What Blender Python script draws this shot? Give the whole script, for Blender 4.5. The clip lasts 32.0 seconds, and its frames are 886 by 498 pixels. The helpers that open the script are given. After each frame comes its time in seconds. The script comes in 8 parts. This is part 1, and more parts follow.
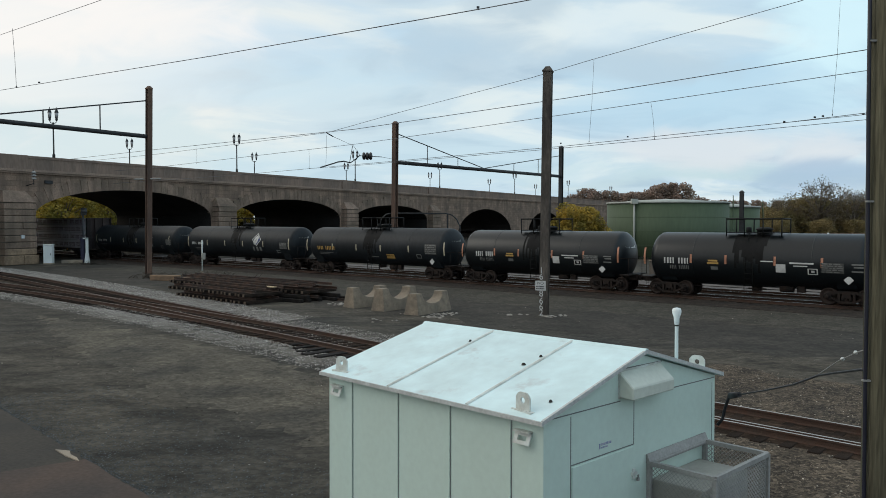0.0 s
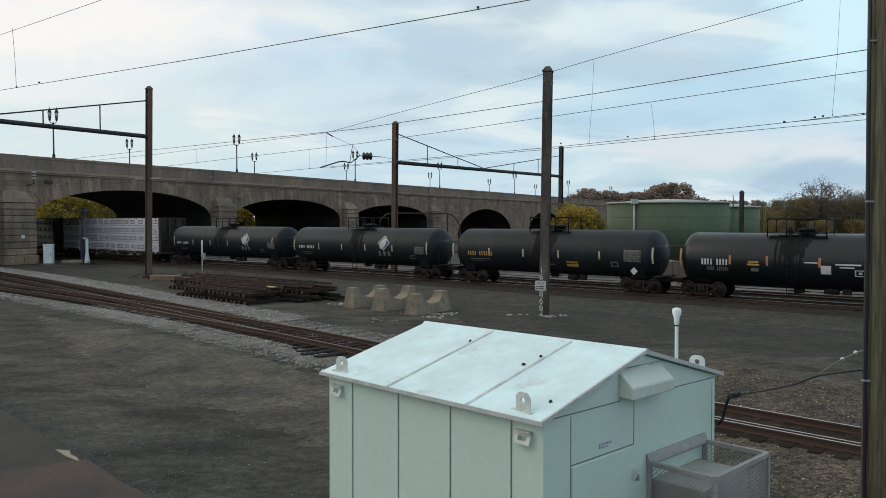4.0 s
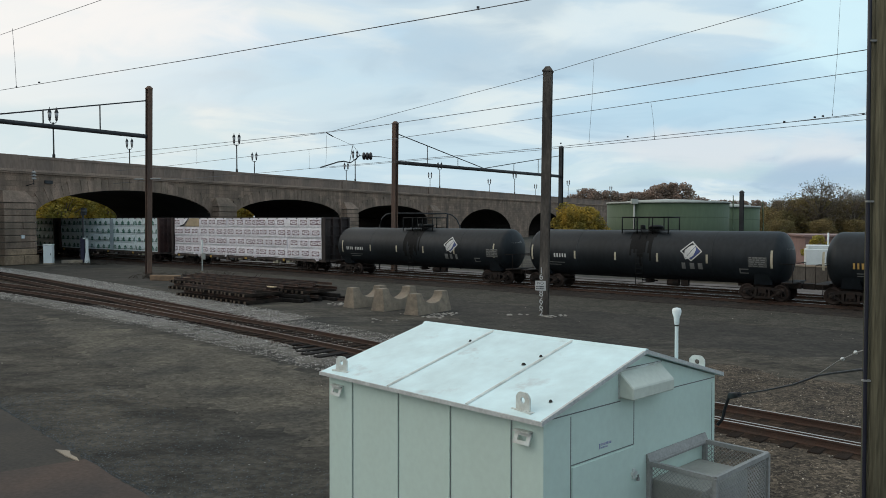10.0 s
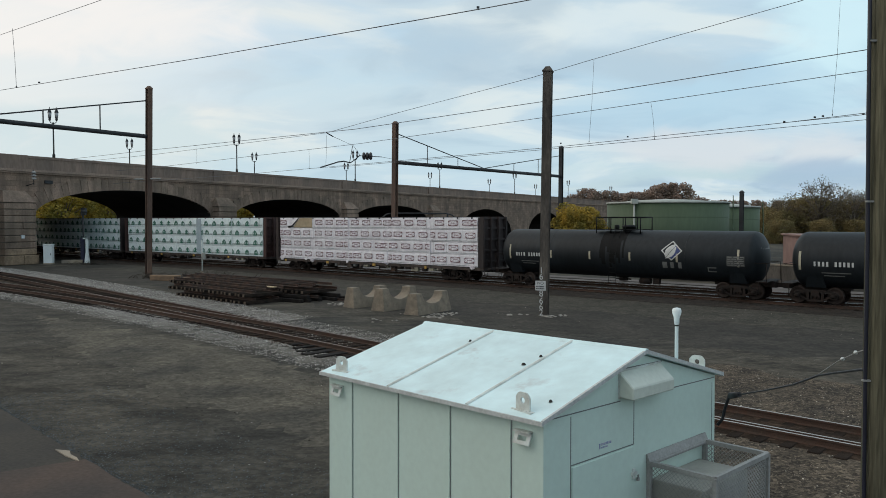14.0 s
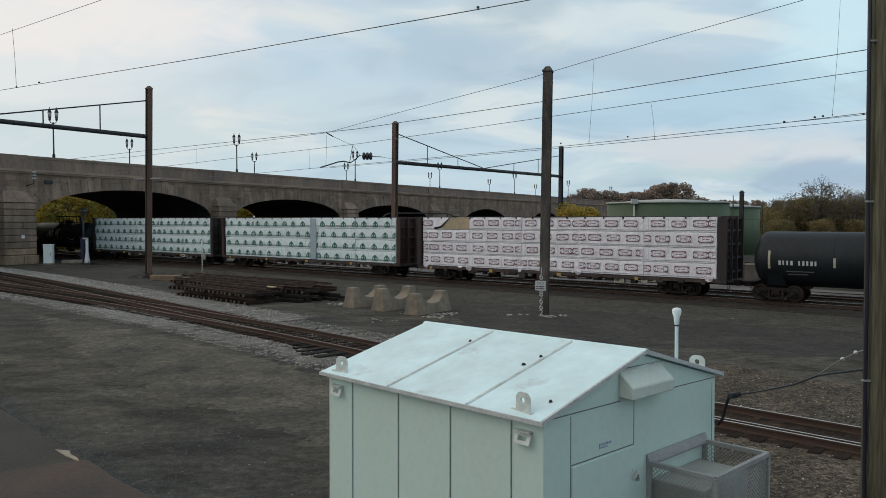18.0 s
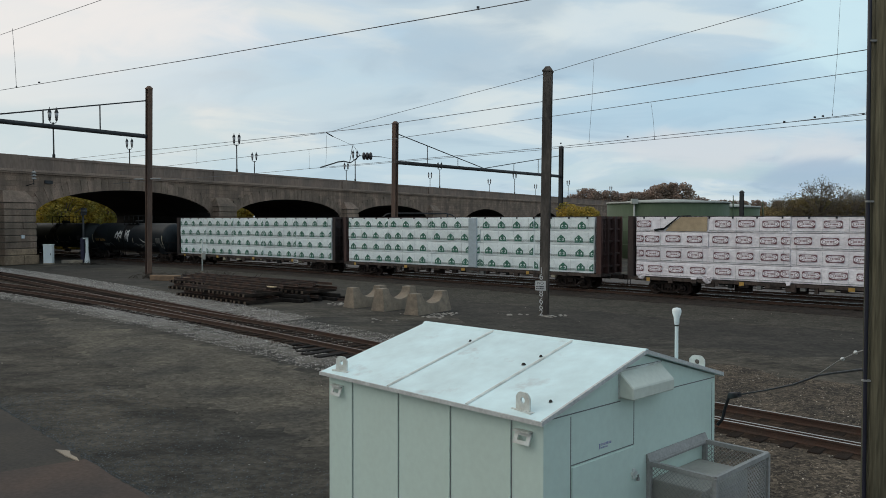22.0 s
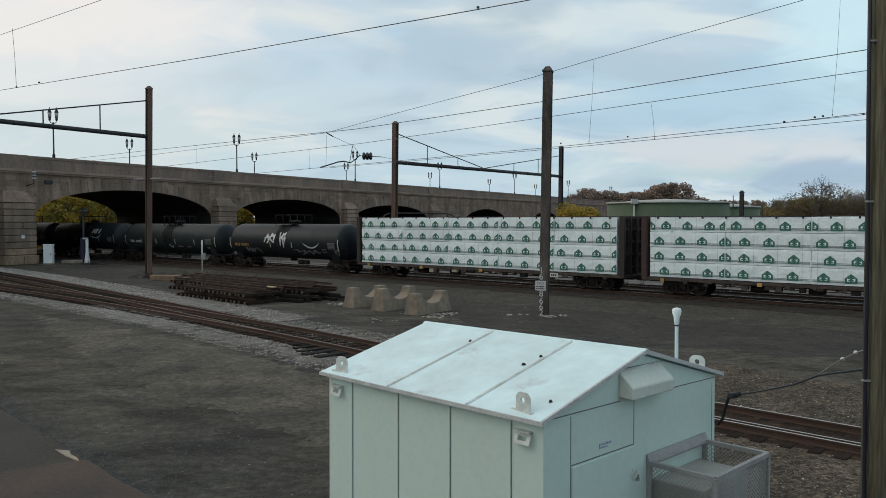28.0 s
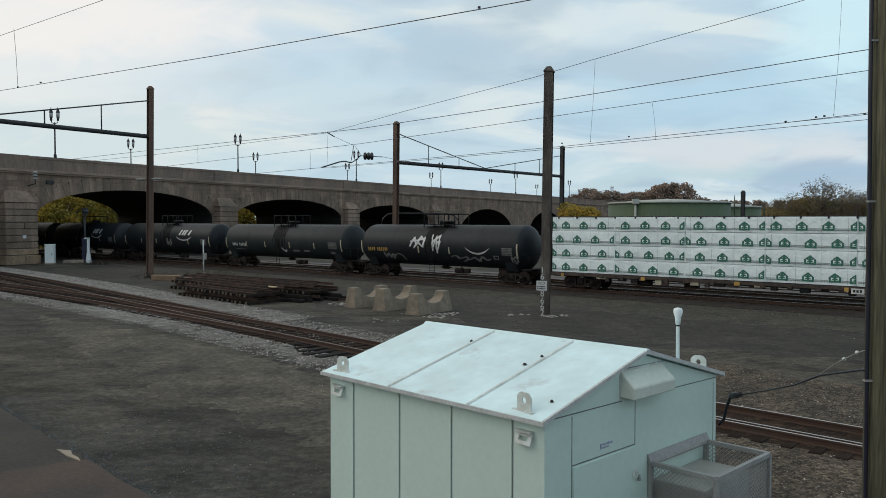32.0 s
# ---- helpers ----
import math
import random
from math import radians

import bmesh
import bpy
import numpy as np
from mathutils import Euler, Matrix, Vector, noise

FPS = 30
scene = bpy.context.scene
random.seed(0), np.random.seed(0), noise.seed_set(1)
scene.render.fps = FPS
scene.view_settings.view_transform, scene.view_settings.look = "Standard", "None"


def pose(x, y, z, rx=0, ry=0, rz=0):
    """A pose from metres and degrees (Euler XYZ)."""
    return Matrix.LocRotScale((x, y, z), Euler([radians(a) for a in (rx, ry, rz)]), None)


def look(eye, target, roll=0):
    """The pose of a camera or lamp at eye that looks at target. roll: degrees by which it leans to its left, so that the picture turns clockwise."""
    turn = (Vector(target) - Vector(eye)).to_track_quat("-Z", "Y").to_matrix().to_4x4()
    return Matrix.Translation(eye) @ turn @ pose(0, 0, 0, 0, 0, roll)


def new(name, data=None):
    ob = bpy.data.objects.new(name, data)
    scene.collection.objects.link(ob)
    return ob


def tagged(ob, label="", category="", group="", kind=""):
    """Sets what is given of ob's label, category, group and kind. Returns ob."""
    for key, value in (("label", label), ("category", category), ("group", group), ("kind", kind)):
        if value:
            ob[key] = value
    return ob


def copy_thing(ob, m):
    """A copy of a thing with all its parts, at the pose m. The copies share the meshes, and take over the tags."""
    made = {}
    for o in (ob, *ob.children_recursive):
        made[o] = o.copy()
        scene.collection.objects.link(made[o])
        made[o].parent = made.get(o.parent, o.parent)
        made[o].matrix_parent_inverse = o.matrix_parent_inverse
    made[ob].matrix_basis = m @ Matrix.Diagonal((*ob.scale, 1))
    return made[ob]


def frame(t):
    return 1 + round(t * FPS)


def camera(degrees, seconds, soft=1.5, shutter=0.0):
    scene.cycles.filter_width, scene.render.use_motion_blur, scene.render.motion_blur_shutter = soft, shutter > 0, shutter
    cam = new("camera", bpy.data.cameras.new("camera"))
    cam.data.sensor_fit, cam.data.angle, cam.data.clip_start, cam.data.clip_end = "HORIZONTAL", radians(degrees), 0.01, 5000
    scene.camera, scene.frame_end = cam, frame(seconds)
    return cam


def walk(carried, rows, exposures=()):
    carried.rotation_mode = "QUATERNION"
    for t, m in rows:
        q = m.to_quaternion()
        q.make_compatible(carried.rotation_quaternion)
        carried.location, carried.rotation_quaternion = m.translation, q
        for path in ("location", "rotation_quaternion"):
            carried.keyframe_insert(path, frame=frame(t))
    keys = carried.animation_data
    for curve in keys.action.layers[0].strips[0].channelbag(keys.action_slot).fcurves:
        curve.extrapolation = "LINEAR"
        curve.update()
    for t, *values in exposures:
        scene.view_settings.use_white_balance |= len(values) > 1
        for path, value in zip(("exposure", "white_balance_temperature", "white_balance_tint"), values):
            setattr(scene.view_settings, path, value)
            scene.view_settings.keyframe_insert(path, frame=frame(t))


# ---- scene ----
# The camera stands on a raised spot beside the yard and barely stirs at the end.
cam = camera(60.66, 32.0, soft=0.9)
EYE = (0.0, 0.0, 4.7)
walk(cam, [(0.0, pose(*EYE, 87.79, 0, 0)), (30.0, pose(*EYE, 87.79, 0, 0)), (31.0, pose(*EYE, 87.79, 0, 0.04)),
           (32.0, pose(*EYE, 87.79, 0, 0.085))], [(0.0, -0.12, 6560, 5), (10.0, -0.14, 6560, 5), (14.0, -0.19, 6560, 5), (18.0, -0.29, 6580, 6), (26.0, -0.30, 6580, 6),
                                                     (30.0, -0.24, 6560, 5), (32.0, -0.22, 6560, 5)])

# ---- light: a bright broken overcast with the low sun veiled on the left ----
SUN_EL, SUN_AZ = radians(33), radians(-82)
world = bpy.data.worlds.new("sky")
scene.world = world
world.use_nodes = True


def build_sky():
    nt = world.node_tree
    nt.nodes.clear()
    N, L = nt.nodes.new, nt.links.new
    out, bg = N("ShaderNodeOutputWorld"), N("ShaderNodeBackground")
    sky = N("ShaderNodeTexSky")
    sky.sky_type, sky.sun_disc = "NISHITA", False
    sky.sun_elevation, sky.sun_rotation = SUN_EL, SUN_AZ
    sky.air_density, sky.dust_density = 1.2, 1.5
    dim = N("ShaderNodeMix")
    dim.data_type, dim.blend_type = "RGBA", "MULTIPLY"
    dim.inputs[0].default_value = 1.0
    dim.inputs[7].default_value = (0.075, 0.075, 0.075, 1)
    L(sky.outputs[0], dim.inputs[6])
    tc = N("ShaderNodeTexCoord")
    sep = N("ShaderNodeSeparateXYZ")
    L(tc.outputs["Generated"], sep.inputs[0])

    def math_node(op, a, b):
        m = N("ShaderNodeMath")
        m.operation = op
        for i, v in enumerate((a, b)):
            if hasattr(v, "links"):
                L(v, m.inputs[i])
            else:
                m.inputs[i].default_value = v
        return m.outputs[0]
    height = math_node("ADD", math_node("MAXIMUM", sep.outputs[2], 0.0), 0.16)
    com = N("ShaderNodeCombineXYZ")
    L(math_node("DIVIDE", sep.outputs[0], height), com.inputs[0])
    L(math_node("DIVIDE", sep.outputs[1], height), com.inputs[1])

    def noise_node(scale, detail, offset, dist=0.0):
        mp, n = N("ShaderNodeMapping"), N("ShaderNodeTexNoise")
        mp.inputs["Location"].default_value = offset
        mp.inputs["Rotation"].default_value = (0, 0, radians(-18))
        mp.inputs["Scale"].default_value = (0.75, 1.0, 1)
        L(com.outputs[0], mp.inputs[0])
        L(mp.outputs[0], n.inputs["Vector"])
        n.inputs["Scale"].default_value, n.inputs["Detail"].default_value, n.inputs["Roughness"].default_value = scale, detail, 0.52
        n.inputs["Distortion"].default_value = dist
        return n.outputs[0]

    def ramp(src, *stops):
        r = N("ShaderNodeValToRGB")
        r.color_ramp.interpolation = "EASE"
        els = r.color_ramp.elements
        els[0].position, els[0].color = stops[0]
        els[1].position, els[1].color = stops[-1]
        for p, c in stops[1:-1]:
            e = els.new(p)
            e.color = c
        L(src, r.inputs[0])
        return r.outputs[0]
    big = noise_node(0.85, 7.0, (3.1, 1.7, 0.0), 0.5)
    fine = noise_node(1.7, 9.0, (7.3, 2.2, 0.0), 0.6)
    cover = ramp(big, (0.35, (0.15, 0.15, 0.15, 1)), (0.53, (1, 1, 1, 1)))
    # Cloud tone: white tops, blue-grey undersides.
    tone = ramp(fine, (0.36, (0.52, 0.645, 0.78, 1)), (0.48, (0.70, 0.81, 0.915, 1)), (0.60, (0.885, 0.93, 0.96, 1)))
    # The veiled sun's side of the sky is brighter and warmer.
    to_sun = N("ShaderNodeVectorMath")
    to_sun.operation = "DOT_PRODUCT"
    L(tc.outputs["Generated"], to_sun.inputs[0])
    to_sun.inputs[1].default_value = (math.sin(SUN_AZ) * math.cos(SUN_EL), math.cos(SUN_AZ) * math.cos(SUN_EL), math.sin(SUN_EL))
    near_sun = math_node("ADD", math_node("MULTIPLY", to_sun.outputs["Value"], 0.5), 0.5)
    side = ramp(near_sun, (0.08, (1.1, 1.14, 1.18, 1)), (0.30, (0.90, 0.97, 1.03, 1)), (0.50, (0.93, 0.985, 1.02, 1)), (0.75, (1.0, 1.0, 0.99, 1)), (0.97, (1.12, 1.04, 0.97, 1)))
    glow = ramp(near_sun, (0.62, (0, 0, 0, 1)), (0.83, (0.8, 0.8, 0.8, 1)))
    # heavier cloud away from the bright side of the sky
    heavy = ramp(math_node("ADD", math_node("MULTIPLY", sep.outputs[1], 0.5), 0.5), (0.05, (0.92, 0.93, 0.95, 1)), (0.62, (1, 1, 1, 1)))
    lit = N("ShaderNodeMix")
    lit.data_type, lit.blend_type = "RGBA", "MULTIPLY"
    lit.inputs[0].default_value = 1.0
    L(tone, lit.inputs[6])
    L(side, lit.inputs[7])
    blue = N("ShaderNodeMix")
    blue.data_type, blue.blend_type = "RGBA", "ADD"
    blue.inputs[0].default_value = 1.0
    blue.inputs[7].default_value = (0.32, 0.47, 0.62, 1)
    L(dim.outputs[2], blue.inputs[6])
    mix = N("ShaderNodeMix")
    mix.data_type = "RGBA"
    L(cover, mix.inputs[0])
    L(blue.outputs[2], mix.inputs[6])
    L(lit.outputs[2], mix.inputs[7])
    veil = N("ShaderNodeMix")
    veil.data_type = "RGBA"
    veil.inputs[7].default_value = (1.02, 0.985, 0.975, 1)
    L(glow, veil.inputs[0])
    L(mix.outputs[2], veil.inputs[6])
    dusk = N("ShaderNodeMix")
    dusk.data_type, dusk.blend_type = "RGBA", "MULTIPLY"
    dusk.inputs[0].default_value = 1.0
    L(veil.outputs[2], dusk.inputs[6])
    L(heavy, dusk.inputs[7])
    # cloud masses over the yard: direction as slopes ahead, ragged by a streaky noise
    ahead = math_node("MAXIMUM", sep.outputs[1], 0.05)
    side_u, rise_v = math_node("DIVIDE", sep.outputs[0], ahead), math_node("DIVIDE", sep.outputs[2], ahead)
    uv = N("ShaderNodeCombineXYZ")
    L(side_u, uv.inputs[0])
    L(math_node("MULTIPLY", rise_v, 2.2), uv.inputs[1])
    rag = N("ShaderNodeTexNoise")
    L(uv.outputs[0], rag.inputs["Vector"])
    rag.inputs["Scale"].default_value, rag.inputs["Detail"].default_value, rag.inputs["Roughness"].default_value = 7.0, 7.0, 0.55
    rag.inputs["Distortion"].default_value = 0.7
    ragged = math_node("MULTIPLY", math_node("SUBTRACT", rag.outputs[0], 0.5), 3.2)

    def cloud(under, u, v, w, h, color, strength):
        a = math_node("POWER", math_node("ABSOLUTE", math_node("DIVIDE", math_node("SUBTRACT", side_u, u), w), 0.0), 2.0)
        b = math_node("POWER", math_node("ABSOLUTE", math_node("DIVIDE", math_node("SUBTRACT", rise_v, v), h), 0.0), 2.0)
        m = N("ShaderNodeMapRange")
        m.interpolation_type = "SMOOTHERSTEP"
        m.inputs[1].default_value, m.inputs[2].default_value, m.inputs[3].default_value, m.inputs[4].default_value = -0.6, 1.1, 0.0, strength
        L(math_node("ADD", math_node("SUBTRACT", 1.0, math_node("ADD", a, b)), ragged), m.inputs[0])
        x = N("ShaderNodeMix")
        x.data_type = "RGBA"
        x.inputs[7].default_value = (*color, 1)
        L(m.outputs[0], x.inputs[0])
        L(under, x.inputs[6])
        return x.outputs[2]
    sky_out = dusk.outputs[2]
    for u, v, w, h, color, strength in ((-0.45, 0.26, 0.20, 0.06, (1.10, 1.03, 1.02), 0.75), (-0.46, 0.10, 0.24, 0.055, (0.72, 0.85, 0.92), 0.75), (-0.02, 0.075, 0.27, 0.04, (0.64, 0.82, 0.95), 0.6), (-0.12, 0.15, 0.17, 0.06, (0.72, 0.86, 0.96), 0.5),
                                        (0.36, 0.15, 0.27, 0.07, (0.56, 0.78, 0.97), 0.65), (0.53, 0.25, 0.12, 0.09, (0.76, 1.0, 1.12), 0.85),
                                        (0.03, 0.22, 0.14, 0.05, (0.56, 0.70, 0.84), 0.75), (0.10, 0.28, 0.07, 0.035, (0.53, 0.66, 0.79), 0.75),
                                        (0.23, 0.255, 0.10, 0.030, (0.80, 0.91, 1.0), 0.65), (0.30, 0.205, 0.11, 0.028, (0.55, 0.69, 0.83), 0.75),
                                        (0.39, 0.092, 0.21, 0.030, (0.84, 0.86, 0.92), 0.75), (0.50, 0.058, 0.11, 0.024, (0.45, 0.60, 0.79), 0.8)):
        sky_out = cloud(sky_out, u, v, w, h, color, strength)
    L(sky_out, bg.inputs[0])
    bg.inputs[1].default_value = 1.0
    L(bg.outputs[0], out.inputs[0])


build_sky()
sun = new("sun", bpy.data.lights.new("sun", "SUN"))
sun.data.energy, sun.data.angle, sun.data.color = 0.5, radians(30), (1.0, 0.93, 0.86)
sun.matrix_world = look((math.sin(SUN_AZ) * math.cos(SUN_EL), math.cos(SUN_AZ) * math.cos(SUN_EL), math.sin(SUN_EL)), (0, 0, 0))


# ---- materials ----
MATS = {}


def mat(name, color, rough=0.8, metal=0.0, vary=0.25, scale=3.0, fine=40.0, bump=0.3, tint=None, streak=None, island=0.0, spec=0.5):
    """Principled surface with a coarse stain, a fine grain and relief. tint: colour of the stains. streak: stretch of the stains in z."""
    if name in MATS:
        return MATS[name]
    m = bpy.data.materials.new(name)
    m.use_nodes = True
    nt = m.node_tree
    N, L = nt.nodes.new, nt.links.new
    b = nt.nodes["Principled BSDF"]
    tc, mp = N("ShaderNodeTexCoord"), N("ShaderNodeMapping")
    L(tc.outputs["Object"], mp.inputs[0])
    if streak:
        mp.inputs["Scale"].default_value = (1, 1, streak)
    n1, n2 = N("ShaderNodeTexNoise"), N("ShaderNodeTexNoise")
    for n, sc, dt in ((n1, scale, 6.0), (n2, fine, 4.0)):
        n.inputs["Scale"].default_value, n.inputs["Detail"].default_value = sc, dt
        L(mp.outputs[0], n.inputs["Vector"])
    r = N("ShaderNodeValToRGB")
    r.color_ramp.elements[0].position, r.color_ramp.elements[1].position = 0.35, 0.68
    L(n1.outputs[0], r.inputs[0])
    mix = N("ShaderNodeMix")
    mix.data_type = "RGBA"
    dark = tint if tint else tuple(c * (1 - vary) for c in color)
    mix.inputs[6].default_value, mix.inputs[7].default_value = (*dark, 1), (*color, 1)
    L(r.outputs[0], mix.inputs[0])
    hsv = N("ShaderNodeHueSaturation")
    L(mix.outputs[2], hsv.inputs["Color"])
    g = N("ShaderNodeMapRange")
    g.inputs[1].default_value, g.inputs[2].default_value = 0.25, 0.75
    g.inputs[3].default_value, g.inputs[4].default_value = 1 - vary * 0.6, 1 + vary * 0.6
    L(n2.outputs[0], g.inputs[0])
    val = g.outputs[0]
    if island:
        geo, oi = N("ShaderNodeNewGeometry"), N("ShaderNodeObjectInfo")
        add, fr, mr, mu = N("ShaderNodeMath"), N("ShaderNodeMath"), N("ShaderNodeMapRange"), N("ShaderNodeMath")
        fr.operation, mu.operation = "FRACT", "MULTIPLY"
        L(geo.outputs["Random Per Island"], add.inputs[0])
        L(oi.outputs["Random"], add.inputs[1])
        L(add.outputs[0], fr.inputs[0])
        L(fr.outputs[0], mr.inputs[0])
        mr.inputs[3].default_value, mr.inputs[4].default_value = 1 - island, 1 + island
        L(val, mu.inputs[0])
        L(mr.outputs[0], mu.inputs[1])
        val = mu.outputs[0]
    L(val, hsv.inputs["Value"])
    L(hsv.outputs[0], b.inputs["Base Color"])
    b.inputs["Roughness"].default_value, b.inputs["Metallic"].default_value = rough, metal
    b.inputs["Specular IOR Level"].default_value = spec
    if bump:
        bp = N("ShaderNodeBump")
        bp.inputs["Strength"].default_value, bp.inputs["Distance"].default_value = bump, 0.02
        L(n2.outputs[0], bp.inputs["Height"])
        L(bp.outputs[0], b.inputs["Normal"])
    MATS[name] = m
    return m


def ground_mat():
    """Dark cinders and dirt: brown and grey drifts, fine grit, pale pebbles."""
    m = mat("yard_dirt", (0.074, 0.064, 0.049), 0.95, 0, 0.55, 0.13, 5.0, 1.0, tint=(0.039, 0.037, 0.032), spec=0.2)
    nt = m.node_tree
    N, L = nt.nodes.new, nt.links.new
    b = nt.nodes["Principled BSDF"]
    src = b.inputs["Base Color"].links[0].from_socket
    tc = N("ShaderNodeTexCoord")
    # wheel-worn drifts, long in the direction of the tracks
    mp, n = N("ShaderNodeMapping"), N("ShaderNodeTexNoise")
    mp.inputs["Rotation"].default_value = (0, 0, radians(42))
    mp.inputs["Scale"].default_value = (0.45, 0.85, 1)
    L(tc.outputs["Object"], mp.inputs[0])
    L(mp.outputs[0], n.inputs["Vector"])
    n.inputs["Scale"].default_value, n.inputs["Detail"].default_value, n.inputs["Roughness"].default_value = 1.0, 12.0, 0.68
    r = N("ShaderNodeMapRange")
    r.inputs[1].default_value, r.inputs[2].default_value, r.inputs[3].default_value, r.inputs[4].default_value = 0.37, 0.63, 0.5, 1.5
    L(n.outputs[0], r.inputs[0])
    mul = N("ShaderNodeMix")
    mul.data_type, mul.blend_type = "RGBA", "MULTIPLY"
    mul.inputs[0].default_value = 1.0
    L(src, mul.inputs[6])
    L(r.outputs[0], mul.inputs[7])
    v = N("ShaderNodeTexVoronoi")
    v.inputs["Scale"].default_value = 7.0
    L(tc.outputs["Object"], v.inputs["Vector"])
    lt = N("ShaderNodeMath")
    lt.operation = "LESS_THAN"
    lt.inputs[1].default_value = 0.12
    L(v.outputs["Distance"], lt.inputs[0])
    sel = N("ShaderNodeSeparateColor")
    L(v.outputs["Color"], sel.inputs[0])
    gt = N("ShaderNodeMath")
    gt.operation = "GREATER_THAN"
    gt.inputs[1].default_value = 0.86
    L(sel.outputs[0], gt.inputs[0])
    both = N("ShaderNodeMath")
    both.operation = "MULTIPLY"
    L(lt.outputs[0], both.inputs[0])
    L(gt.outputs[0], both.inputs[1])
    mix = N("ShaderNodeMix")
    mix.data_type = "RGBA"
    mix.inputs[7].default_value = (0.26, 0.25, 0.23, 1)
    L(both.outputs[0], mix.inputs[0])
    L(mul.outputs[2], mix.inputs[6])
    L(mix.outputs[2], b.inputs["Base Color"])
    return m


def grit(m, coarse, fine, amount):
    """Adds pebble-sized lightness changes at two sizes, with their relief."""
    nt = m.node_tree
    N, L = nt.nodes.new, nt.links.new
    b = nt.nodes["Principled BSDF"]
    src = b.inputs["Base Color"].links[0].from_socket
    tc = N("ShaderNodeTexCoord")
    for sc in (coarse, fine):
        v, s, r, mul = N("ShaderNodeTexVoronoi"), N("ShaderNodeSeparateColor"), N("ShaderNodeMapRange"), N("ShaderNodeMix")
        v.inputs["Scale"].default_value = sc
        L(tc.outputs["Object"], v.inputs["Vector"])
        L(v.outputs["Color"], s.inputs[0])
        L(s.outputs[0], r.inputs[0])
        r.inputs[3].default_value, r.inputs[4].default_value = 1 - amount, 1 + amount
        mul.data_type, mul.blend_type = "RGBA", "MULTIPLY"
        mul.inputs[0].default_value = 1.0
        L(src, mul.inputs[6])
        L(r.outputs[0], mul.inputs[7])
        src = mul.outputs[2]
    L(src, b.inputs["Base Color"])
    return m


def smudge(m, color, scale, lo, hi):
    """Scattered soft stains of another colour."""
    nt = m.node_tree
    N, L = nt.nodes.new, nt.links.new
    b = nt.nodes["Principled BSDF"]
    src = b.inputs["Base Color"].links[0].from_socket
    tc, n, r, mix = N("ShaderNodeTexCoord"), N("ShaderNodeTexNoise"), N("ShaderNodeMapRange"), N("ShaderNodeMix")
    L(tc.outputs["Object"], n.inputs["Vector"])
    n.inputs["Scale"].default_value, n.inputs["Detail"].default_value, n.inputs["Roughness"].default_value = scale, 8.0, 0.62
    r.inputs[1].default_value, r.inputs[2].default_value, r.inputs[3].default_value, r.inputs[4].default_value = lo, hi, 0.0, 0.75
    L(n.outputs[0], r.inputs[0])
    mix.data_type = "RGBA"
    mix.inputs[7].default_value = (*color, 1)
    L(r.outputs[0], mix.inputs[0])
    L(src, mix.inputs[6])
    L(mix.outputs[2], b.inputs["Base Color"])
    return m


def leafy(m, amount=0.45):
    """Lets light through thin leaves."""
    nt = m.node_tree
    N, L = nt.nodes.new, nt.links.new
    b, out = nt.nodes["Principled BSDF"], nt.nodes["Material Output"]
    tr, mix = N("ShaderNodeBsdfTranslucent"), N("ShaderNodeMixShader")
    L(b.inputs["Base Color"].links[0].from_socket, tr.inputs[0])
    mix.inputs[0].default_value = amount
    L(b.outputs[0], mix.inputs[1])
    L(tr.outputs[0], mix.inputs[2])
    L(mix.outputs[0], out.inputs[0])
    return m


def ashlar(m, width, course):
    """Courses of dressed blocks, told apart by tone and a shallow joint."""
    nt = m.node_tree
    N, L = nt.nodes.new, nt.links.new
    b = nt.nodes["Principled BSDF"]
    src = b.inputs["Base Color"].links[0].from_socket
    tc, sp, cb, br = N("ShaderNodeTexCoord"), N("ShaderNodeSeparateXYZ"), N("ShaderNodeCombineXYZ"), N("ShaderNodeTexBrick")
    L(tc.outputs["Object"], sp.inputs[0])
    L(sp.outputs[0], cb.inputs[0])
    L(sp.outputs[2], cb.inputs[1])
    L(cb.outputs[0], br.inputs["Vector"])
    br.inputs["Scale"].default_value = 1.0
    br.inputs["Brick Width"].default_value, br.inputs["Row Height"].default_value = width, course
    br.inputs["Mortar Size"].default_value = 0.022
    br.inputs["Color1"].default_value, br.inputs["Color2"].default_value = (0.80, 0.80, 0.80, 1), (1.18, 1.15, 1.12, 1)
    br.inputs["Mortar"].default_value = (0.62, 0.62, 0.62, 1)
    mul = N("ShaderNodeMix")
    mul.data_type, mul.blend_type = "RGBA", "MULTIPLY"
    mul.inputs[0].default_value = 1.0
    L(src, mul.inputs[6])
    L(br.outputs[0], mul.inputs[7])
    L(mul.outputs[2], b.inputs["Base Color"])
    return m


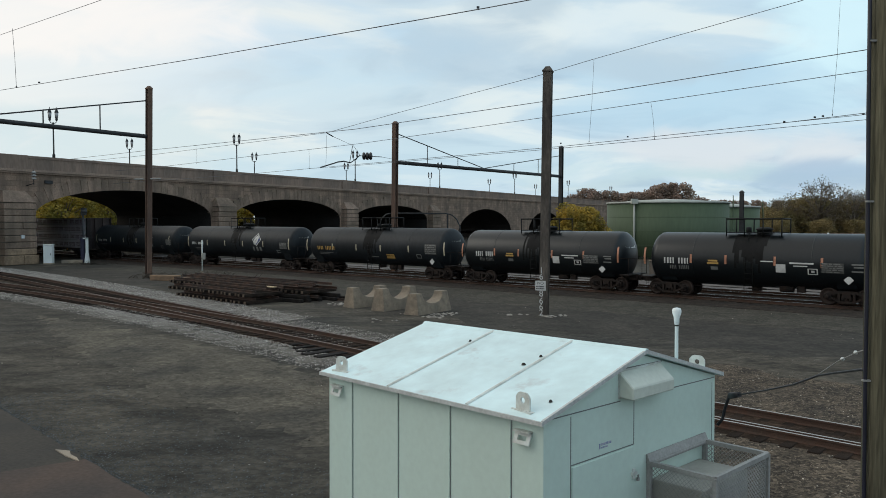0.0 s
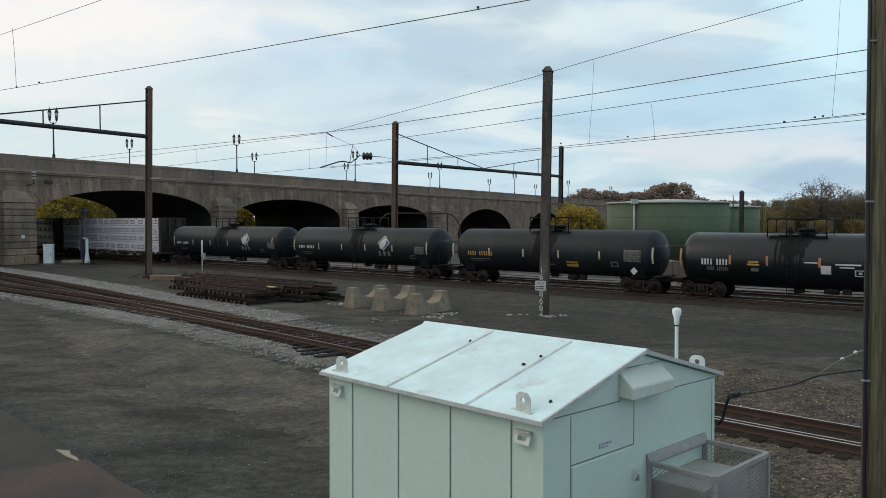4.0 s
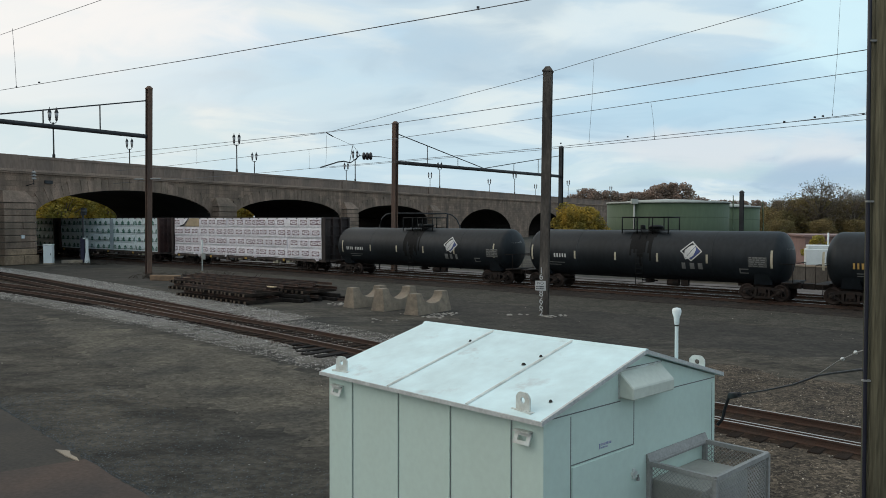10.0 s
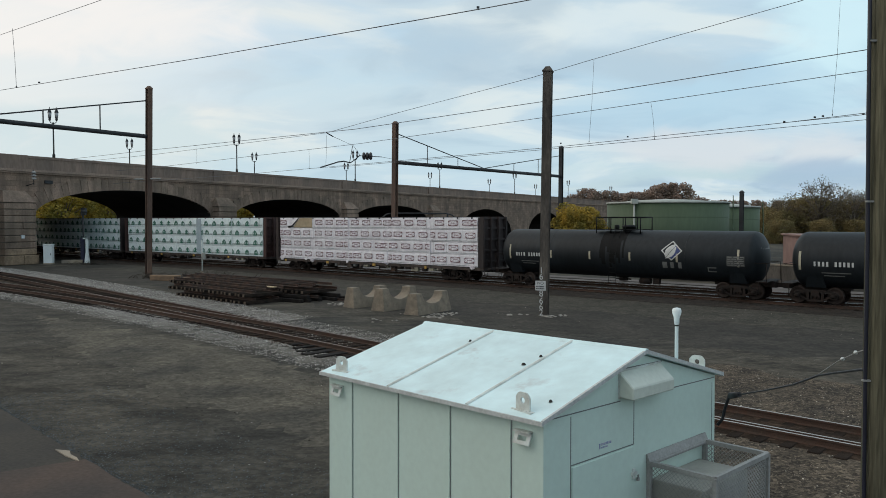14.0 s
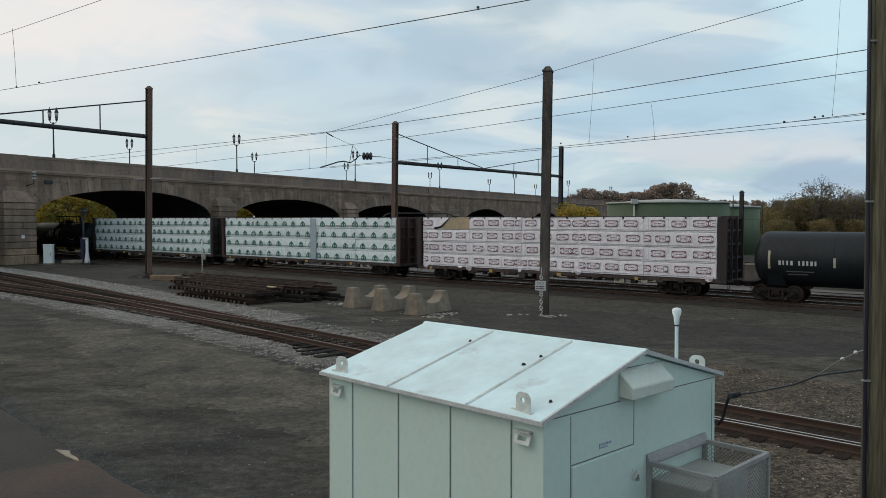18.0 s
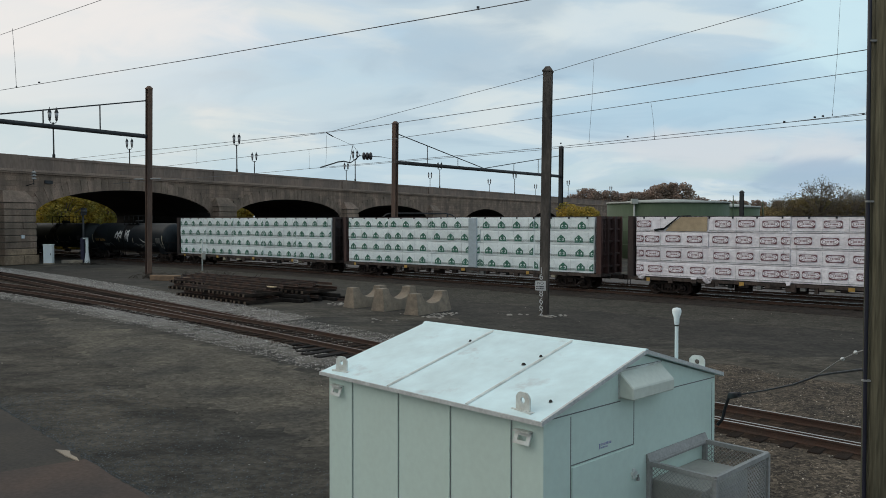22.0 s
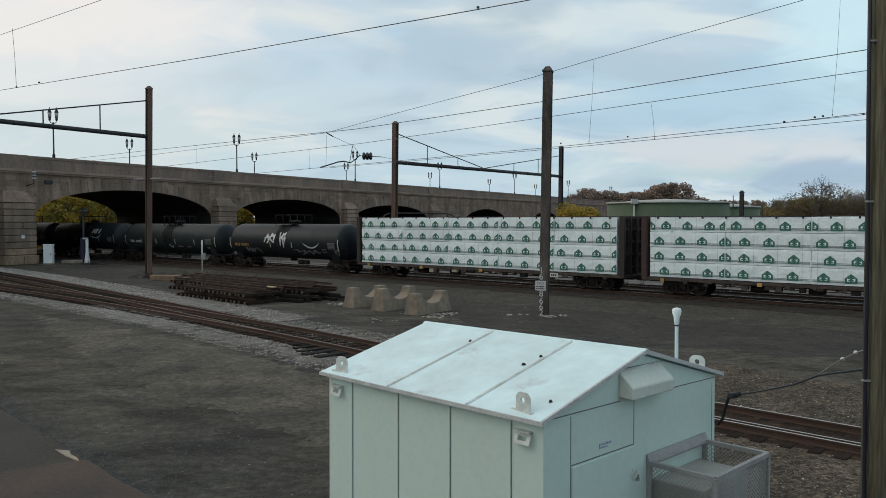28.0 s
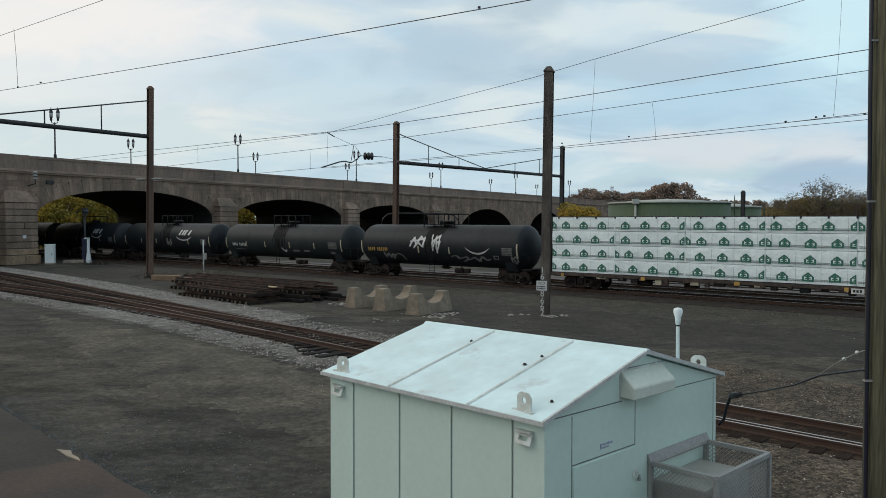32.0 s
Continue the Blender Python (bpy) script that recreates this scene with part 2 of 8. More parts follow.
def streaked(m, color, amount):
    """Dark runs of water-borne soot, long in the upright."""
    nt = m.node_tree
    N, L = nt.nodes.new, nt.links.new
    b = nt.nodes["Principled BSDF"]
    src = b.inputs["Base Color"].links[0].from_socket
    tc, mp, n, r, mix = N("ShaderNodeTexCoord"), N("ShaderNodeMapping"), N("ShaderNodeTexNoise"), N("ShaderNodeMapRange"), N("ShaderNodeMix")
    mp.inputs["Scale"].default_value = (1.5, 1.5, 0.16)
    L(tc.outputs["Object"], mp.inputs[0])
    L(mp.outputs[0], n.inputs["Vector"])
    n.inputs["Scale"].default_value, n.inputs["Detail"].default_value, n.inputs["Roughness"].default_value = 1.0, 6.0, 0.6
    r.inputs[1].default_value, r.inputs[2].default_value, r.inputs[3].default_value, r.inputs[4].default_value = 0.42, 0.66, 0.0, amount
    L(n.outputs[0], r.inputs[0])
    mix.data_type = "RGBA"
    mix.inputs[7].default_value = (*color, 1)
    L(r.outputs[0], mix.inputs[0])
    L(src, mix.inputs[6])
    L(mix.outputs[2], b.inputs["Base Color"])
    return m


M_GROUND = grit(ground_mat(), 4.0, 13.0, 0.16)
M_STONE = mat("ashlar_stone", (0.325, 0.232, 0.176), 0.9, 0, 0.35, 0.35, 6.0, 0.5, tint=(0.17, 0.132, 0.10), island=0.16, spec=0.25)
M_STONE_BASE = mat("warm_base_stone", (0.36, 0.265, 0.175), 0.9, 0, 0.4, 0.5, 6.0, 0.5, tint=(0.16, 0.115, 0.085), island=0.22, spec=0.25)
M_STONE_FACE = ashlar(mat("spandrel_ashlar", (0.325, 0.232, 0.176), 0.9, 0, 0.35, 0.35, 6.0, 0.5, tint=(0.185, 0.14, 0.107), spec=0.25), 1.25, 0.55)
# near-black soffit stone: the shade under the arches is in its colour
M_STONE_DARK = mat("shade_dark_soffit_stone", (0.030, 0.027, 0.025), 0.95, 0, 0.4, 0.3, 5.0, 0.5, spec=0.2)
M_JOINT = mat("mortar_joint", (0.13, 0.12, 0.105), 0.95, 0, 0.3, 0.5, 8.0, 0.3, spec=0.2)
M_PARAPET = mat("parapet_concrete", (0.30, 0.218, 0.169), 0.9, 0, 0.3, 0.25, 5.0, 0.4, tint=(0.185, 0.145, 0.12), streak=0.3, spec=0.25)
for m_ in (M_STONE, M_STONE_FACE):
    streaked(m_, (0.10, 0.078, 0.062), 0.6)
streaked(M_PARAPET, (0.13, 0.10, 0.082), 0.4)
# paler than the wall stone: top light on the string course, put into colour
M_COURSE = mat("toplit_pale_moulded_stone", (0.36, 0.265, 0.205), 0.9, 0, 0.35, 0.35, 6.0, 0.5, tint=(0.22, 0.17, 0.135), spec=0.25)
M_TANK = mat("black_tank_paint", (0.0130, 0.0172, 0.0210), 0.52, 0, 0.5, 0.45, 5.0, 0.04, tint=(0.0085, 0.0112, 0.0132), streak=0.25, spec=0.28)
M_TANK_BLUE = mat("glossy_black_tank_paint", (0.0070, 0.0100, 0.0120), 0.36, 0, 0.3, 0.5, 9.0, 0.02, streak=0.35, spec=0.42)
M_TANK_GREY = mat("faded_grey_tank_paint", (0.023, 0.029, 0.030), 0.55, 0, 0.3, 0.6, 8.0, 0.05, streak=0.3, spec=0.25)
M_SPILL = mat("dried_spill", (0.0075, 0.0075, 0.0075), 0.75, 0, 0.5, 2.0, 20.0, 0.2, streak=0.3, spec=0.25)
M_GEAR = mat("grimy_running_gear", (0.012, 0.0105, 0.0095), 0.8, 0.1, 0.5, 4.0, 30.0, 0.3, tint=(0.026, 0.016, 0.012), spec=0.3)
M_FITTING = mat("black_fitting_paint", (0.010, 0.011, 0.011), 0.65, 0, 0.4, 4.0, 30.0, 0.1, spec=0.2)
M_WHEEL = mat("worn_wheel_steel", (0.040, 0.025, 0.019), 0.65, 0.3, 0.4, 5.0, 30.0, 0.2)
M_RAIL_TOP = mat("polished_rail_head", (0.42, 0.41, 0.40), 0.32, 0.9, 0.2, 6.0, 60.0, 0.05)
M_RAIL_WORN = mat("worn_bright_rail_head", (0.50, 0.455, 0.42), 0.4, 0.5, 0.3, 4.0, 60.0, 0.1)
M_RAIL_DULL = mat("dull_rail_head", (0.20, 0.135, 0.105), 0.45, 0.35, 0.3, 4.0, 60.0, 0.1)
M_RAIL = mat("rusty_rail", (0.070, 0.034, 0.021), 0.85, 0.1, 0.4, 3.0, 40.0, 0.3, tint=(0.06, 0.038, 0.028))
M_RAIL_OLD = mat("blackened_old_rail", (0.088, 0.049, 0.034), 0.85, 0.1, 0.5, 2.0, 30.0, 0.3, tint=(0.026, 0.020, 0.018))
M_TIE = mat("old_timber_tie", (0.036, 0.027, 0.022), 0.95, 0, 0.5, 2.0, 25.0, 0.6, island=0.3, spec=0.06)
M_TIE_END = mat("tie_end_grain", (0.125, 0.098, 0.076), 0.95, 0, 0.5, 5.0, 25.0, 0.6, tint=(0.05, 0.04, 0.033), island=0.35, spec=0.06)
M_TIE_STACK = mat("weathered_panel_tie", (0.034, 0.026, 0.021), 0.95, 0, 0.6, 2.2, 25.0, 0.6, tint=(0.018, 0.015, 0.013), island=0.35, spec=0.06)
M_BALLAST = mat("pale_ballast", (0.16, 0.146, 0.125), 0.95, 0, 0.5, 1.2, 14.0, 0.9, tint=(0.09, 0.08, 0.07), spec=0.2)
M_BALLAST_RUST = grit(mat("rust_stained_ballast", (0.060, 0.040, 0.028), 0.95, 0, 0.5, 1.0, 14.0, 0.9, tint=(0.030, 0.022, 0.017), spec=0.06), 5.0, 15.0, 0.3)
# main ballast colour also carries the shade under the train
M_BALLAST_MAIN = grit(mat("oily_shaded_main_ballast", (0.043, 0.033, 0.026), 0.95, 0, 0.5, 1.0, 14.0, 0.9, tint=(0.024, 0.020, 0.017), spec=0.2), 5.0, 15.0, 0.35)
M_ROADWAY = mat("pale_packed_gravel", (0.17, 0.152, 0.142), 0.95, 0, 0.45, 0.5, 10.0, 0.5, tint=(0.09, 0.08, 0.074), spec=0.2)
M_CINDER = grit(mat("dark_cinder_lane", (0.036, 0.033, 0.028), 0.95, 0, 0.4, 0.45, 6.0, 0.5, tint=(0.054, 0.048, 0.040), spec=0.2), 2.5, 8.0, 0.18)
M_LANE = grit(mat("tan_packed_dirt", (0.124, 0.108, 0.082), 0.95, 0, 0.55, 0.4, 6.0, 0.8, tint=(0.056, 0.051, 0.042), spec=0.2), 3.0, 11.0, 0.2)
M_SHOULDER = grit(mat("grey_speckled_gravel", (0.070, 0.063, 0.051), 0.95, 0, 0.5, 0.6, 9.0, 0.7, tint=(0.046, 0.043, 0.034), spec=0.2), 4.0, 12.0, 0.25)
M_STONES = mat("loose_ballast_stone", (0.40, 0.373, 0.342), 0.95, 0, 0.35, 2.0, 20.0, 0.4, island=0.5, spec=0.2)
M_DIRT = grit(mat("brown_gravelly_dirt", (0.104, 0.081, 0.058), 0.95, 0, 0.5, 0.9, 14.0, 0.9, tint=(0.046, 0.037, 0.028), spec=0.2), 9.0, 22.0, 0.55)
M_STONES_DARK = mat("loose_brown_stone", (0.17, 0.14, 0.11), 0.95, 0, 0.35, 2.0, 20.0, 0.4, island=0.65, spec=0.2)
M_STONES_YARD = mat("yard_grit_stone", (0.10, 0.088, 0.072), 0.95, 0, 0.35, 2.0, 20.0, 0.4, island=0.5, spec=0.2)
M_LITTER = mat("pale_litter", (0.46, 0.41, 0.34), 0.9, 0, 0.3, 3.0, 20.0, 0.2, island=0.5, spec=0.2)
M_STEEL_POLE = mat("weathered_pole_steel", (0.040, 0.033, 0.029), 0.8, 0.1, 0.6, 2.6, 18.0, 0.3, tint=(0.12, 0.10, 0.082), streak=0.22)
M_POLE_RUST = mat("rusty_pole_steel", (0.16, 0.092, 0.060), 0.85, 0.0, 0.45, 1.0, 18.0, 0.3, tint=(0.075, 0.050, 0.040), streak=0.15)
M_DARK_STEEL = mat("dark_gantry_steel", (0.040, 0.042, 0.045), 0.7, 0.2, 0.35, 1.5, 20.0, 0.2)
M_WIRE = mat("dull_wire", (0.17, 0.17, 0.18), 0.6, 0.5, 0.2, 3.0, 20.0, 0.0)
M_INSULATOR = mat("dark_insulator", (0.03, 0.028, 0.03), 0.3, 0, 0.2, 5.0, 20.0, 0.0)
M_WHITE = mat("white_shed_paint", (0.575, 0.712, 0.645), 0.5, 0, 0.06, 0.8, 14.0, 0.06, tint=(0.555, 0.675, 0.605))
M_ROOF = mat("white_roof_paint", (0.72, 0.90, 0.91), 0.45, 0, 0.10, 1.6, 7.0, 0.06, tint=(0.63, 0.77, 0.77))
M_ROOF = smudge(M_ROOF, (0.42, 0.40, 0.38), 2.3, 0.585, 0.78)
M_TRIM = mat("grey_metal_trim", (0.57, 0.595, 0.585), 0.55, 0.1, 0.3, 5.0, 30.0, 0.1, tint=(0.48, 0.485, 0.47))
M_SEAM = mat("dark_panel_seam", (0.16, 0.17, 0.165), 0.8, 0, 0.2, 3.0, 20.0, 0.0)
M_GALV = mat("galvanised_mesh", (0.35, 0.345, 0.33), 0.6, 0.15, 0.25, 3.0, 30.0, 0.1)
M_WRAP = mat("white_lumber_wrap", (0.88, 0.955, 0.95), 0.45, 0, 0.09, 2.6, 9.0, 0.9, tint=(0.77, 0.85, 0.85), island=0.05)
M_WRAP_PINK = mat("pinkish_white_lumber_wrap", (0.95, 0.915, 0.935), 0.45, 0, 0.12, 2.6, 9.0, 1.0, tint=(0.81, 0.76, 0.79), island=0.05)
for m_ in (M_WRAP, M_WRAP_PINK):
    m_.node_tree.nodes["Bump"].inputs["Distance"].default_value = 0.04
M_SHEET = mat("pale_blue_sheet", (0.42, 0.50, 0.54), 0.5, 0, 0.15, 2.0, 9.0, 0.3)
M_LUMBER = mat("raw_lumber", (0.50, 0.39, 0.25), 0.8, 0, 0.2, 3.0, 30.0, 0.3)
M_GREEN_PRINT = mat("green_print", (0.035, 0.16, 0.11), 0.6, 0, 0.15, 3.0, 20.0, 0.0)
M_GREY_PRINT = mat("grey_print", (0.20, 0.235, 0.225), 0.6, 0, 0.15, 3.0, 20.0, 0.0)
M_DARK_PRINT = mat("dark_red_print", (0.19, 0.085, 0.10), 0.6, 0, 0.2, 3.0, 20.0, 0.0)
M_FADED_PRINT = mat("faded_red_print", (0.34, 0.22, 0.24), 0.6, 0, 0.2, 3.0, 20.0, 0.0)
M_CAR_BROWN = mat("oxide_brown_car_paint", (0.075, 0.032, 0.026), 0.75, 0, 0.4, 1.0, 14.0, 0.15, tint=(0.04, 0.024, 0.022), streak=0.3)
M_CAR_DARK = mat("dark_car_paint", (0.024, 0.020, 0.020), 0.75, 0, 0.4, 1.0, 14.0, 0.15, tint=(0.045, 0.028, 0.024), streak=0.3)
M_DECK = mat("grimy_deck_sill", (0.085, 0.060, 0.048), 0.85, 0, 0.6, 2.5, 10.0, 0.3, tint=(0.04, 0.032, 0.028))
M_MARK = mat("white_stencil", (0.62, 0.62, 0.60), 0.6, 0, 0.2, 3.0, 30.0, 0.0)
M_MARK_GREY = mat("faded_stencil", (0.20, 0.20, 0.19), 0.6, 0, 0.3, 3.0, 30.0, 0.0)
M_MARK_YELLOW = mat("ochre_stencil", (0.50, 0.30, 0.08), 0.6, 0, 0.2, 3.0, 30.0, 0.0)
M_REFLECT = mat("reflector_tape", (0.50, 0.45, 0.33), 0.45, 0, 0.3, 3.0, 30.0, 0.0)
M_REFLECT_ORANGE = mat("orange_reflector_tape", (0.50, 0.22, 0.13), 0.45, 0, 0.3, 3.0, 30.0, 0.0)
M_REFLECT_AMBER = mat("amber_reflector_tape", (0.55, 0.33, 0.08), 0.45, 0, 0.3, 3.0, 30.0, 0.0)
M_PRINT_BLOCK = mat("faded_data_block", (0.095, 0.096, 0.090), 0.6, 0, 0.4, 4.0, 22.0, 0.0, tint=(0.030, 0.032, 0.031))
M_BLUE_LOGO = mat("navy_logo_paint", (0.035, 0.06, 0.20), 0.5, 0, 0.2, 3.0, 30.0, 0.0)
M_GREEN_TANK = mat("green_storage_tank_paint", (0.078, 0.112, 0.062), 0.7, 0, 0.2, 0.12, 4.0, 0.1, tint=(0.066, 0.098, 0.054), streak=0.2)
M_CONCRETE = mat("cast_concrete", (0.37, 0.30, 0.22), 0.9, 0, 0.25, 1.2, 14.0, 0.35, tint=(0.22, 0.19, 0.155))
M_CRADLE = smudge(mat("stained_cradle_concrete", (0.285, 0.228, 0.165), 0.9, 0, 0.3, 1.2, 14.0, 0.5, tint=(0.165, 0.138, 0.108)), (0.10, 0.085, 0.07), 1.8, 0.52, 0.72)
M_SLAB = mat("worn_brown_paving", (0.088, 0.064, 0.052), 0.9, 0, 0.3, 0.6, 12.0, 0.3, tint=(0.060, 0.050, 0.045), spec=0.2)
M_SLAB2 = mat("worn_grey_paving", (0.064, 0.056, 0.046), 0.9, 0, 0.3, 0.6, 12.0, 0.3, tint=(0.046, 0.042, 0.038), spec=0.2)
M_TIMBER = mat("grey_timber_pole", (0.150, 0.140, 0.095), 0.95, 0, 0.9, 9.0, 55.0, 1.0, tint=(0.055, 0.053, 0.037), streak=0.06, spec=0.2)
M_CABLE = mat("black_cable", (0.012, 0.012, 0.016), 0.5, 0, 0.2, 3.0, 20.0, 0.0)
M_BARK = mat("bark", (0.19, 0.16, 0.135), 0.95, 0, 0.4, 2.0, 12.0, 0.6, streak=0.3)
M_LEAF_YELLOW = mat("yellow_autumn_leaf", (0.58, 0.39, 0.07), 0.8, 0, 0.3, 0.6, 5.0, 0.0, tint=(0.17, 0.15, 0.035), island=0.4)
M_LEAF_GOLD = mat("gold_green_autumn_leaf", (0.55, 0.38, 0.06), 0.85, 0, 0.35, 0.2, 3.0, 0.0, tint=(0.25, 0.24, 0.06), island=0.4)
M_LEAF_OLIVE = mat("olive_autumn_leaf", (0.33, 0.225, 0.095), 0.85, 0, 0.4, 0.12, 3.0, 0.0, tint=(0.17, 0.155, 0.07), island=0.4)
# russet leaf lightened so the far ridge looks hazy
M_LEAF_BROWN = mat("haze_pale_russet_leaf", (0.40, 0.27, 0.22), 0.85, 0, 0.35, 0.12, 3.0, 0.0, tint=(0.29, 0.24, 0.19), island=0.4)
M_LEAF_DUSK = mat("dull_brown_autumn_leaf", (0.27, 0.20, 0.115), 0.85, 0, 0.35, 0.12, 3.0, 0.0, tint=(0.13, 0.11, 0.07), island=0.4)
for m_ in (M_LEAF_YELLOW, M_LEAF_GOLD, M_LEAF_OLIVE, M_LEAF_BROWN, M_LEAF_DUSK):
    leafy(m_)
M_BRICK = mat("pink_brick_wall", (0.29, 0.185, 0.165), 0.9, 0, 0.25, 0.6, 6.0, 0.3)
M_TRUCK_WHITE = mat("white_vehicle_paint", (0.78, 0.82, 0.81), 0.4, 0, 0.1, 1.0, 10.0, 0.0)


# ---- mesh helpers ----
def quad(bm, a, b, c, d):
    return bm.faces.new([bm.verts.new(p) for p in (a, b, c, d)])


def box(bm, x0, x1, y0, y1, z0, z1):
    v = [bm.verts.new((x, y, z)) for z in (z0, z1) for y in (y0, y1) for x in (x0, x1)]
    for f in ((0, 2, 3, 1), (4, 5, 7, 6), (0, 1, 5, 4), (2, 6, 7, 3), (0, 4, 6, 2), (1, 3, 7, 5)):
        bm.faces.new([v[i] for i in f])
    return v


def hexa(bm, pts):
    """A box of eight given corners: four below, four above, both going round the same way."""
    v = [bm.verts.new(p) for p in pts]
    for f in ((3, 2, 1, 0), (4, 5, 6, 7), (0, 1, 5, 4), (1, 2, 6, 5), (2, 3, 7, 6), (3, 0, 4, 7)):
        bm.faces.new([v[i] for i in f])
    return v


def rings(bm, loops, caps=True, smooth=True):
    """Skin through closed loops of equal count."""
    vs = [[bm.verts.new(p) for p in lp] for lp in loops]
    n = len(vs[0])
    for a, b in zip(vs, vs[1:]):
        for i in range(n):
            bm.faces.new((a[i], a[(i + 1) % n], b[(i + 1) % n], b[i])).smooth = smooth
    if caps:
        bm.faces.new(vs[0][::-1])
        bm.faces.new(vs[-1])


def tube(bm, pts, r, n=8, r2=None):
    """A round bar along points; r2: the radius at its end."""
    pts = [Vector(p) for p in pts]
    loops = []
    for i, p in enumerate(pts):
        t = (pts[min(i + 1, len(pts) - 1)] - pts[max(i - 1, 0)]).normalized()
        a = t.cross(Vector((0, 0, 1)) if abs(t.z) < 0.95 else Vector((1, 0, 0))).normalized()
        b = t.cross(a)
        rr = r if r2 is None else r + (r2 - r) * i / (len(pts) - 1)
        loops.append([p + (a * math.cos(k * math.tau / n) + b * math.sin(k * math.tau / n)) * rr for k in range(n)])
    rings(bm, loops)


def lathe(bm, profile, axis="z", centre=(0, 0, 0), n=24):
    """Turned shape: profile rows of (radius, height)."""
    loops = []
    c = Vector(centre)
    for r, h in profile:
        lp = []
        for k in range(n):
            a, b = r * math.cos(k * math.tau / n), r * math.sin(k * math.tau / n)
            lp.append(c + Vector({"z": (a, b, h), "x": (h, a, b), "y": (b, h, a)}[axis]))
        loops.append(lp)
    rings(bm, loops)


def bevelled(bm, w, seg=1):
    bmesh.ops.recalc_face_normals(bm, faces=bm.faces)
    bmesh.ops.bevel(bm, geom=bm.edges[:], offset=w, segments=seg, affect="EDGES", profile=0.6)
    return bm


def part(name, bm, material, parent=None, label="", m=None):
    """One mesh object under a thing or a part."""
    if isinstance(bm, bpy.types.Mesh):
        me = bm
    else:
        me = bpy.data.meshes.new(name)
        bmesh.ops.recalc_face_normals(bm, faces=bm.faces)
        bm.to_mesh(me)
        bm.free()
        me.materials.append(material)
    ob = new(name, me)
    ob.parent = parent
    if m is not None:
        ob.matrix_basis = m
    if label:
        ob["label"] = label
    return ob


def thing(name, m, label, category, group="", kind=""):
    ob = new(name)
    ob.matrix_basis = m
    return tagged(ob, label, category, group, kind)


def BM():
    return bmesh.new()


# ---- the plan: the main line's own axes ----
LINE_A = -39.57                                    # heading of the main line, degrees
D = Vector((math.cos(radians(LINE_A)), math.sin(radians(LINE_A)), 0))
NRM = Vector((-D.y, D.x, 0))                       # away from the camera
TC = Vector((9.9, 49.7, 0))
LINE = Matrix.Translation(TC) @ pose(0, 0, 0, 0, 0, LINE_A)
RAIL_Z = 0.2


def bend(s):
    """The main line swings a little towards the camera's side under the bridge."""
    u = min(1.0, max(0.0, (-36.0 - s) / 17.0))
    return -0.7 * u * u * (3 - 2 * u)


def on_line(s, o, z=0.0):
    """A place s metres along the main line and o metres beyond its centre."""
    return TC + D * s + NRM * o + Vector((0, 0, z))


# ---- ground ----
def build_ground():
    bm = BM()
    xs = [-3000, -300, -60, 60, 300, 3000]
    ys = [-3000, -300, -10, 110, 400, 3000]
    g = [[bm.verts.new((x, y, 0)) for x in xs] for y in ys]
    for j in range(5):
        for i in range(5):
            bm.faces.new((g[j][i], g[j][i + 1], g[j + 1][i + 1], g[j + 1][i]))
    tagged(part("ground", bm, M_GROUND), "dark cinder and dirt yard ground, worn and gritty", "ground", kind="structure")


build_ground()


def strip(name, path, half, z, material, label, ragged=0.25, shoulder=0.25, seed=1, taper=0.0):
    """A raised bed along a path (list of points with a left normal), with ragged shoulders; taper narrows its start."""
    rnd = random.Random(seed)
    bm = BM()
    rows = []
    for p, nrm in path:
        k = min(1.0, (p - path[0][0]).length / taper) if taper else 1.0
        a, b = k * half + rnd.uniform(-ragged, ragged), k * half + rnd.uniform(-ragged, ragged)
        rows.append([bm.verts.new(p + nrm * o + Vector((0, 0, h))) for o, h in
                     ((a + shoulder, -0.02), (a, z), (0, z + 0.01), (-b, z), (-b - shoulder, -0.02))])
    for r0, r1 in zip(rows, rows[1:]):
        for i in range(4):
            bm.faces.new((r0[i], r0[i + 1], r1[i + 1], r1[i]))
    return tagged(part(name, bm, material), label, "ballast", kind="structure")


def main_path(o, s0=-120, s1=90, step=1.5):
    n = int((s1 - s0) / step)
    return [(on_line(s0 + i * step, o + bend(s0 + i * step)), NRM) for i in range(n + 1)]


def siding_o(s):
    return -24.93 - 0.1265 * s + 0.000784 * s * s + 0.0000195 * s ** 3


def siding_slope(s):
    return -0.1265 + 0.001568 * s + 0.0000585 * s * s


def siding_path(s0=-58, s1=42, step=1.0):
    out = []
    for i in range(int((s1 - s0) / step) + 1):
        s = s0 + i * step
        t = (D + NRM * siding_slope(s)).normalized()
        out.append((on_line(s, siding_o(s)), Vector((-t.y, t.x, 0))))
    return out


def diverge(s):
    """How far the turnout's second track has left the siding, towards the camera."""
    return 0.0016 * s * s - 0.045 * s if s < 0 else 0.0


def turnout_path(s0=-56, s1=-1, step=1.0):
    out = []
    for i in range(int((s1 - s0) / step) + 1):
        s = s0 + i * step
        t = (D + NRM * (siding_slope(s) - 0.0032 * s + 0.045)).normalized()
        out.append((on_line(s, siding_o(s) - diverge(s)), Vector((-t.y, t.x, 0))))
    return out


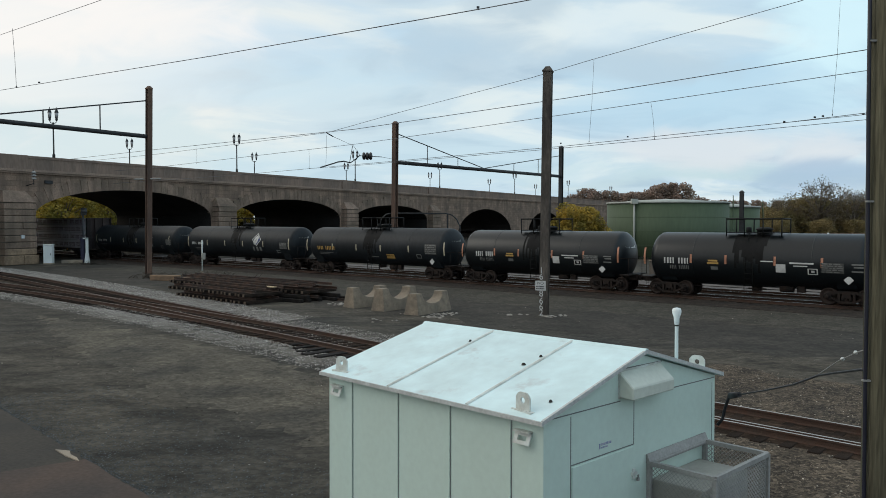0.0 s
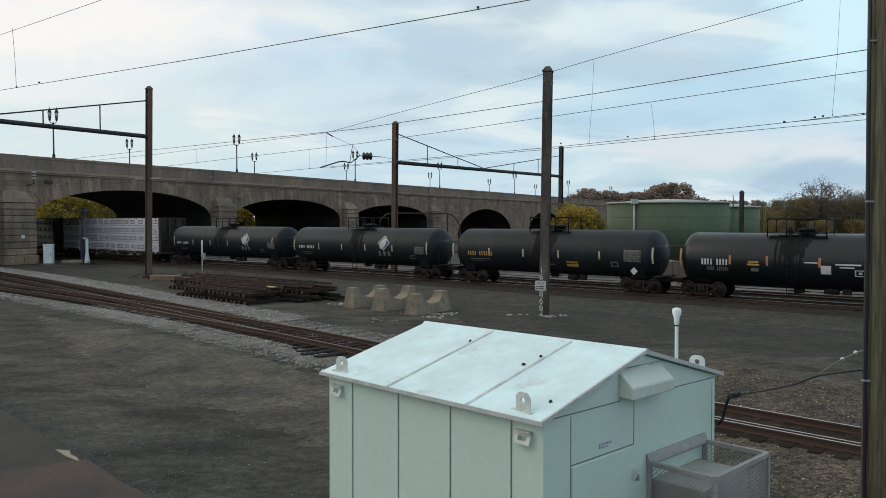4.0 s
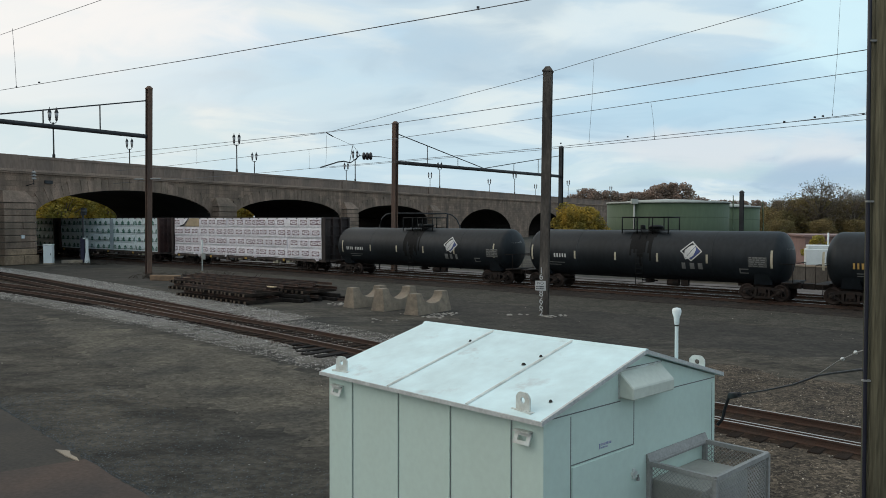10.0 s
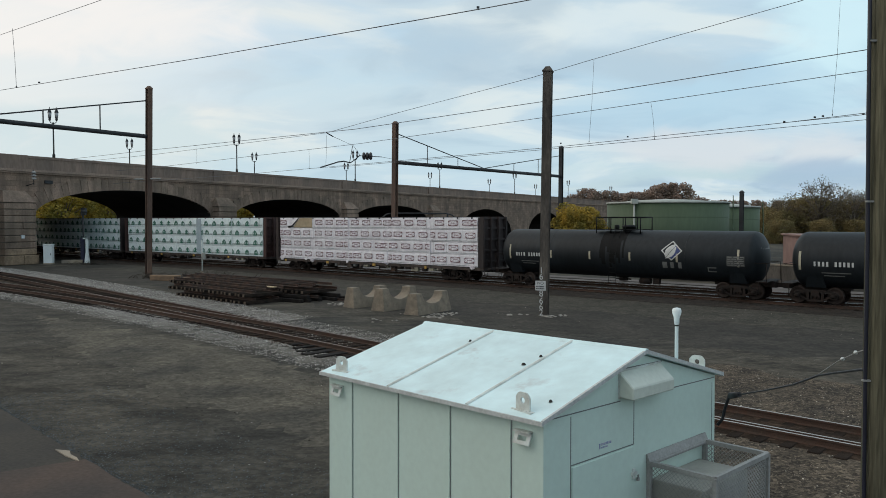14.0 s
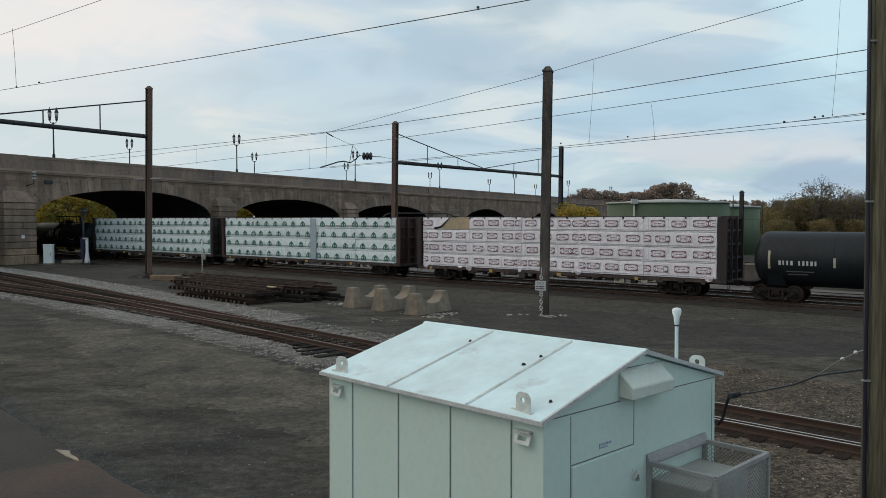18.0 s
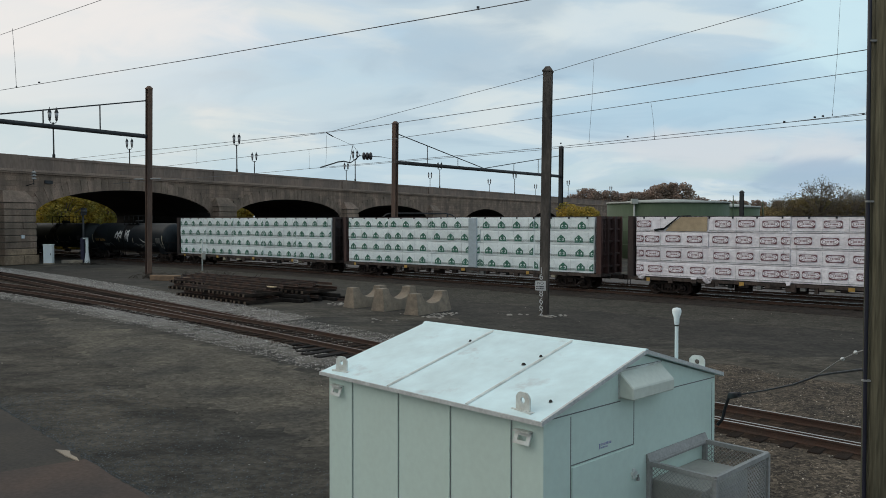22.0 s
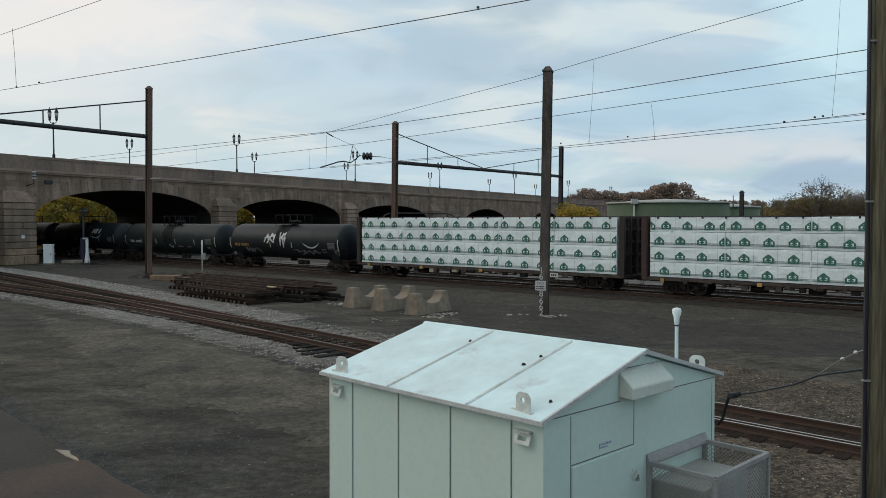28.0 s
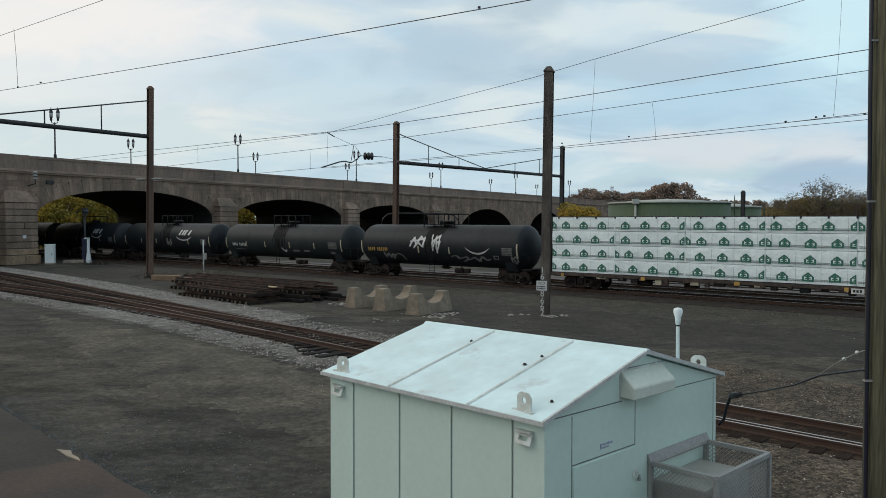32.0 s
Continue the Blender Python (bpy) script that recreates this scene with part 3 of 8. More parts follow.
def rail_profile(bm, path, off, base, head):
    """A rail: foot, web and head swept along a path."""
    prof = [(-0.07, 0), (0.07, 0), (0.065, 0.02), (0.012, 0.035), (0.012, 0.11), (0.036, 0.125), (0.036, 0.165), (-0.036, 0.165), (-0.036, 0.125), (-0.012, 0.11), (-0.012, 0.035), (-0.065, 0.02)]
    loops = [[p + n * (off + a) + Vector((0, 0, base + b)) for a, b in prof] for p, n in path]
    rings(bm, loops, smooth=False)
    for (p, n), (q, m) in zip(path, path[1:]):
        quad(head, *(w + v * (off + a) + Vector((0, 0, base + 0.169)) for w, v, a in ((p, n, -0.031), (p, n, 0.031), (q, m, 0.031), (q, m, -0.031))))


def track(path, label, every, seed=3, head_mat=None, guard=()):
    root = tagged(new("railway_track"), label, "track", kind="structure")
    for off in (-0.7525, 0.7525) + guard:
        bm, head = BM(), BM()
        rail_profile(bm, path, off, RAIL_Z - 0.17, head)
        r = part("rail", bm, M_RAIL, root, "rusty steel rail")
        part("rail_head", head, head_mat or M_RAIL_TOP, r, "worn running surface")
    rnd = random.Random(seed)
    bm = BM()
    box(bm, -0.12, 0.12, -1.3, 1.3, -0.1, 0.058)
    me = bpy.data.meshes.new("tie")
    bevelled(bm, 0.012)
    bm.to_mesh(me)
    bm.free()
    me.materials.append(M_TIE)
    length, count = 0.0, 0
    for (p, n), (q, m) in zip(path, path[1:]):
        seg = (q - p).length
        while length < seg and count < 290:
            c = p + (q - p) * (length / seg)
            a = math.degrees(math.atan2(n.y, n.x)) - 90 + rnd.uniform(-1.5, 1.5)
            part("tie", me, None, root, m=pose(c.x + rnd.uniform(-0.03, 0.03), c.y + rnd.uniform(-0.03, 0.03), -0.012 + rnd.uniform(-0.012, 0.008), 0, 0, a))
            length += every
            count += 1
        length -= seg
    return root


strip("main_ballast", main_path(1.55), 5.5, 0.03, M_BALLAST_MAIN, "brown stained ballast bed under the main tracks, darkened for the train's shade", seed=2)
strip("siding_dirt", siding_path(9, 42), 6.0, 0.004, M_DIRT, "brown gravelly dirt with leaf litter beside the siding", 0.8, 0.15, 10)
strip("siding_bed", [(p - n * 0.12, n) for p, n in siding_path(5, 42)], 0.42, 0.05, M_BALLAST_RUST, "brown dirt between the worn siding rails", 0.06, 0.1, seed=12)
strip("siding_shoulder", siding_path(5, 42), 1.02, 0.024, M_BALLAST_RUST, "rust-stained dirt round the siding ties", 0.1, 0.3, seed=30)
strip("dirt_lane", [(p - n * 5.7, n) for p, n in siding_path(-14, 20, 0.3)], 2.1, 0.003, M_LANE, "tan packed dirt lane beside the siding", 0.4, 0.5, 31, 14.0)
strip("siding_ballast", siding_path(-58, 5), 1.55, 0.008, M_BALLAST_RUST, "brown ballast between siding rails", seed=4)
strip("pale_ballast_far", [(p + n * 2.7, n) for p, n in siding_path(-58, -4)], 0.75, 0.02, M_BALLAST, "pale loose ballast spilled beside the siding", 0.45, 0.3, 5)
strip("pale_ballast_near", [(p - n * (2.25 + diverge(-52 + i)), n) for i, (p, n) in enumerate(siding_path(-52, 6))], 0.36, 0.02, M_BALLAST, "pale loose ballast spilled beside the siding", 0.45, 0.3, 6)
strip("cinder_lane", main_path(-13.4, -48, 75), 3.4, 0.003, M_CINDER, "dark packed cinder lane across the yard", 0.7, 0.15, 9)
strip("gravel_roadway", main_path(8.85), 1.85, 0.008, M_ROADWAY, "pale packed gravel roadway beyond the tracks", 0.3, 0.3, 7)
strip("gravel_shoulder", main_path(-6.6, -46, 60), 3.0, 0.004, M_SHOULDER, "grey speckled gravel shoulder beside the main line", 0.7, 0.3, 29)
track(main_path(0.0), "main line track under the freight train", 0.53)
track(main_path(4.2), "second main line track beyond the train", 0.53)
strip("turnout_ballast", turnout_path(), 1.5, 0.002, M_BALLAST_RUST, "brown ballast under the turnout", seed=8)
track(turnout_path(), "rusty turnout track leaving the siding", 0.55, seed=5, head_mat=M_RAIL_DULL)
track(siding_path(-58, 6), "rusty curved siding track across the yard", 0.55, head_mat=M_RAIL_DULL)
track(siding_path(6, 42), "siding track with a guard rail and worn bright rail heads", 0.55, seed=6, head_mat=M_RAIL_WORN, guard=(-0.55,))


def switch_timber(s, length, wide):
    """A long blackened tie under the turnout's points, reaching out on the yard side."""
    bm = BM()
    box(bm, -wide / 2, wide / 2, -1.3 - length, -0.95, -0.1, 0.075)
    bevelled(bm, 0.015)
    q = on_line(s, siding_o(s))
    a = LINE_A + math.degrees(math.atan(siding_slope(s)))
    tagged(part("switch_timber", bm, M_TIMBER_BLACK, m=pose(q.x, q.y, 0, 0, 0, a)), "long oil-blackened tie under the turnout points", "tie", "switch timbers")


M_TIMBER_BLACK = mat("oil_blackened_timber", (0.013, 0.0115, 0.0105), 0.85, 0, 0.4, 3.0, 25.0, 0.4, tint=(0.026, 0.023, 0.021), spec=0.1)
for s_, l_, w_ in ((2.0, 0.2, 0.24), (2.7, 0.45, 0.24), (3.4, 0.75, 0.3), (4.0, 0.95, 0.36), (4.7, 0.9, 0.34), (5.4, 0.4, 0.24)):
    switch_timber(s_, l_, w_)


def stones(name, spots, material, label, seed, r0=0.025, r1=0.07):
    """Loose stones: small uneven lumps strewn round the spots."""
    rnd = random.Random(seed)
    verts, faces = [], []
    for x, y, z in spots:
        r = rnd.uniform(r0, r1)
        k = len(verts)
        a0 = rnd.uniform(0, 6.28)
        for i in range(4):
            a = a0 + i * 1.571
            verts.append((x + r * math.cos(a) * rnd.uniform(0.7, 1.3), y + r * math.sin(a) * rnd.uniform(0.7, 1.3), z + r * rnd.uniform(0.0, 0.35)))
        verts.append((x, y, z + r * rnd.uniform(0.6, 1.0)))
        faces += [(k + i, k + (i + 1) % 4, k + 4) for i in range(4)]
    me = bpy.data.meshes.new(name)
    me.from_pydata(verts, [], faces)
    me.materials.append(material)
    return tagged(new(name, me), label, "gravel", kind="stuff")


def strew(path, lo, hi, count, seed, pow_=1.0, z=0.02):
    rnd = random.Random(seed)
    out = []
    for _ in range(count):
        p, n = path[rnd.randrange(len(path))]
        q = p + n * (lo + (hi - lo) * rnd.random() ** pow_) + D * rnd.uniform(-0.8, 0.8)
        out.append((q.x, q.y, z))
    return out


stones("pale_stones", strew(siding_path(-12, 3), -0.7, 0.7, 1200, 21, 1.0, 0.014) + strew(siding_path(-58, -5), 1.6, 3.8, 21000, 11, 1.4, 0.022) + strew(siding_path(-5, 5), 1.5, 2.9, 2400, 33, 1.6, 0.02) + strew(siding_path(-16, 8), -1.5, -3.4, 8000, 12, 1.5, 0.022) + strew(turnout_path(-55, -8), -1.5, -3.3, 8500, 20, 1.6, 0.022), M_STONES, "pale grey loose ballast stones beside the siding", 13, 0.010, 0.036)
stones("brown_stones", strew(siding_path(8, 42), -6.0, 6.5, 60000, 14, z=0.004) + strew(siding_path(-58, 5), -1.5, 1.5, 9000, 15, z=0.012), M_STONES_DARK, "brown loose ballast stones round the siding", 16, 0.006, 0.026)
stones("yard_stones", strew(main_path(-4.0, -45, 30), -4.5, 0.8, 11000, 17, 0.8, z=0.0) + strew(siding_path(-30, 30), -9, -3, 2500, 18, z=0.0), M_STONES_YARD, "scattered grit and small stones on the yard", 19, 0.010, 0.036)
stones("pale_litter", strew(siding_path(9, 42), -6.0, 6.0, 2500, 25, z=0.006) + strew(main_path(-4.0, -45, 30), -10.0, 1.5, 160, 26, z=0.004) + strew(siding_path(-40, 20), -11, 6, 160, 27, z=0.004), M_LITTER, "pale specks of stone and dry leaf litter on the yard", 28, 0.008, 0.028)


def build_paving():
    """Old brown paving in the near corner: two slabs with an open joint, edge towards the yard."""
    root = tagged(new("paving"), "worn brown paving slabs at the yard edge", "pavement", kind="structure")
    e = Vector((0.707, -0.707, 0))
    for name, a, b, m, z in (("slab", 0.0, 6.05, M_SLAB2, 0.012), ("slab", 6.08, 22.0, M_SLAB, 0.02)):
        bm = BM()
        p0 = Vector((-11.3, 18.95, 0))
        n = 26
        top = []
        for i in range(n + 1):
            q = p0 + e * (a + (b - a) * i / n)
            w = 0.05 * math.sin(i * 1.9) + 0.03 * math.sin(i * 4.3)
            top.append((q + Vector((0.707, 0.707, 0)) * w, q - Vector((0.85, 0.53, 0)) * 16))
        for (c, d), (g, h) in zip(top, top[1:]):
            quad(bm, c + Vector((0, 0, z)), g + Vector((0, 0, z)), h + Vector((0, 0, z)), d + Vector((0, 0, z)))
            quad(bm, c + Vector((0, 0, z)), g + Vector((0, 0, z)), g + Vector((0, 0, -0.1)), c + Vector((0, 0, -0.1)))
        part(name, bm, m, root)
    # a chipped pale corner
    bm = BM()
    pts = [(-7.9, 15.25), (-7.55, 15.15), (-7.42, 14.92), (-7.2, 14.72), (-7.05, 14.5), (-7.2, 14.62), (-7.5, 14.85), (-7.62, 14.98)]
    lo, hi = [bm.verts.new((x, y, 0.0)) for x, y in pts], [bm.verts.new((x, y, 0.034)) for x, y in pts]
    bm.faces.new(hi)
    for i in range(len(pts)):
        j = (i + 1) % len(pts)
        bm.faces.new((lo[i], lo[j], hi[j], hi[i]))
    part("chipped_edge", bm, M_CONCRETE, root, "pale broken concrete edge")


build_paving()


def paving_gravel():
    rnd = random.Random(23)
    e, w = Vector((0.707, -0.707, 0)), Vector((0.8, 0.6, 0))
    out = []
    for _ in range(9000):
        q = Vector((-11.3, 18.95, 0)) + e * rnd.uniform(-1.0, 12) + w * (0.02 + 3.0 * rnd.random() ** 2.0)
        out.append((q.x, q.y, 0.0))
    stones("dark_gravel", out, M_STONES_BLUE, "dark blue-grey gravel along the paving edge", 24, 0.006, 0.020)


M_STONES_BLUE = mat("blue_grey_gravel", (0.092, 0.103, 0.108), 0.9, 0, 0.35, 2.0, 20.0, 0.3, island=0.5, spec=0.3)
paving_gravel()

# ---- the stone arch road bridge ----
BRIDGE = Matrix.Translation((-45.6, 78.0, 0)) @ pose(0, 0, 0, 0, 0, 61.64)
B_TOP, B_DEPTH = 11.5, 19.0
PIERS = [-26.3, 1.4, 31.1, 60.9, 91.0]
ARCHES = [(-12.0, 11.2, 5.0, 8.2), (16.4, 12.75, 5.0, 8.25), (46.0, 12.8, 4.9, 7.85), (76.0, 13.0, 4.8, 7.45), (118.0, 15.0, 1.2, 7.25),
          (158.0, 13.2, 1.2, 7.0), (196.0, 13.2, 1.2, 7.0)]


def intrados(k):
    for c, h, z0, z1 in ARCHES:
        u = (k - c) / h
        if abs(u) < 1:
            return z0 + (z1 - z0) * math.sqrt(1 - u * u)
    return None


M_LUG_STONE = mat("white_plaque_paint", (0.62, 0.64, 0.66), 0.6, 0, 0.15, 6.0, 30.0, 0.1)


def build_bridge():
    root = tagged(new("stone_arch_bridge"), "long grey-brown stone arch road bridge over the tracks", "bridge", kind="structure")
    root.matrix_basis = BRIDGE
    ks = [-60.0]
    while ks[-1] < 330:
        ks.append(ks[-1] + 0.6)
    for c, h, *_ in ARCHES:
        ks += [c - h, c - h + 0.04, c - h + 0.25, c + h - 0.25, c + h - 0.04, c + h]
    ks = sorted(set(ks))
    face, soffit = BM(), BM()
    for a, b in zip(ks, ks[1:]):
        mid = intrados((a + b) / 2)
        if mid is None:
            za = zb = -0.3
        else:
            za, zb = intrados(a), intrados(b)
            za = ARCHES[0][2] if za is None else za
            zb = ARCHES[0][2] if zb is None else zb
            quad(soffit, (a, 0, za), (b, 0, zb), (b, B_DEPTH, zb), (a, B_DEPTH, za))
        quad(face, (a, 0, za), (b, 0, zb), (b, 0, 10.2), (a, 0, 10.2))
        quad(face, (a, B_DEPTH, za), (b, B_DEPTH, zb), (b, B_DEPTH, 10.2), (a, B_DEPTH, 10.2))
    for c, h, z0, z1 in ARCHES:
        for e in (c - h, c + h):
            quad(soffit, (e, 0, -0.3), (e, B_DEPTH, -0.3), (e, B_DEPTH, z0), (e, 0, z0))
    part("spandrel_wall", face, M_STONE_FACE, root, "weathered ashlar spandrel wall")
    part("arch_soffit", soffit, M_STONE_DARK, root, "undersides and inner walls of the arches, coloured dark for shade")
    deck = BM()
    box(deck, -60, 330, 0.0, B_DEPTH, 10.2, 10.5)
    part("deck", deck, M_PARAPET, root)
    for y0 in (-0.12, B_DEPTH - 0.38):
        bm = BM()
        box(bm, -60, 330, y0, y0 + 0.5, 10.05, 11.22)
        part("parapet", bm, M_PARAPET, root, "plain pale parapet wall")
        bm = BM()
        box(bm, -60, 330, y0 - 0.07, y0 + 0.57, 11.22, 11.5)
        part("coping", bm, M_PARAPET, root)
    bm = BM()
    box(bm, -60, 330, -0.32, 0.1, 9.78, 10.04)
    box(bm, -60, 330, -0.2, 0.1, 9.6, 9.77)
    part("string_course", bm, M_COURSE, root, "moulded stone band below the parapet")
    # vertical expansion breaks on the parapet over each pier
    for k in PIERS:
        bm = BM()
        box(bm, k - 1.6, k + 1.6, -0.30, 0.5, 9.9, 11.52)
        bevelled(bm, 0.03)
        part("parapet_panel", bm, M_PARAPET, root)
    # cutwater piers with sloped caps, in courses of dressed stone
    rnd = random.Random(31)
    for k in PIERS:
        core = BM()
        box(core, k - 1.66, k + 1.66, -1.15, 0.3, -0.2, 6.55)
        part("pier_core", core, M_JOINT, root)
        cap = BM()
        hexa(cap, [(k - 1.85, -1.35, 6.5), (k + 1.85, -1.35, 6.5), (k + 1.85, 0.05, 6.5), (k - 1.85, 0.05, 6.5),
                   (k - 1.2, -0.25, 7.75), (k + 1.2, -0.25, 7.75), (k + 1.2, 0.05, 7.75), (k - 1.2, 0.05, 7.75)])
        bevelled(cap, 0.04)
        part("pier_cap", cap, M_STONE, root, "sloped stone pier cap")
        z, row = 0.0, 0
        while z < 6.4:
            h = 1.02 if row == 0 else 0.68
            grow = 0.14 if row == 0 else 0.0
            edges = [-1.75 - grow, 0.25, 1.75 + grow] if row in (0, 5) else [-1.75, 1.75]
            for a, b in zip(edges, edges[1:]):
                bm = BM()
                box(bm, k + a + 0.015, k + b - 0.015, -1.25 - grow - rnd.uniform(0, 0.06), 0.2, z + 0.03, min(z + h, 6.5) - 0.03)
                bevelled(bm, 0.045)
                part("stone", bm, M_STONE_BASE if row < 2 else M_STONE, root)
            z += h
            row += 1
    # a small white plaque on the near pier and a dark plate over its arch
    bm = BM()
    box(bm, 1.4, 1.76, -1.36, -1.2, 2.75, 3.1)
    bevelled(bm, 0.01)
    part("plaque", bm, M_LUG_STONE, root, "small white plaque on the pier")
    bm = BM()
    box(bm, 4.95, 5.85, -0.16, 0.0, 8.62, 8.98)
    bevelled(bm, 0.02)
    part("drain_plate", bm, M_DARK_STEEL, root, "dark iron drain plate")
    # voussoirs round the arches, long and short by turns
    for c, h, z0, z1 in ARCHES[1:4]:
        n = 41
        for i in range(n):
            a, b = math.pi * (i + 0.012) / n, math.pi * (i + 0.988) / n
            if abs(math.cos((a + b) / 2)) > 0.985:
                continue
            L = 1.25 + 0.3 * (i % 2)
            pts = []
            for t, g in ((a, 0), (b, 0), (b, L), (a, L)):
                x, z = -math.cos(t), math.sin(t)
                nx, nz = x / h, z / (z1 - z0)
                q = math.hypot(nx, nz)
                pts.append((c + h * x + nx / q * g, z0 + (z1 - z0) * z + nz / q * g))
            pts = [(x, min(z, 9.6)) for x, z in pts]
            bm = BM()
            hexa(bm, [(x, -0.07 - 0.02 * (i % 3), z) for x, z in pts] + [(x, 0.3, z) for x, z in pts])
            part("voussoir", bm, M_STONE, root)


build_bridge()


def bridge_lamp():
    root = thing("street_lamp", Matrix.Identity(4), "dark twin-lantern street lamp on the bridge parapet", "street lamp", "lamps along the bridge")
    bm = BM()
    lathe(bm, [(0.16, 0), (0.16, 0.35), (0.09, 0.45), (0.075, 3.7), (0.1, 3.8), (0.06, 3.9)], n=10)
    part("pole", bm, M_DARK_STEEL, root)
    bm = BM()
    tube(bm, [(-0.36, 0, 4.1), (-0.30, 0, 3.87), (0, 0, 3.75), (0.30, 0, 3.87), (0.36, 0, 4.1)], 0.05, 6)
    part("crossarm", bm, M_DARK_STEEL, root)
    for x in (-0.36, 0.36):
        bm = BM()
        lathe(bm, [(0.07, 4.05), (0.15, 4.2), (0.11, 4.28), (0.16, 4.4), (0.21, 4.95), (0.225, 5.0), (0.13, 5.25), (0.05, 5.35), (0.03, 5.55)], n=8, centre=(x, 0, 0))
        lan = part("lantern", bm, M_DARK_STEEL, root)
        bm = BM()
        lathe(bm, [(0.166, 4.42), (0.213, 4.93)], n=8, centre=(x, 0, 0))
        part("lantern_glass", bm, M_LANTERN, lan, "clouded lantern glass")
    return root


M_LANTERN = mat("clouded_lantern_glass", (0.35, 0.36, 0.37), 0.3, 0, 0.1, 3.0, 20.0, 0.0)
NEAR_LAMPS = [6.3, 34.5, 63.8, 95.0, 135.7, 178.0, 225.0]
FAR_LAMPS = [31.4, 58.5, 87.0, 123.8, 160.1, 197.9, 243.6]
lamp0 = bridge_lamp()
lamp0.matrix_basis = BRIDGE @ pose(NEAR_LAMPS[0], 0.25, 11.5, 0, 0, -55)
for k in NEAR_LAMPS[1:]:
    copy_thing(lamp0, BRIDGE @ pose(k, 0.25, 11.5, 0, 0, -55))
for k in FAR_LAMPS:
    copy_thing(lamp0, BRIDGE @ pose(k, B_DEPTH - 0.2, 11.5, 0, 0, -55))


# ---- catenary poles, gantries and wires ----
def h_column(root, x, y, top, w, material, lean=(0.0, 0.0), turn=LINE_A, name="column"):
    """A tapering built-up steel column with flanges, a web and a pointed cap."""
    bm = BM()
    f, g = w / 2, w / 2 - 0.05
    prof = [(-f, -f), (f, -f), (f, -g), (0.04, -g), (0.04, g), (f, g), (f, f), (-f, f), (-f, g), (-0.04, g), (-0.04, -g), (-f, -g)]
    rings(bm, [[(a, b, -0.1) for a, b in prof], [(a + lean[0], b + lean[1], top) for a, b in prof]], smooth=False)
    col = part(name, bm, material, root, m=pose(x, y, 0, 0, 0, turn))
    bm = BM()
    h = w / 2 + 0.03
    hexa(bm, [(-h, -h, top), (h, -h, top), (h, h, top), (-h, h, top), (-h, -h, top + 0.06), (h, -h, top + 0.06), (h, h, top + 0.06), (-h, h, top + 0.06)])
    hexa(bm, [(-h, -h, top + 0.06), (h, -h, top + 0.06), (h, h, top + 0.06), (-h, h, top + 0.06)] + [(a * 0.1, b * 0.1, top + 0.06 + w * 0.5) for a, b in ((-1, -1), (1, -1), (1, 1), (-1, 1))])
    part("cap", bm, material, col, m=pose(lean[0], lean[1], 0))
    return col


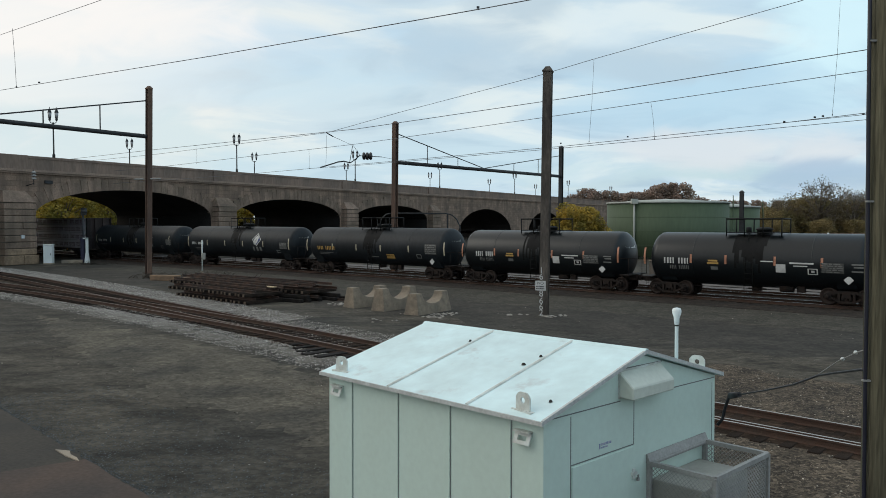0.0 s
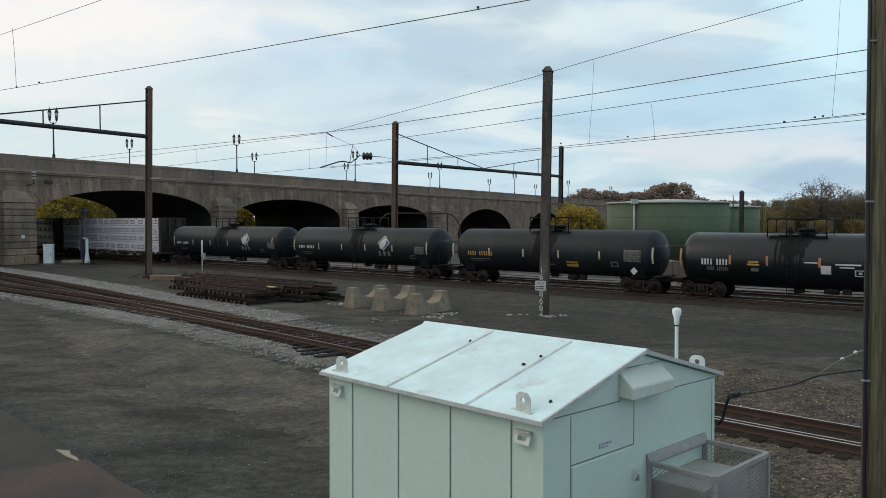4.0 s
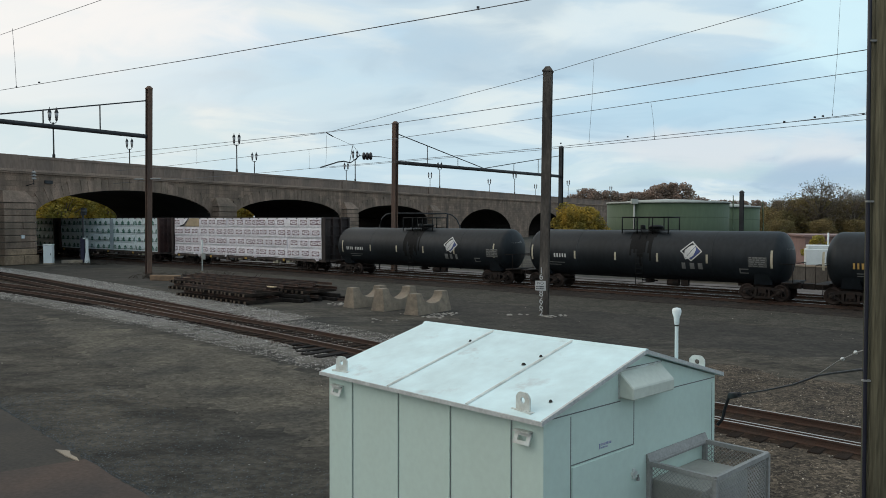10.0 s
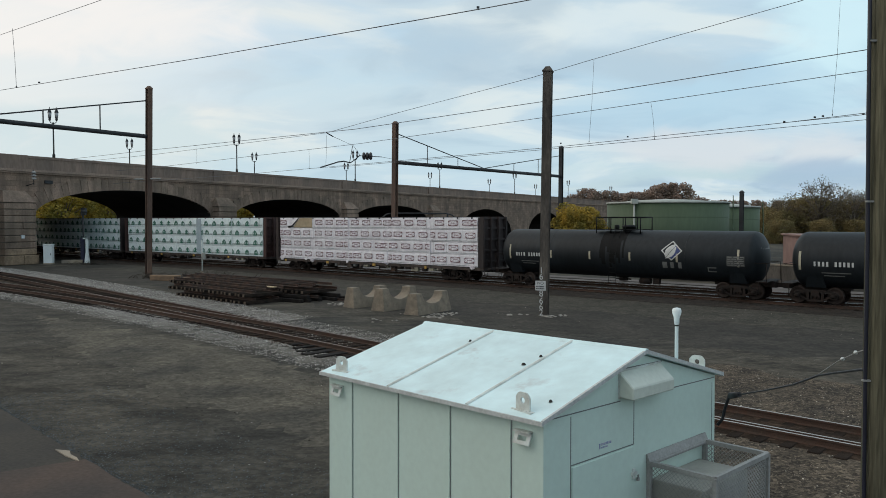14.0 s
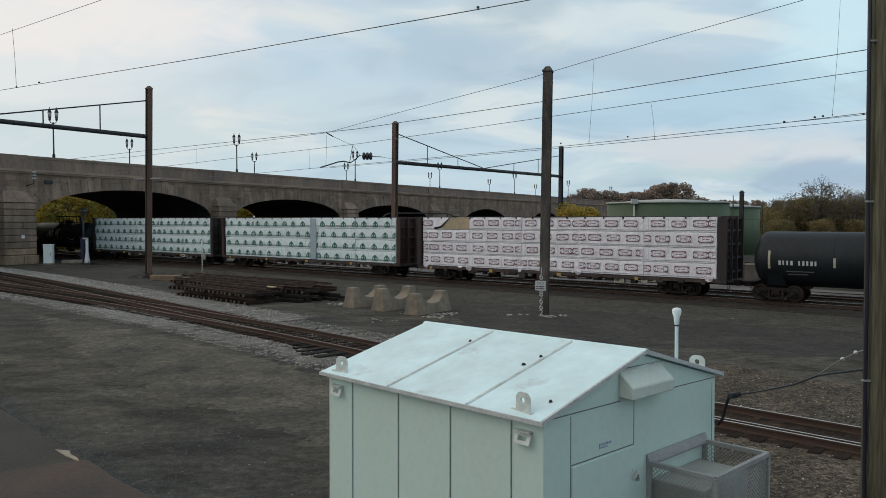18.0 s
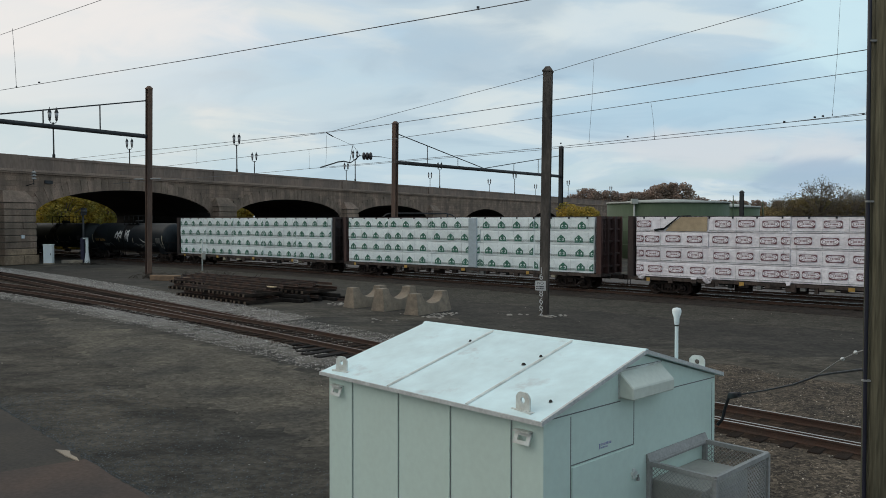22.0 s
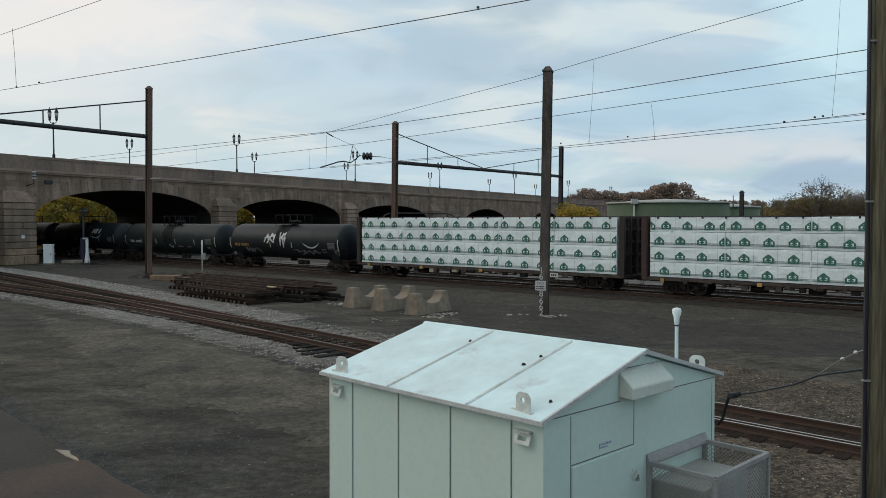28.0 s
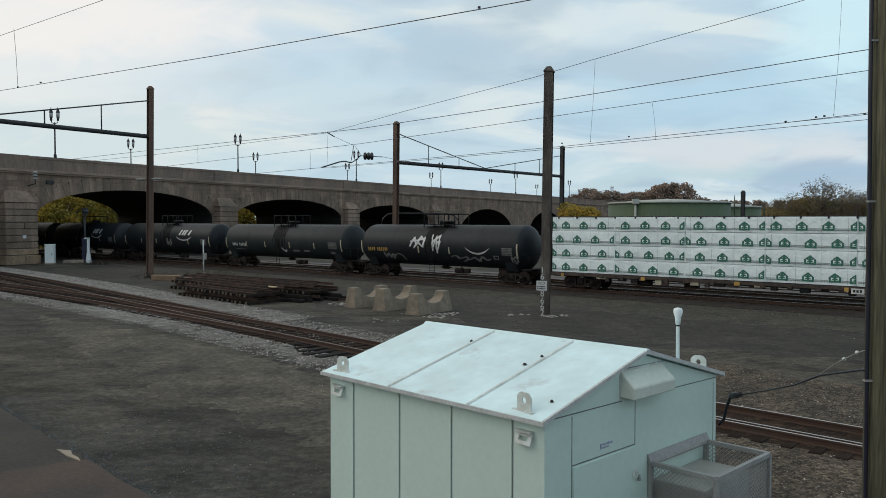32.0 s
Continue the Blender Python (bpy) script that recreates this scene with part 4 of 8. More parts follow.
def build_poles():
    c = thing("catenary_pole", pose(4.95, 37.0, 0), "tall weathered steel catenary pole with painted figures", "pole", "catenary poles")
    col = h_column(c, 0, 0, 11.85, 0.42, M_STEEL_POLE, (0.13, 0.05), turn=-18)
    l = thing("catenary_pole", pose(-25.1, 64.4, 0), "rusty steel catenary pole carrying a cross beam", "pole", "catenary poles")
    h_column(l, 0, 0, 15.75, 0.42, M_POLE_RUST, (0.3, 0), turn=LINE_A + 90)
    g = thing("catenary_gantry", pose(-4.4, 68.0, 0), "steel catenary gantry spanning the main tracks", "gantry")
    h_column(g, 0, 0, 13.2, 0.42, M_POLE_RUST, (0.2, 0))
    q = NRM * 28.8
    h_column(g, q.x, q.y, 13.2, 0.42, M_DARK_STEEL, (0.1, 0))
    bm = BM()
    z = 9.85
    tube(bm, [(0, 0, z), q + Vector((0, 0, z))], 0.17, 8)
    part("beam", bm, M_DARK_STEEL, g, "dark cross beam")
    bm = BM()
    mid = q * 0.47
    tube(bm, [(0, 0, 12.5), mid + Vector((0, 0, z + 0.15)), q + Vector((0, 0, 12.3))], 0.045, 6)
    part("tie_rod", bm, M_DARK_STEEL, g)
    for u in (0.16, 0.32, 0.66, 0.83):
        bm = BM()
        hz = 12.5 - (12.5 - z) * u / 0.47 if u < 0.47 else z + (12.3 - z) * (u - 0.47) / 0.53
        tube(bm, [q * u + Vector((0, 0, z)), q * u + Vector((0, 0, hz))], 0.04, 6)
        part("hanger", bm, M_DARK_STEEL, g)
    # the beam of the rusty pole reaches over the yard towards the camera's side
    bm = BM()
    e = Vector((-0.55, -0.83, 0)).normalized()
    tube(bm, [(0, 0, 11.75), e * 24 + Vector((0, 0, 11.75))], 0.18, 8)
    part("beam", bm, M_DARK_STEEL, l, "dark cross beam")
    bm = BM()
    tube(bm, [(0, 0, 14.75), e * 13.6 + Vector((0, 0, 11.9))], 0.06, 6)
    part("tie_rod", bm, M_DARK_STEEL, l)
    for u in (4.2, 8.8):
        bm = BM()
        tube(bm, [e * u + Vector((0, 0, 11.75)), e * u + Vector((0, 0, 14.75 - 2.85 * u / 13.6))], 0.05, 6)
        part("hanger", bm, M_DARK_STEEL, l)
    # strain insulators on the cross wires at the rusty pole
    for sx in (-1, 1):
        bm = BM()
        lathe(bm, [(0.02, 0.25), (0.03, 0.3)] + [(0.05 + 0.05 * (i % 2), 0.32 + i * 0.055) for i in range(15)] + [(0.02, 1.2)], "x", (0.1, -0.3, 8.15), 8)
        part("strain_insulator", bm, M_GALV, l, "pale ribbed strain insulator", pose(0, 0, 0, 0, 0, 0 if sx > 0 else 180))
    far = thing("catenary_pole", pose(35.45, 90, 0), "dark steel pole far beyond the tracks", "pole", "catenary poles")
    h_column(far, 0, 0, 7.9, 0.42, M_DARK_STEEL)
    return c


centre_pole = build_poles()


def wire(pts, r, label="thin dark overhead catenary wire", sag=0.0):
    out = []
    pts = [Vector(p) for p in pts]
    for a, b in zip(pts, pts[1:]):
        for i in range(6):
            u = i / 6
            out.append(a.lerp(b, u) - Vector((0, 0, sag * 4 * u * (1 - u))))
    out.append(pts[-1])
    bm = BM()
    tube(bm, out, r, 5)
    return tagged(part("overhead_wire", bm, M_WIRE), label, "wire", "catenary wires")


# contact, messenger and feeder wires
wire([(26, 36.5, 17.6), (19.65, 41.64, 16.65), (9.8, 49.79, 15.16), (6.1, 52.84, 14.52), (-3.2, 60.5, 13.3), (-10.1, 66.2, 12.26), (-32, 84, 11.9), (-70, 115, 12.0)], 0.018, "thin sagging messenger wire overhead")
wire([(38, 26.5, 14.3), (22.03, 39.68, 13.53), (8.18, 51.12, 12.84), (-7.4, 63.9, 12.30), (-32.1, 85.0, 12.55), (-70, 116, 12.5)], 0.024)
wire([(38, 26.5, 13.3), (22.04, 39.66, 12.45), (8.19, 51.11, 11.76), (-7.0, 63.6, 11.06), (-32, 84.5, 10.52), (-70, 116, 10.4)], 0.019)
wire([(38, 26.5, 10.8), (22.08, 39.64, 10.26), (18.93, 42.24, 10.08), (8.2, 51.1, 9.65), (-9.9, 66.1, 9.30), (-20.9, 75.1, 9.08), (-60, 107, 8.9)], 0.018)
wire([(38, 26.5, 10.4), (22.08, 39.63, 9.91), (8.2, 51.1, 9.53), (-9.9, 66.1, 9.22)], 0.016)
wire([(23.5, 38.4, 10.28), (22.08, 39.64, 10.18), (18.93, 42.24, 10.08)], 0.014)
wire([(20, 0, 8.6), (1.72, 14.94, 8.99), (0.71, 15.78, 9.03), (-6.5, 21.7, 9.36), (-18.28, 31.47, 10.04), (-50, 57.7, 10.9)], 0.011)
wire([(5, 12.2, 11.6), (-11.53, 25.9, 12.13), (-18.18, 31.39, 12.28), (-50, 57.7, 12.9)], 0.009)


# ---- the white signal shed ----
M_PLATE = mat("blue_plate", (0.10, 0.14, 0.35), 0.5, 0, 0.3, 30.0, 60.0, 0.0, tint=(0.5, 0.52, 0.55))
M_HOOD = mat("offwhite_hood_paint", (0.62, 0.66, 0.58), 0.55, 0, 0.1, 2.0, 20.0, 0.05)
M_LUG = mat("chalky_white_lug_paint", (0.66, 0.71, 0.68), 0.6, 0, 0.15, 6.0, 30.0, 0.1, tint=(0.48, 0.49, 0.45))
M_HOLE = mat("rusty_bolt", (0.05, 0.045, 0.04), 0.8, 0.2, 0.3, 9.0, 30.0, 0.0)
M_AC = mat("beige_unit_casing", (0.36, 0.35, 0.31), 0.6, 0, 0.15, 3.0, 20.0, 0.05)
SH_L, SH_W, SH_Z, SH_RISE, SH_A = 3.2216, 3.2804, 3.0, 0.4306, 2.338


def holed_plate(bm, w, h, hole, t, lift=0.5):
    """An upright plate in the y-z plane with clipped upper corners and a round hole; its foot at the origin."""
    n = 24
    c = h * lift + h * 0.08
    out, inn = [], []
    for i in range(n):
        a = i * math.tau / n
        dx, dz = math.cos(a), math.sin(a)
        k = min((w / 2) / max(abs(dx), 1e-6), ((h - c) if dz > 0 else c) / max(abs(dz), 1e-6))
        px, pz = dx * k, dz * k
        if pz > 0 and abs(px) + pz > w / 2 + (h - c) - w * 0.22:
            f = (w / 2 + (h - c) - w * 0.22) / (abs(px) + pz)
            px, pz = px * f, pz * f
        out.append((px, c + pz))
        inn.append((dx * hole, c + dz * hole))
    loops = [[(t / 2, y, z) for y, z in out], [(t / 2, y, z) for y, z in inn], [(-t / 2, y, z) for y, z in inn], [(-t / 2, y, z) for y, z in out]]
    vs = [[bm.verts.new(p) for p in lp] for lp in loops]
    for a, b in zip(vs, vs[1:] + vs[:1]):
        for i in range(n):
            bm.faces.new((a[i], a[(i + 1) % n], b[(i + 1) % n], b[i]))


def build_shed():
    eb = Vector((math.cos(SH_A), math.sin(SH_A), 0))
    ee = Vector((eb.y, -eb.x, 0))
    # the shed has settled a little towards the yard
    ee, eb = (ee + Vector((0, 0, -0.0131))).normalized(), (eb + Vector((0, 0, -0.0114))).normalized()
    up = ee.cross(eb).normalized()
    M = Matrix(((ee.x, eb.x, up.x, 0.8282), (ee.y, eb.y, up.y, 6.264), (ee.z, eb.z, up.z, 0), (0, 0, 0, 1)))
    root = thing("signal_shed", M, "white painted metal signal equipment shed with a low gable roof", "shed")
    # own axes: x along the gable, y along the eave, away from the camera
    L, Wd, z, rise = SH_L, SH_W, SH_Z, SH_RISE
    ov, oe = 0.085, 0.05
    x0, x1, y0, y1, mid = ov, Wd - ov, oe, L - oe, Wd / 2
    base, sl = 0.35, rise / (Wd / 2)
    bm = BM()
    prof = [(x0, base), (x1, base), (x1, z - 0.05 + sl * ov), (mid, z + rise - 0.05), (x0, z - 0.05 + sl * ov)]
    a, b = [bm.verts.new((x, y0, q)) for x, q in prof], [bm.verts.new((x, y1, q)) for x, q in prof]
    bm.faces.new(a)
    bm.faces.new(b[::-1])
    for i in range(5):
        j = (i + 1) % 5
        bm.faces.new((a[i], b[i], b[j], a[j]))
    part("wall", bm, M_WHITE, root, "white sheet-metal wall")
    for x, y in ((0.4, 0.4), (Wd - 0.4, 0.4), (0.4, L - 0.4), (Wd - 0.4, L - 0.4)):
        bm = BM()
        box(bm, x - 0.2, x + 0.2, y - 0.2, y + 0.2, -0.02, base)
        part("foundation_pier", bm, M_CONCRETE, root)
    for sgn, xe in ((1, 0.0), (-1, Wd)):
        n = Vector((-sgn * rise, 0, mid)).normalized() * 0.035
        if sgn < 0:
            n = Vector((rise, 0, mid)).normalized() * 0.035
        ys = [0.0, 0.8858, 2.0251, L]
        # three sheets to a slope, the joints covered by raised seams
        for ya, yb in zip(ys, ys[1:]):
            bm = BM()
            q = [Vector(p) for p in ((xe, ya, z), (mid, ya, z + rise), (mid, yb, z + rise), (xe, yb, z))]
            hexa(bm, [p - n for p in q] + q)
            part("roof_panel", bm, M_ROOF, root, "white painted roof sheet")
        for y in ys[1:-1]:
            bm = BM()
            p, t = Vector((xe, y, z)), Vector((mid, y, z + rise))
            up = n.normalized()
            wv = Vector((0, 0.02, 0))
            hexa(bm, [p - wv, t - wv, t + wv, p + wv] + [v + up * 0.013 for v in (p - wv * 0.6, t - wv * 0.6, t + wv * 0.6, p + wv * 0.6)])
            part("roof_seam", bm, M_LUG, root)
        bm = BM()
        box(bm, xe - 0.014, xe + 0.014, -0.01, L + 0.01, z - 0.04, z - 0.002)
        part("eave_trim", bm, M_TRIM, root, "grey metal eave trim")
        bm = BM()
        p, t = Vector((xe, 0, z)), Vector((mid, 0, z + rise))
        hexa(bm, [p + Vector((0, -0.014, -0.032)), t + Vector((0, -0.014, -0.032)), t + Vector((0, 0.01, -0.032)), p + Vector((0, 0.01, -0.032)),
                  p + Vector((0, -0.014, 0.006)), t + Vector((0, -0.014, 0.006)), t + Vector((0, 0.01, 0.006)), p + Vector((0, 0.01, 0.006))])
        part("verge_trim", bm, M_TRIM, root, "grey metal verge trim")
    bm = BM()
    hexa(bm, [(mid - 0.05, -0.01, z + rise - 0.012), (mid + 0.05, -0.01, z + rise - 0.012), (mid + 0.05, L + 0.01, z + rise - 0.012), (mid - 0.05, L + 0.01, z + rise - 0.012),
              (mid - 0.012, -0.01, z + rise + 0.014), (mid + 0.012, -0.01, z + rise + 0.014), (mid + 0.012, L + 0.01, z + rise + 0.014), (mid - 0.012, L + 0.01, z + rise + 0.014)])
    part("ridge_cap", bm, M_ROOF, root)
    # the long wall's sheets meet in dark joints with a folded edge
    for y in (2.725, 1.945, 1.178, 0.405):
        bm = BM()
        box(bm, x0 - 0.003, x0 + 0.01, y - 0.004, y + 0.004, base, z - 0.05)
        part("panel_joint", bm, M_SEAM, root)
        bm = BM()
        box(bm, x0 - 0.012, x0 + 0.01, y + 0.008, y + 0.026, base, z - 0.05)
        part("folded_edge", bm, M_WHITE, root)

    def line(xa, za, xb, zb, w=0.005):
        bm = BM()
        dx, dz = xb - xa, zb - za
        q = math.hypot(dx, dz)
        ox, oz = -dz / q * w, dx / q * w
        pts = [(xa - ox, za - oz), (xb - ox, zb - oz), (xb + ox, zb + oz), (xa + ox, za + oz)]
        hexa(bm, [(x, y0 - 0.003, q2) for x, q2 in pts] + [(x, y0 + 0.01, q2) for x, q2 in pts])
        part("panel_joint", bm, M_SEAM, root)
    line(x0 + 0.02, 2.98, 1.262, 2.974)
    line(2.15, 2.965, x1 - 0.02, 2.953)
    line(1.255, 3.281, 2.03, 3.273)
    line(0.472, 2.955, 0.472, base + 0.1, 0.004)
    line(1.503, 2.97, 1.503, 2.512, 0.004)
    line(0.472, 2.513, 1.503, 2.512)
    line(x1 - 0.07, 2.9, x1 - 0.07, base, 0.003)
    # door leaf, slightly proud
    bm = BM()
    box(bm, 0.486, 1.489, y0 - 0.012, y0 + 0.002, base + 0.12, 2.495)
    bevelled(bm, 0.004)
    d = part("door", bm, M_WHITE, root, "closed white sheet-metal door")
    bm = BM()
    box(bm, 1.44, 1.53, y0 - 0.03, y0 - 0.012, 2.21, 2.245)
    box(bm, 1.46, 1.49, y0 - 0.03, y0 - 0.012, 2.18, 2.28)
    part("latch", bm, M_LUG, d)
    bm = BM()
    box(bm, 1.52, 1.545, y0 - 0.045, y0 - 0.02, 2.15, 2.18)
    tube(bm, [(1.52, y0 - 0.035, 2.18), (1.52, y0 - 0.035, 2.205), (1.545, y0 - 0.035, 2.205), (1.545, y0 - 0.035, 2.18)], 0.006, 6)
    part("padlock", bm, M_GALV, d, "small grey padlock")
    bm = BM()
    for i, (xa, xb, za, zb) in enumerate(((0.91, 0.93, 2.575, 2.625), (0.945, 1.11, 2.602, 2.625), (0.945, 1.05, 2.577, 2.592))):
        box(bm, xa, xb, y0 - 0.004, y0, za, zb)
    part("maker_plate", bm, M_PLATE, root, "small blue lettering on the panel")
    # hooded vent on the gable, with its backing flange
    bm = BM()
    xa, xb, dp = 1.24, 2.0, 0.16
    hexa(bm, [(xa, y0, 3.01), (xb, y0, 3.01), (xb, y0 - dp, 3.003), (xa, y0 - dp, 3.003),
              (xa, y0, 3.262), (xb, y0, 3.262), (xb, y0 - dp, 3.117), (xa, y0 - dp, 3.117)])
    bevelled(bm, 0.01)
    part("vent_hood", bm, M_HOOD, root, "sloped off-white vent hood")
    bm = BM()
    box(bm, xa - 0.018, xb + 0.0, y0 - 0.006, y0, 3.0, 3.275)
    part("vent_flange", bm, M_LUG, root)
    # lifting lugs on the roof and pulling lugs under the eave
    for x, y, zz, rz in ((0.105, 2.96, 3.03, 6), (0.115, 0.30, 3.03, -8), (Wd - 0.25, 0.18, 3.045, 4)):
        bm = BM()
        holed_plate(bm, 0.18, 0.17, 0.028, 0.016)
        lug = part("lifting_lug", bm, M_LUG, root, "chalky white lifting lug", pose(x, y, zz - 0.012, 0, 0, rz))
        bm = BM()
        box(bm, -0.035, 0.035, -0.13, 0.13, -0.005, 0.014)
        part("lug_foot", bm, M_LUG, lug)
    for y in (2.99, 0.255):
        bm = BM()
        for u0, u1, v0, v1 in ((-0.09, 0.09, 0.0, 0.035), (-0.09, 0.09, 0.075, 0.12), (-0.09, -0.05, 0.035, 0.075), (0.05, 0.09, 0.035, 0.075)):
            box(bm, -0.008, 0.008, u0, u1, v0, v1)
        part("pulling_lug", bm, M_LUG, root, "slotted white lug bracket", pose(x0 - 0.055, y, 2.75, 0, 22, 0))
        bm = BM()
        box(bm, x0 - 0.06, x0, y - 0.09, y + 0.09, 2.855, 2.87)
        part("lug_shelf", bm, M_LUG, root)
    # old bolts and scars on the roof
    for x, y, s in ((1.278, 2.071, 0.010), (0.931, 0.98, 0.012), (1.162, 0.943, 0.009), (0.334, 0.168, 0.009)):
        bm = BM()
        lathe(bm, [(s * 2.0, 0.0), (s * 2.0, 0.006), (s * 1.4, 0.008), (s * 1.4, 0.018), (s * 0.7, 0.022)], n=8, centre=(x, y, z + sl * x))
        part("bolt", bm, M_HOLE, root, "rusty roof bolt")
    # the pole antenna on the far slope
    bm = BM()
    lathe(bm, [(0.020, 3.05), (0.020, 3.54), (0.024, 3.545), (0.024, 3.56)], n=12, centre=(2.78, 0.3, 0.02))
    ant = part("antenna_mast", bm, M_TRUCK_WHITE, root, "white antenna mast")
    bm = BM()
    lathe(bm, [(0.028, 3.555), (0.032, 3.62), (0.048, 3.67), (0.051, 3.70), (0.044, 3.725), (0.01, 3.735)], n=16, centre=(2.78, 0.3, 0.02))
    part("antenna_dome", bm, M_TRUCK_WHITE, ant, "white domed antenna head")
    bm = BM()
    lathe(bm, [(0.022, 3.525), (0.022, 3.55)], n=12, centre=(2.78, 0.3, 0.02))
    part("collar", bm, M_HOLE, ant)
    # caged air-conditioning unit on the gable
    xa, xb, ya, yb, za, zb = 1.76, 2.925, -0.67, y0 - 0.004, 1.30, 2.275
    bm = BM()
    r = 0.022
    box(bm, xa - r, xa + r, ya - r, ya + r, za, zb)
    cage = part("security_cage", bm, M_GALV, root, "galvanised mesh security cage")
    for x, y in ((xb, ya), (xa, yb - r), (xb, yb - r)):
        bm = BM()
        box(bm, x - r, x + r, y - r, y + r, za, zb)
        part("cage_post", bm, M_GALV, cage)
    for zz in (za, zb):
        for xq, xr, yq, yr in ((xa, xb, ya - r, ya + r), (xa, xb, yb - 2 * r, yb), (xa - r, xa + r, ya, yb), (xb - r, xb + r, ya, yb)):
            bm = BM()
            box(bm, xq, xr, yq, yr, zz - r, zz + r)
            part("cage_rail", bm, M_GALV, cage)
    bm = BM()
    hexa(bm, [(xa - 0.03, yb - 0.05, zb), (xb + 0.03, yb - 0.05, zb), (xb + 0.03, yb, zb), (xa - 0.03, yb, zb),
              (xa - 0.03, yb - 0.012, zb + 0.09), (xb + 0.03, yb - 0.012, zb + 0.09), (xb + 0.03, yb, zb + 0.09), (xa - 0.03, yb, zb + 0.09)])
    part("flashing", bm, M_GALV, cage)

    def mesh_panel(o, u, v, lu, lv, step=0.045, w=0.0038):
        bm = BM()
        k = -lv
        while k < lu:
            for flip in (0, 1):
                p0, p1 = max(k, 0.0), min(k + lv, lu)
                if p1 - p0 > 0.02:
                    q = [(p0, p0 - k), (p1, p1 - k)]
                    if flip:
                        q = [(lu - c, e) for c, e in q]
                    tube(bm, [o + u * c + v * e for c, e in q], w, 3)
            k += step
        part("mesh_panel", bm, M_GALV, cage, "diamond wire mesh")
    X, Y, Zv = Vector((1, 0, 0)), Vector((0, 1, 0)), Vector((0, 0, 1))
    mesh_panel(Vector((xa, ya, za)), X, Zv, xb - xa, zb - za)
    mesh_panel(Vector((xa, ya, za)), Y, Zv, yb - ya, zb - za)
    mesh_panel(Vector((xb, ya, za)), Y, Zv, yb - ya, zb - za)
    bm = BM()
    box(bm, xa + 0.07, xb - 0.1, ya + 0.16, yb, za + 0.08, 2.1)
    bevelled(bm, 0.02, 2)
    unit = part("air_conditioner", bm, M_AC, root, "beige air-conditioning unit in the cage")
    for i in range(12):
        bm = BM()
        zz = za + 0.15 + i * 0.05
        box(bm, xa + 0.2, xb - 0.2, ya + 0.148, ya + 0.162, zz, zz + 0.022)
        part("grille_slat", bm, M_GALV, unit)
    bm = BM()
    box(bm, xa - 0.03, xb + 0.03, ya - 0.03, yb, za - 0.06, za - 0.02)
    part("unit_shelf", bm, M_GALV, root)
    return root


build_shed()


# ---- the freight train ----
def tank_profile(r, half):
    """Turned outline of a tank with dished heads, along x."""
    prof = []
    for i in range(9):
        a = math.pi / 2 * i / 8
        prof.append((max(r * math.sin(a), 0.02), -half + 0.75 * (1 - math.cos(a)) ))
    mid = [(r, -half * 0.4), (r * 1.004, -0.35), (r * 1.004, 0.35), (r, half * 0.4)]
    return prof + mid + [(a, -b) for a, b in prof[::-1]]


def on_tank(x, z, r, zc, out=0.012):
    s = max(-0.98, min(0.98, (z - zc) / r))
    return (x, -(r + out) * math.sqrt(1 - s * s), zc + (r + out) * s)


def decal(bm, r, zc, x0, x1, z0, z1, nx, nz, inside=None, out=0.012):
    """Paint on the tank's near side: the cells of a grid whose middle lies inside the figure."""
    grid = {}

    def corner(i, j):
        if (i, j) not in grid:
            grid[i, j] = bm.verts.new(on_tank(x0 + (x1 - x0) * i / nx, z0 + (z1 - z0) * j / nz, r, zc, out))
        return grid[i, j]
    for i in range(nx):
        for j in range(nz):
            if inside is None or inside((i + 0.5) / nx, (j + 0.5) / nz):
                bm.faces.new((corner(i, j), corner(i + 1, j), corner(i + 1, j + 1), corner(i, j + 1)))


def bars(car, material, r, zc, x0, x1, z0, z1, n, seed=0, label=""):
    """Lettering kept as a row of plain upright bars with gaps."""
    rnd = random.Random(seed)
    w = (x1 - x0) / n
    for i in range(n):
        a, width = x0 + w * (i + 0.2), w * rnd.uniform(0.42, 0.62)
        if n > 5 and i == 4:
            continue
        bm = BM()
        decal(bm, r, zc, a, a + width, z0, z1, 1, 3)
        part("stencil_bar", bm, material, car, label)


def wheelset_mesh():
    bm = BM()
    for y in (-0.745, 0.745):
        s = 1 if y > 0 else -1
        lathe(bm, [(0.05, y - 0.07 * s), (0.36, y - 0.06 * s), (0.40, y - 0.095 * s), (0.49, y - 0.095 * s), (0.46, y - 0.06 * s), (0.455, y + 0.05 * s), (0.38, y + 0.05 * s), (0.34, y + 0.01 * s), (0.16, y + 0.03 * s), (0.12, y + 0.09 * s), (0.02, y + 0.09 * s)], "y", n=20)
    tube(bm, [(0, -1.05, 0), (0, 1.05, 0)], 0.085, 8)
    me = bpy.data.meshes.new("wheelset")
    bmesh.ops.recalc_face_normals(bm, faces=bm.faces)
    bm.to_mesh(me)
    bm.free()
    me.materials.append(M_WHEEL)
    return me


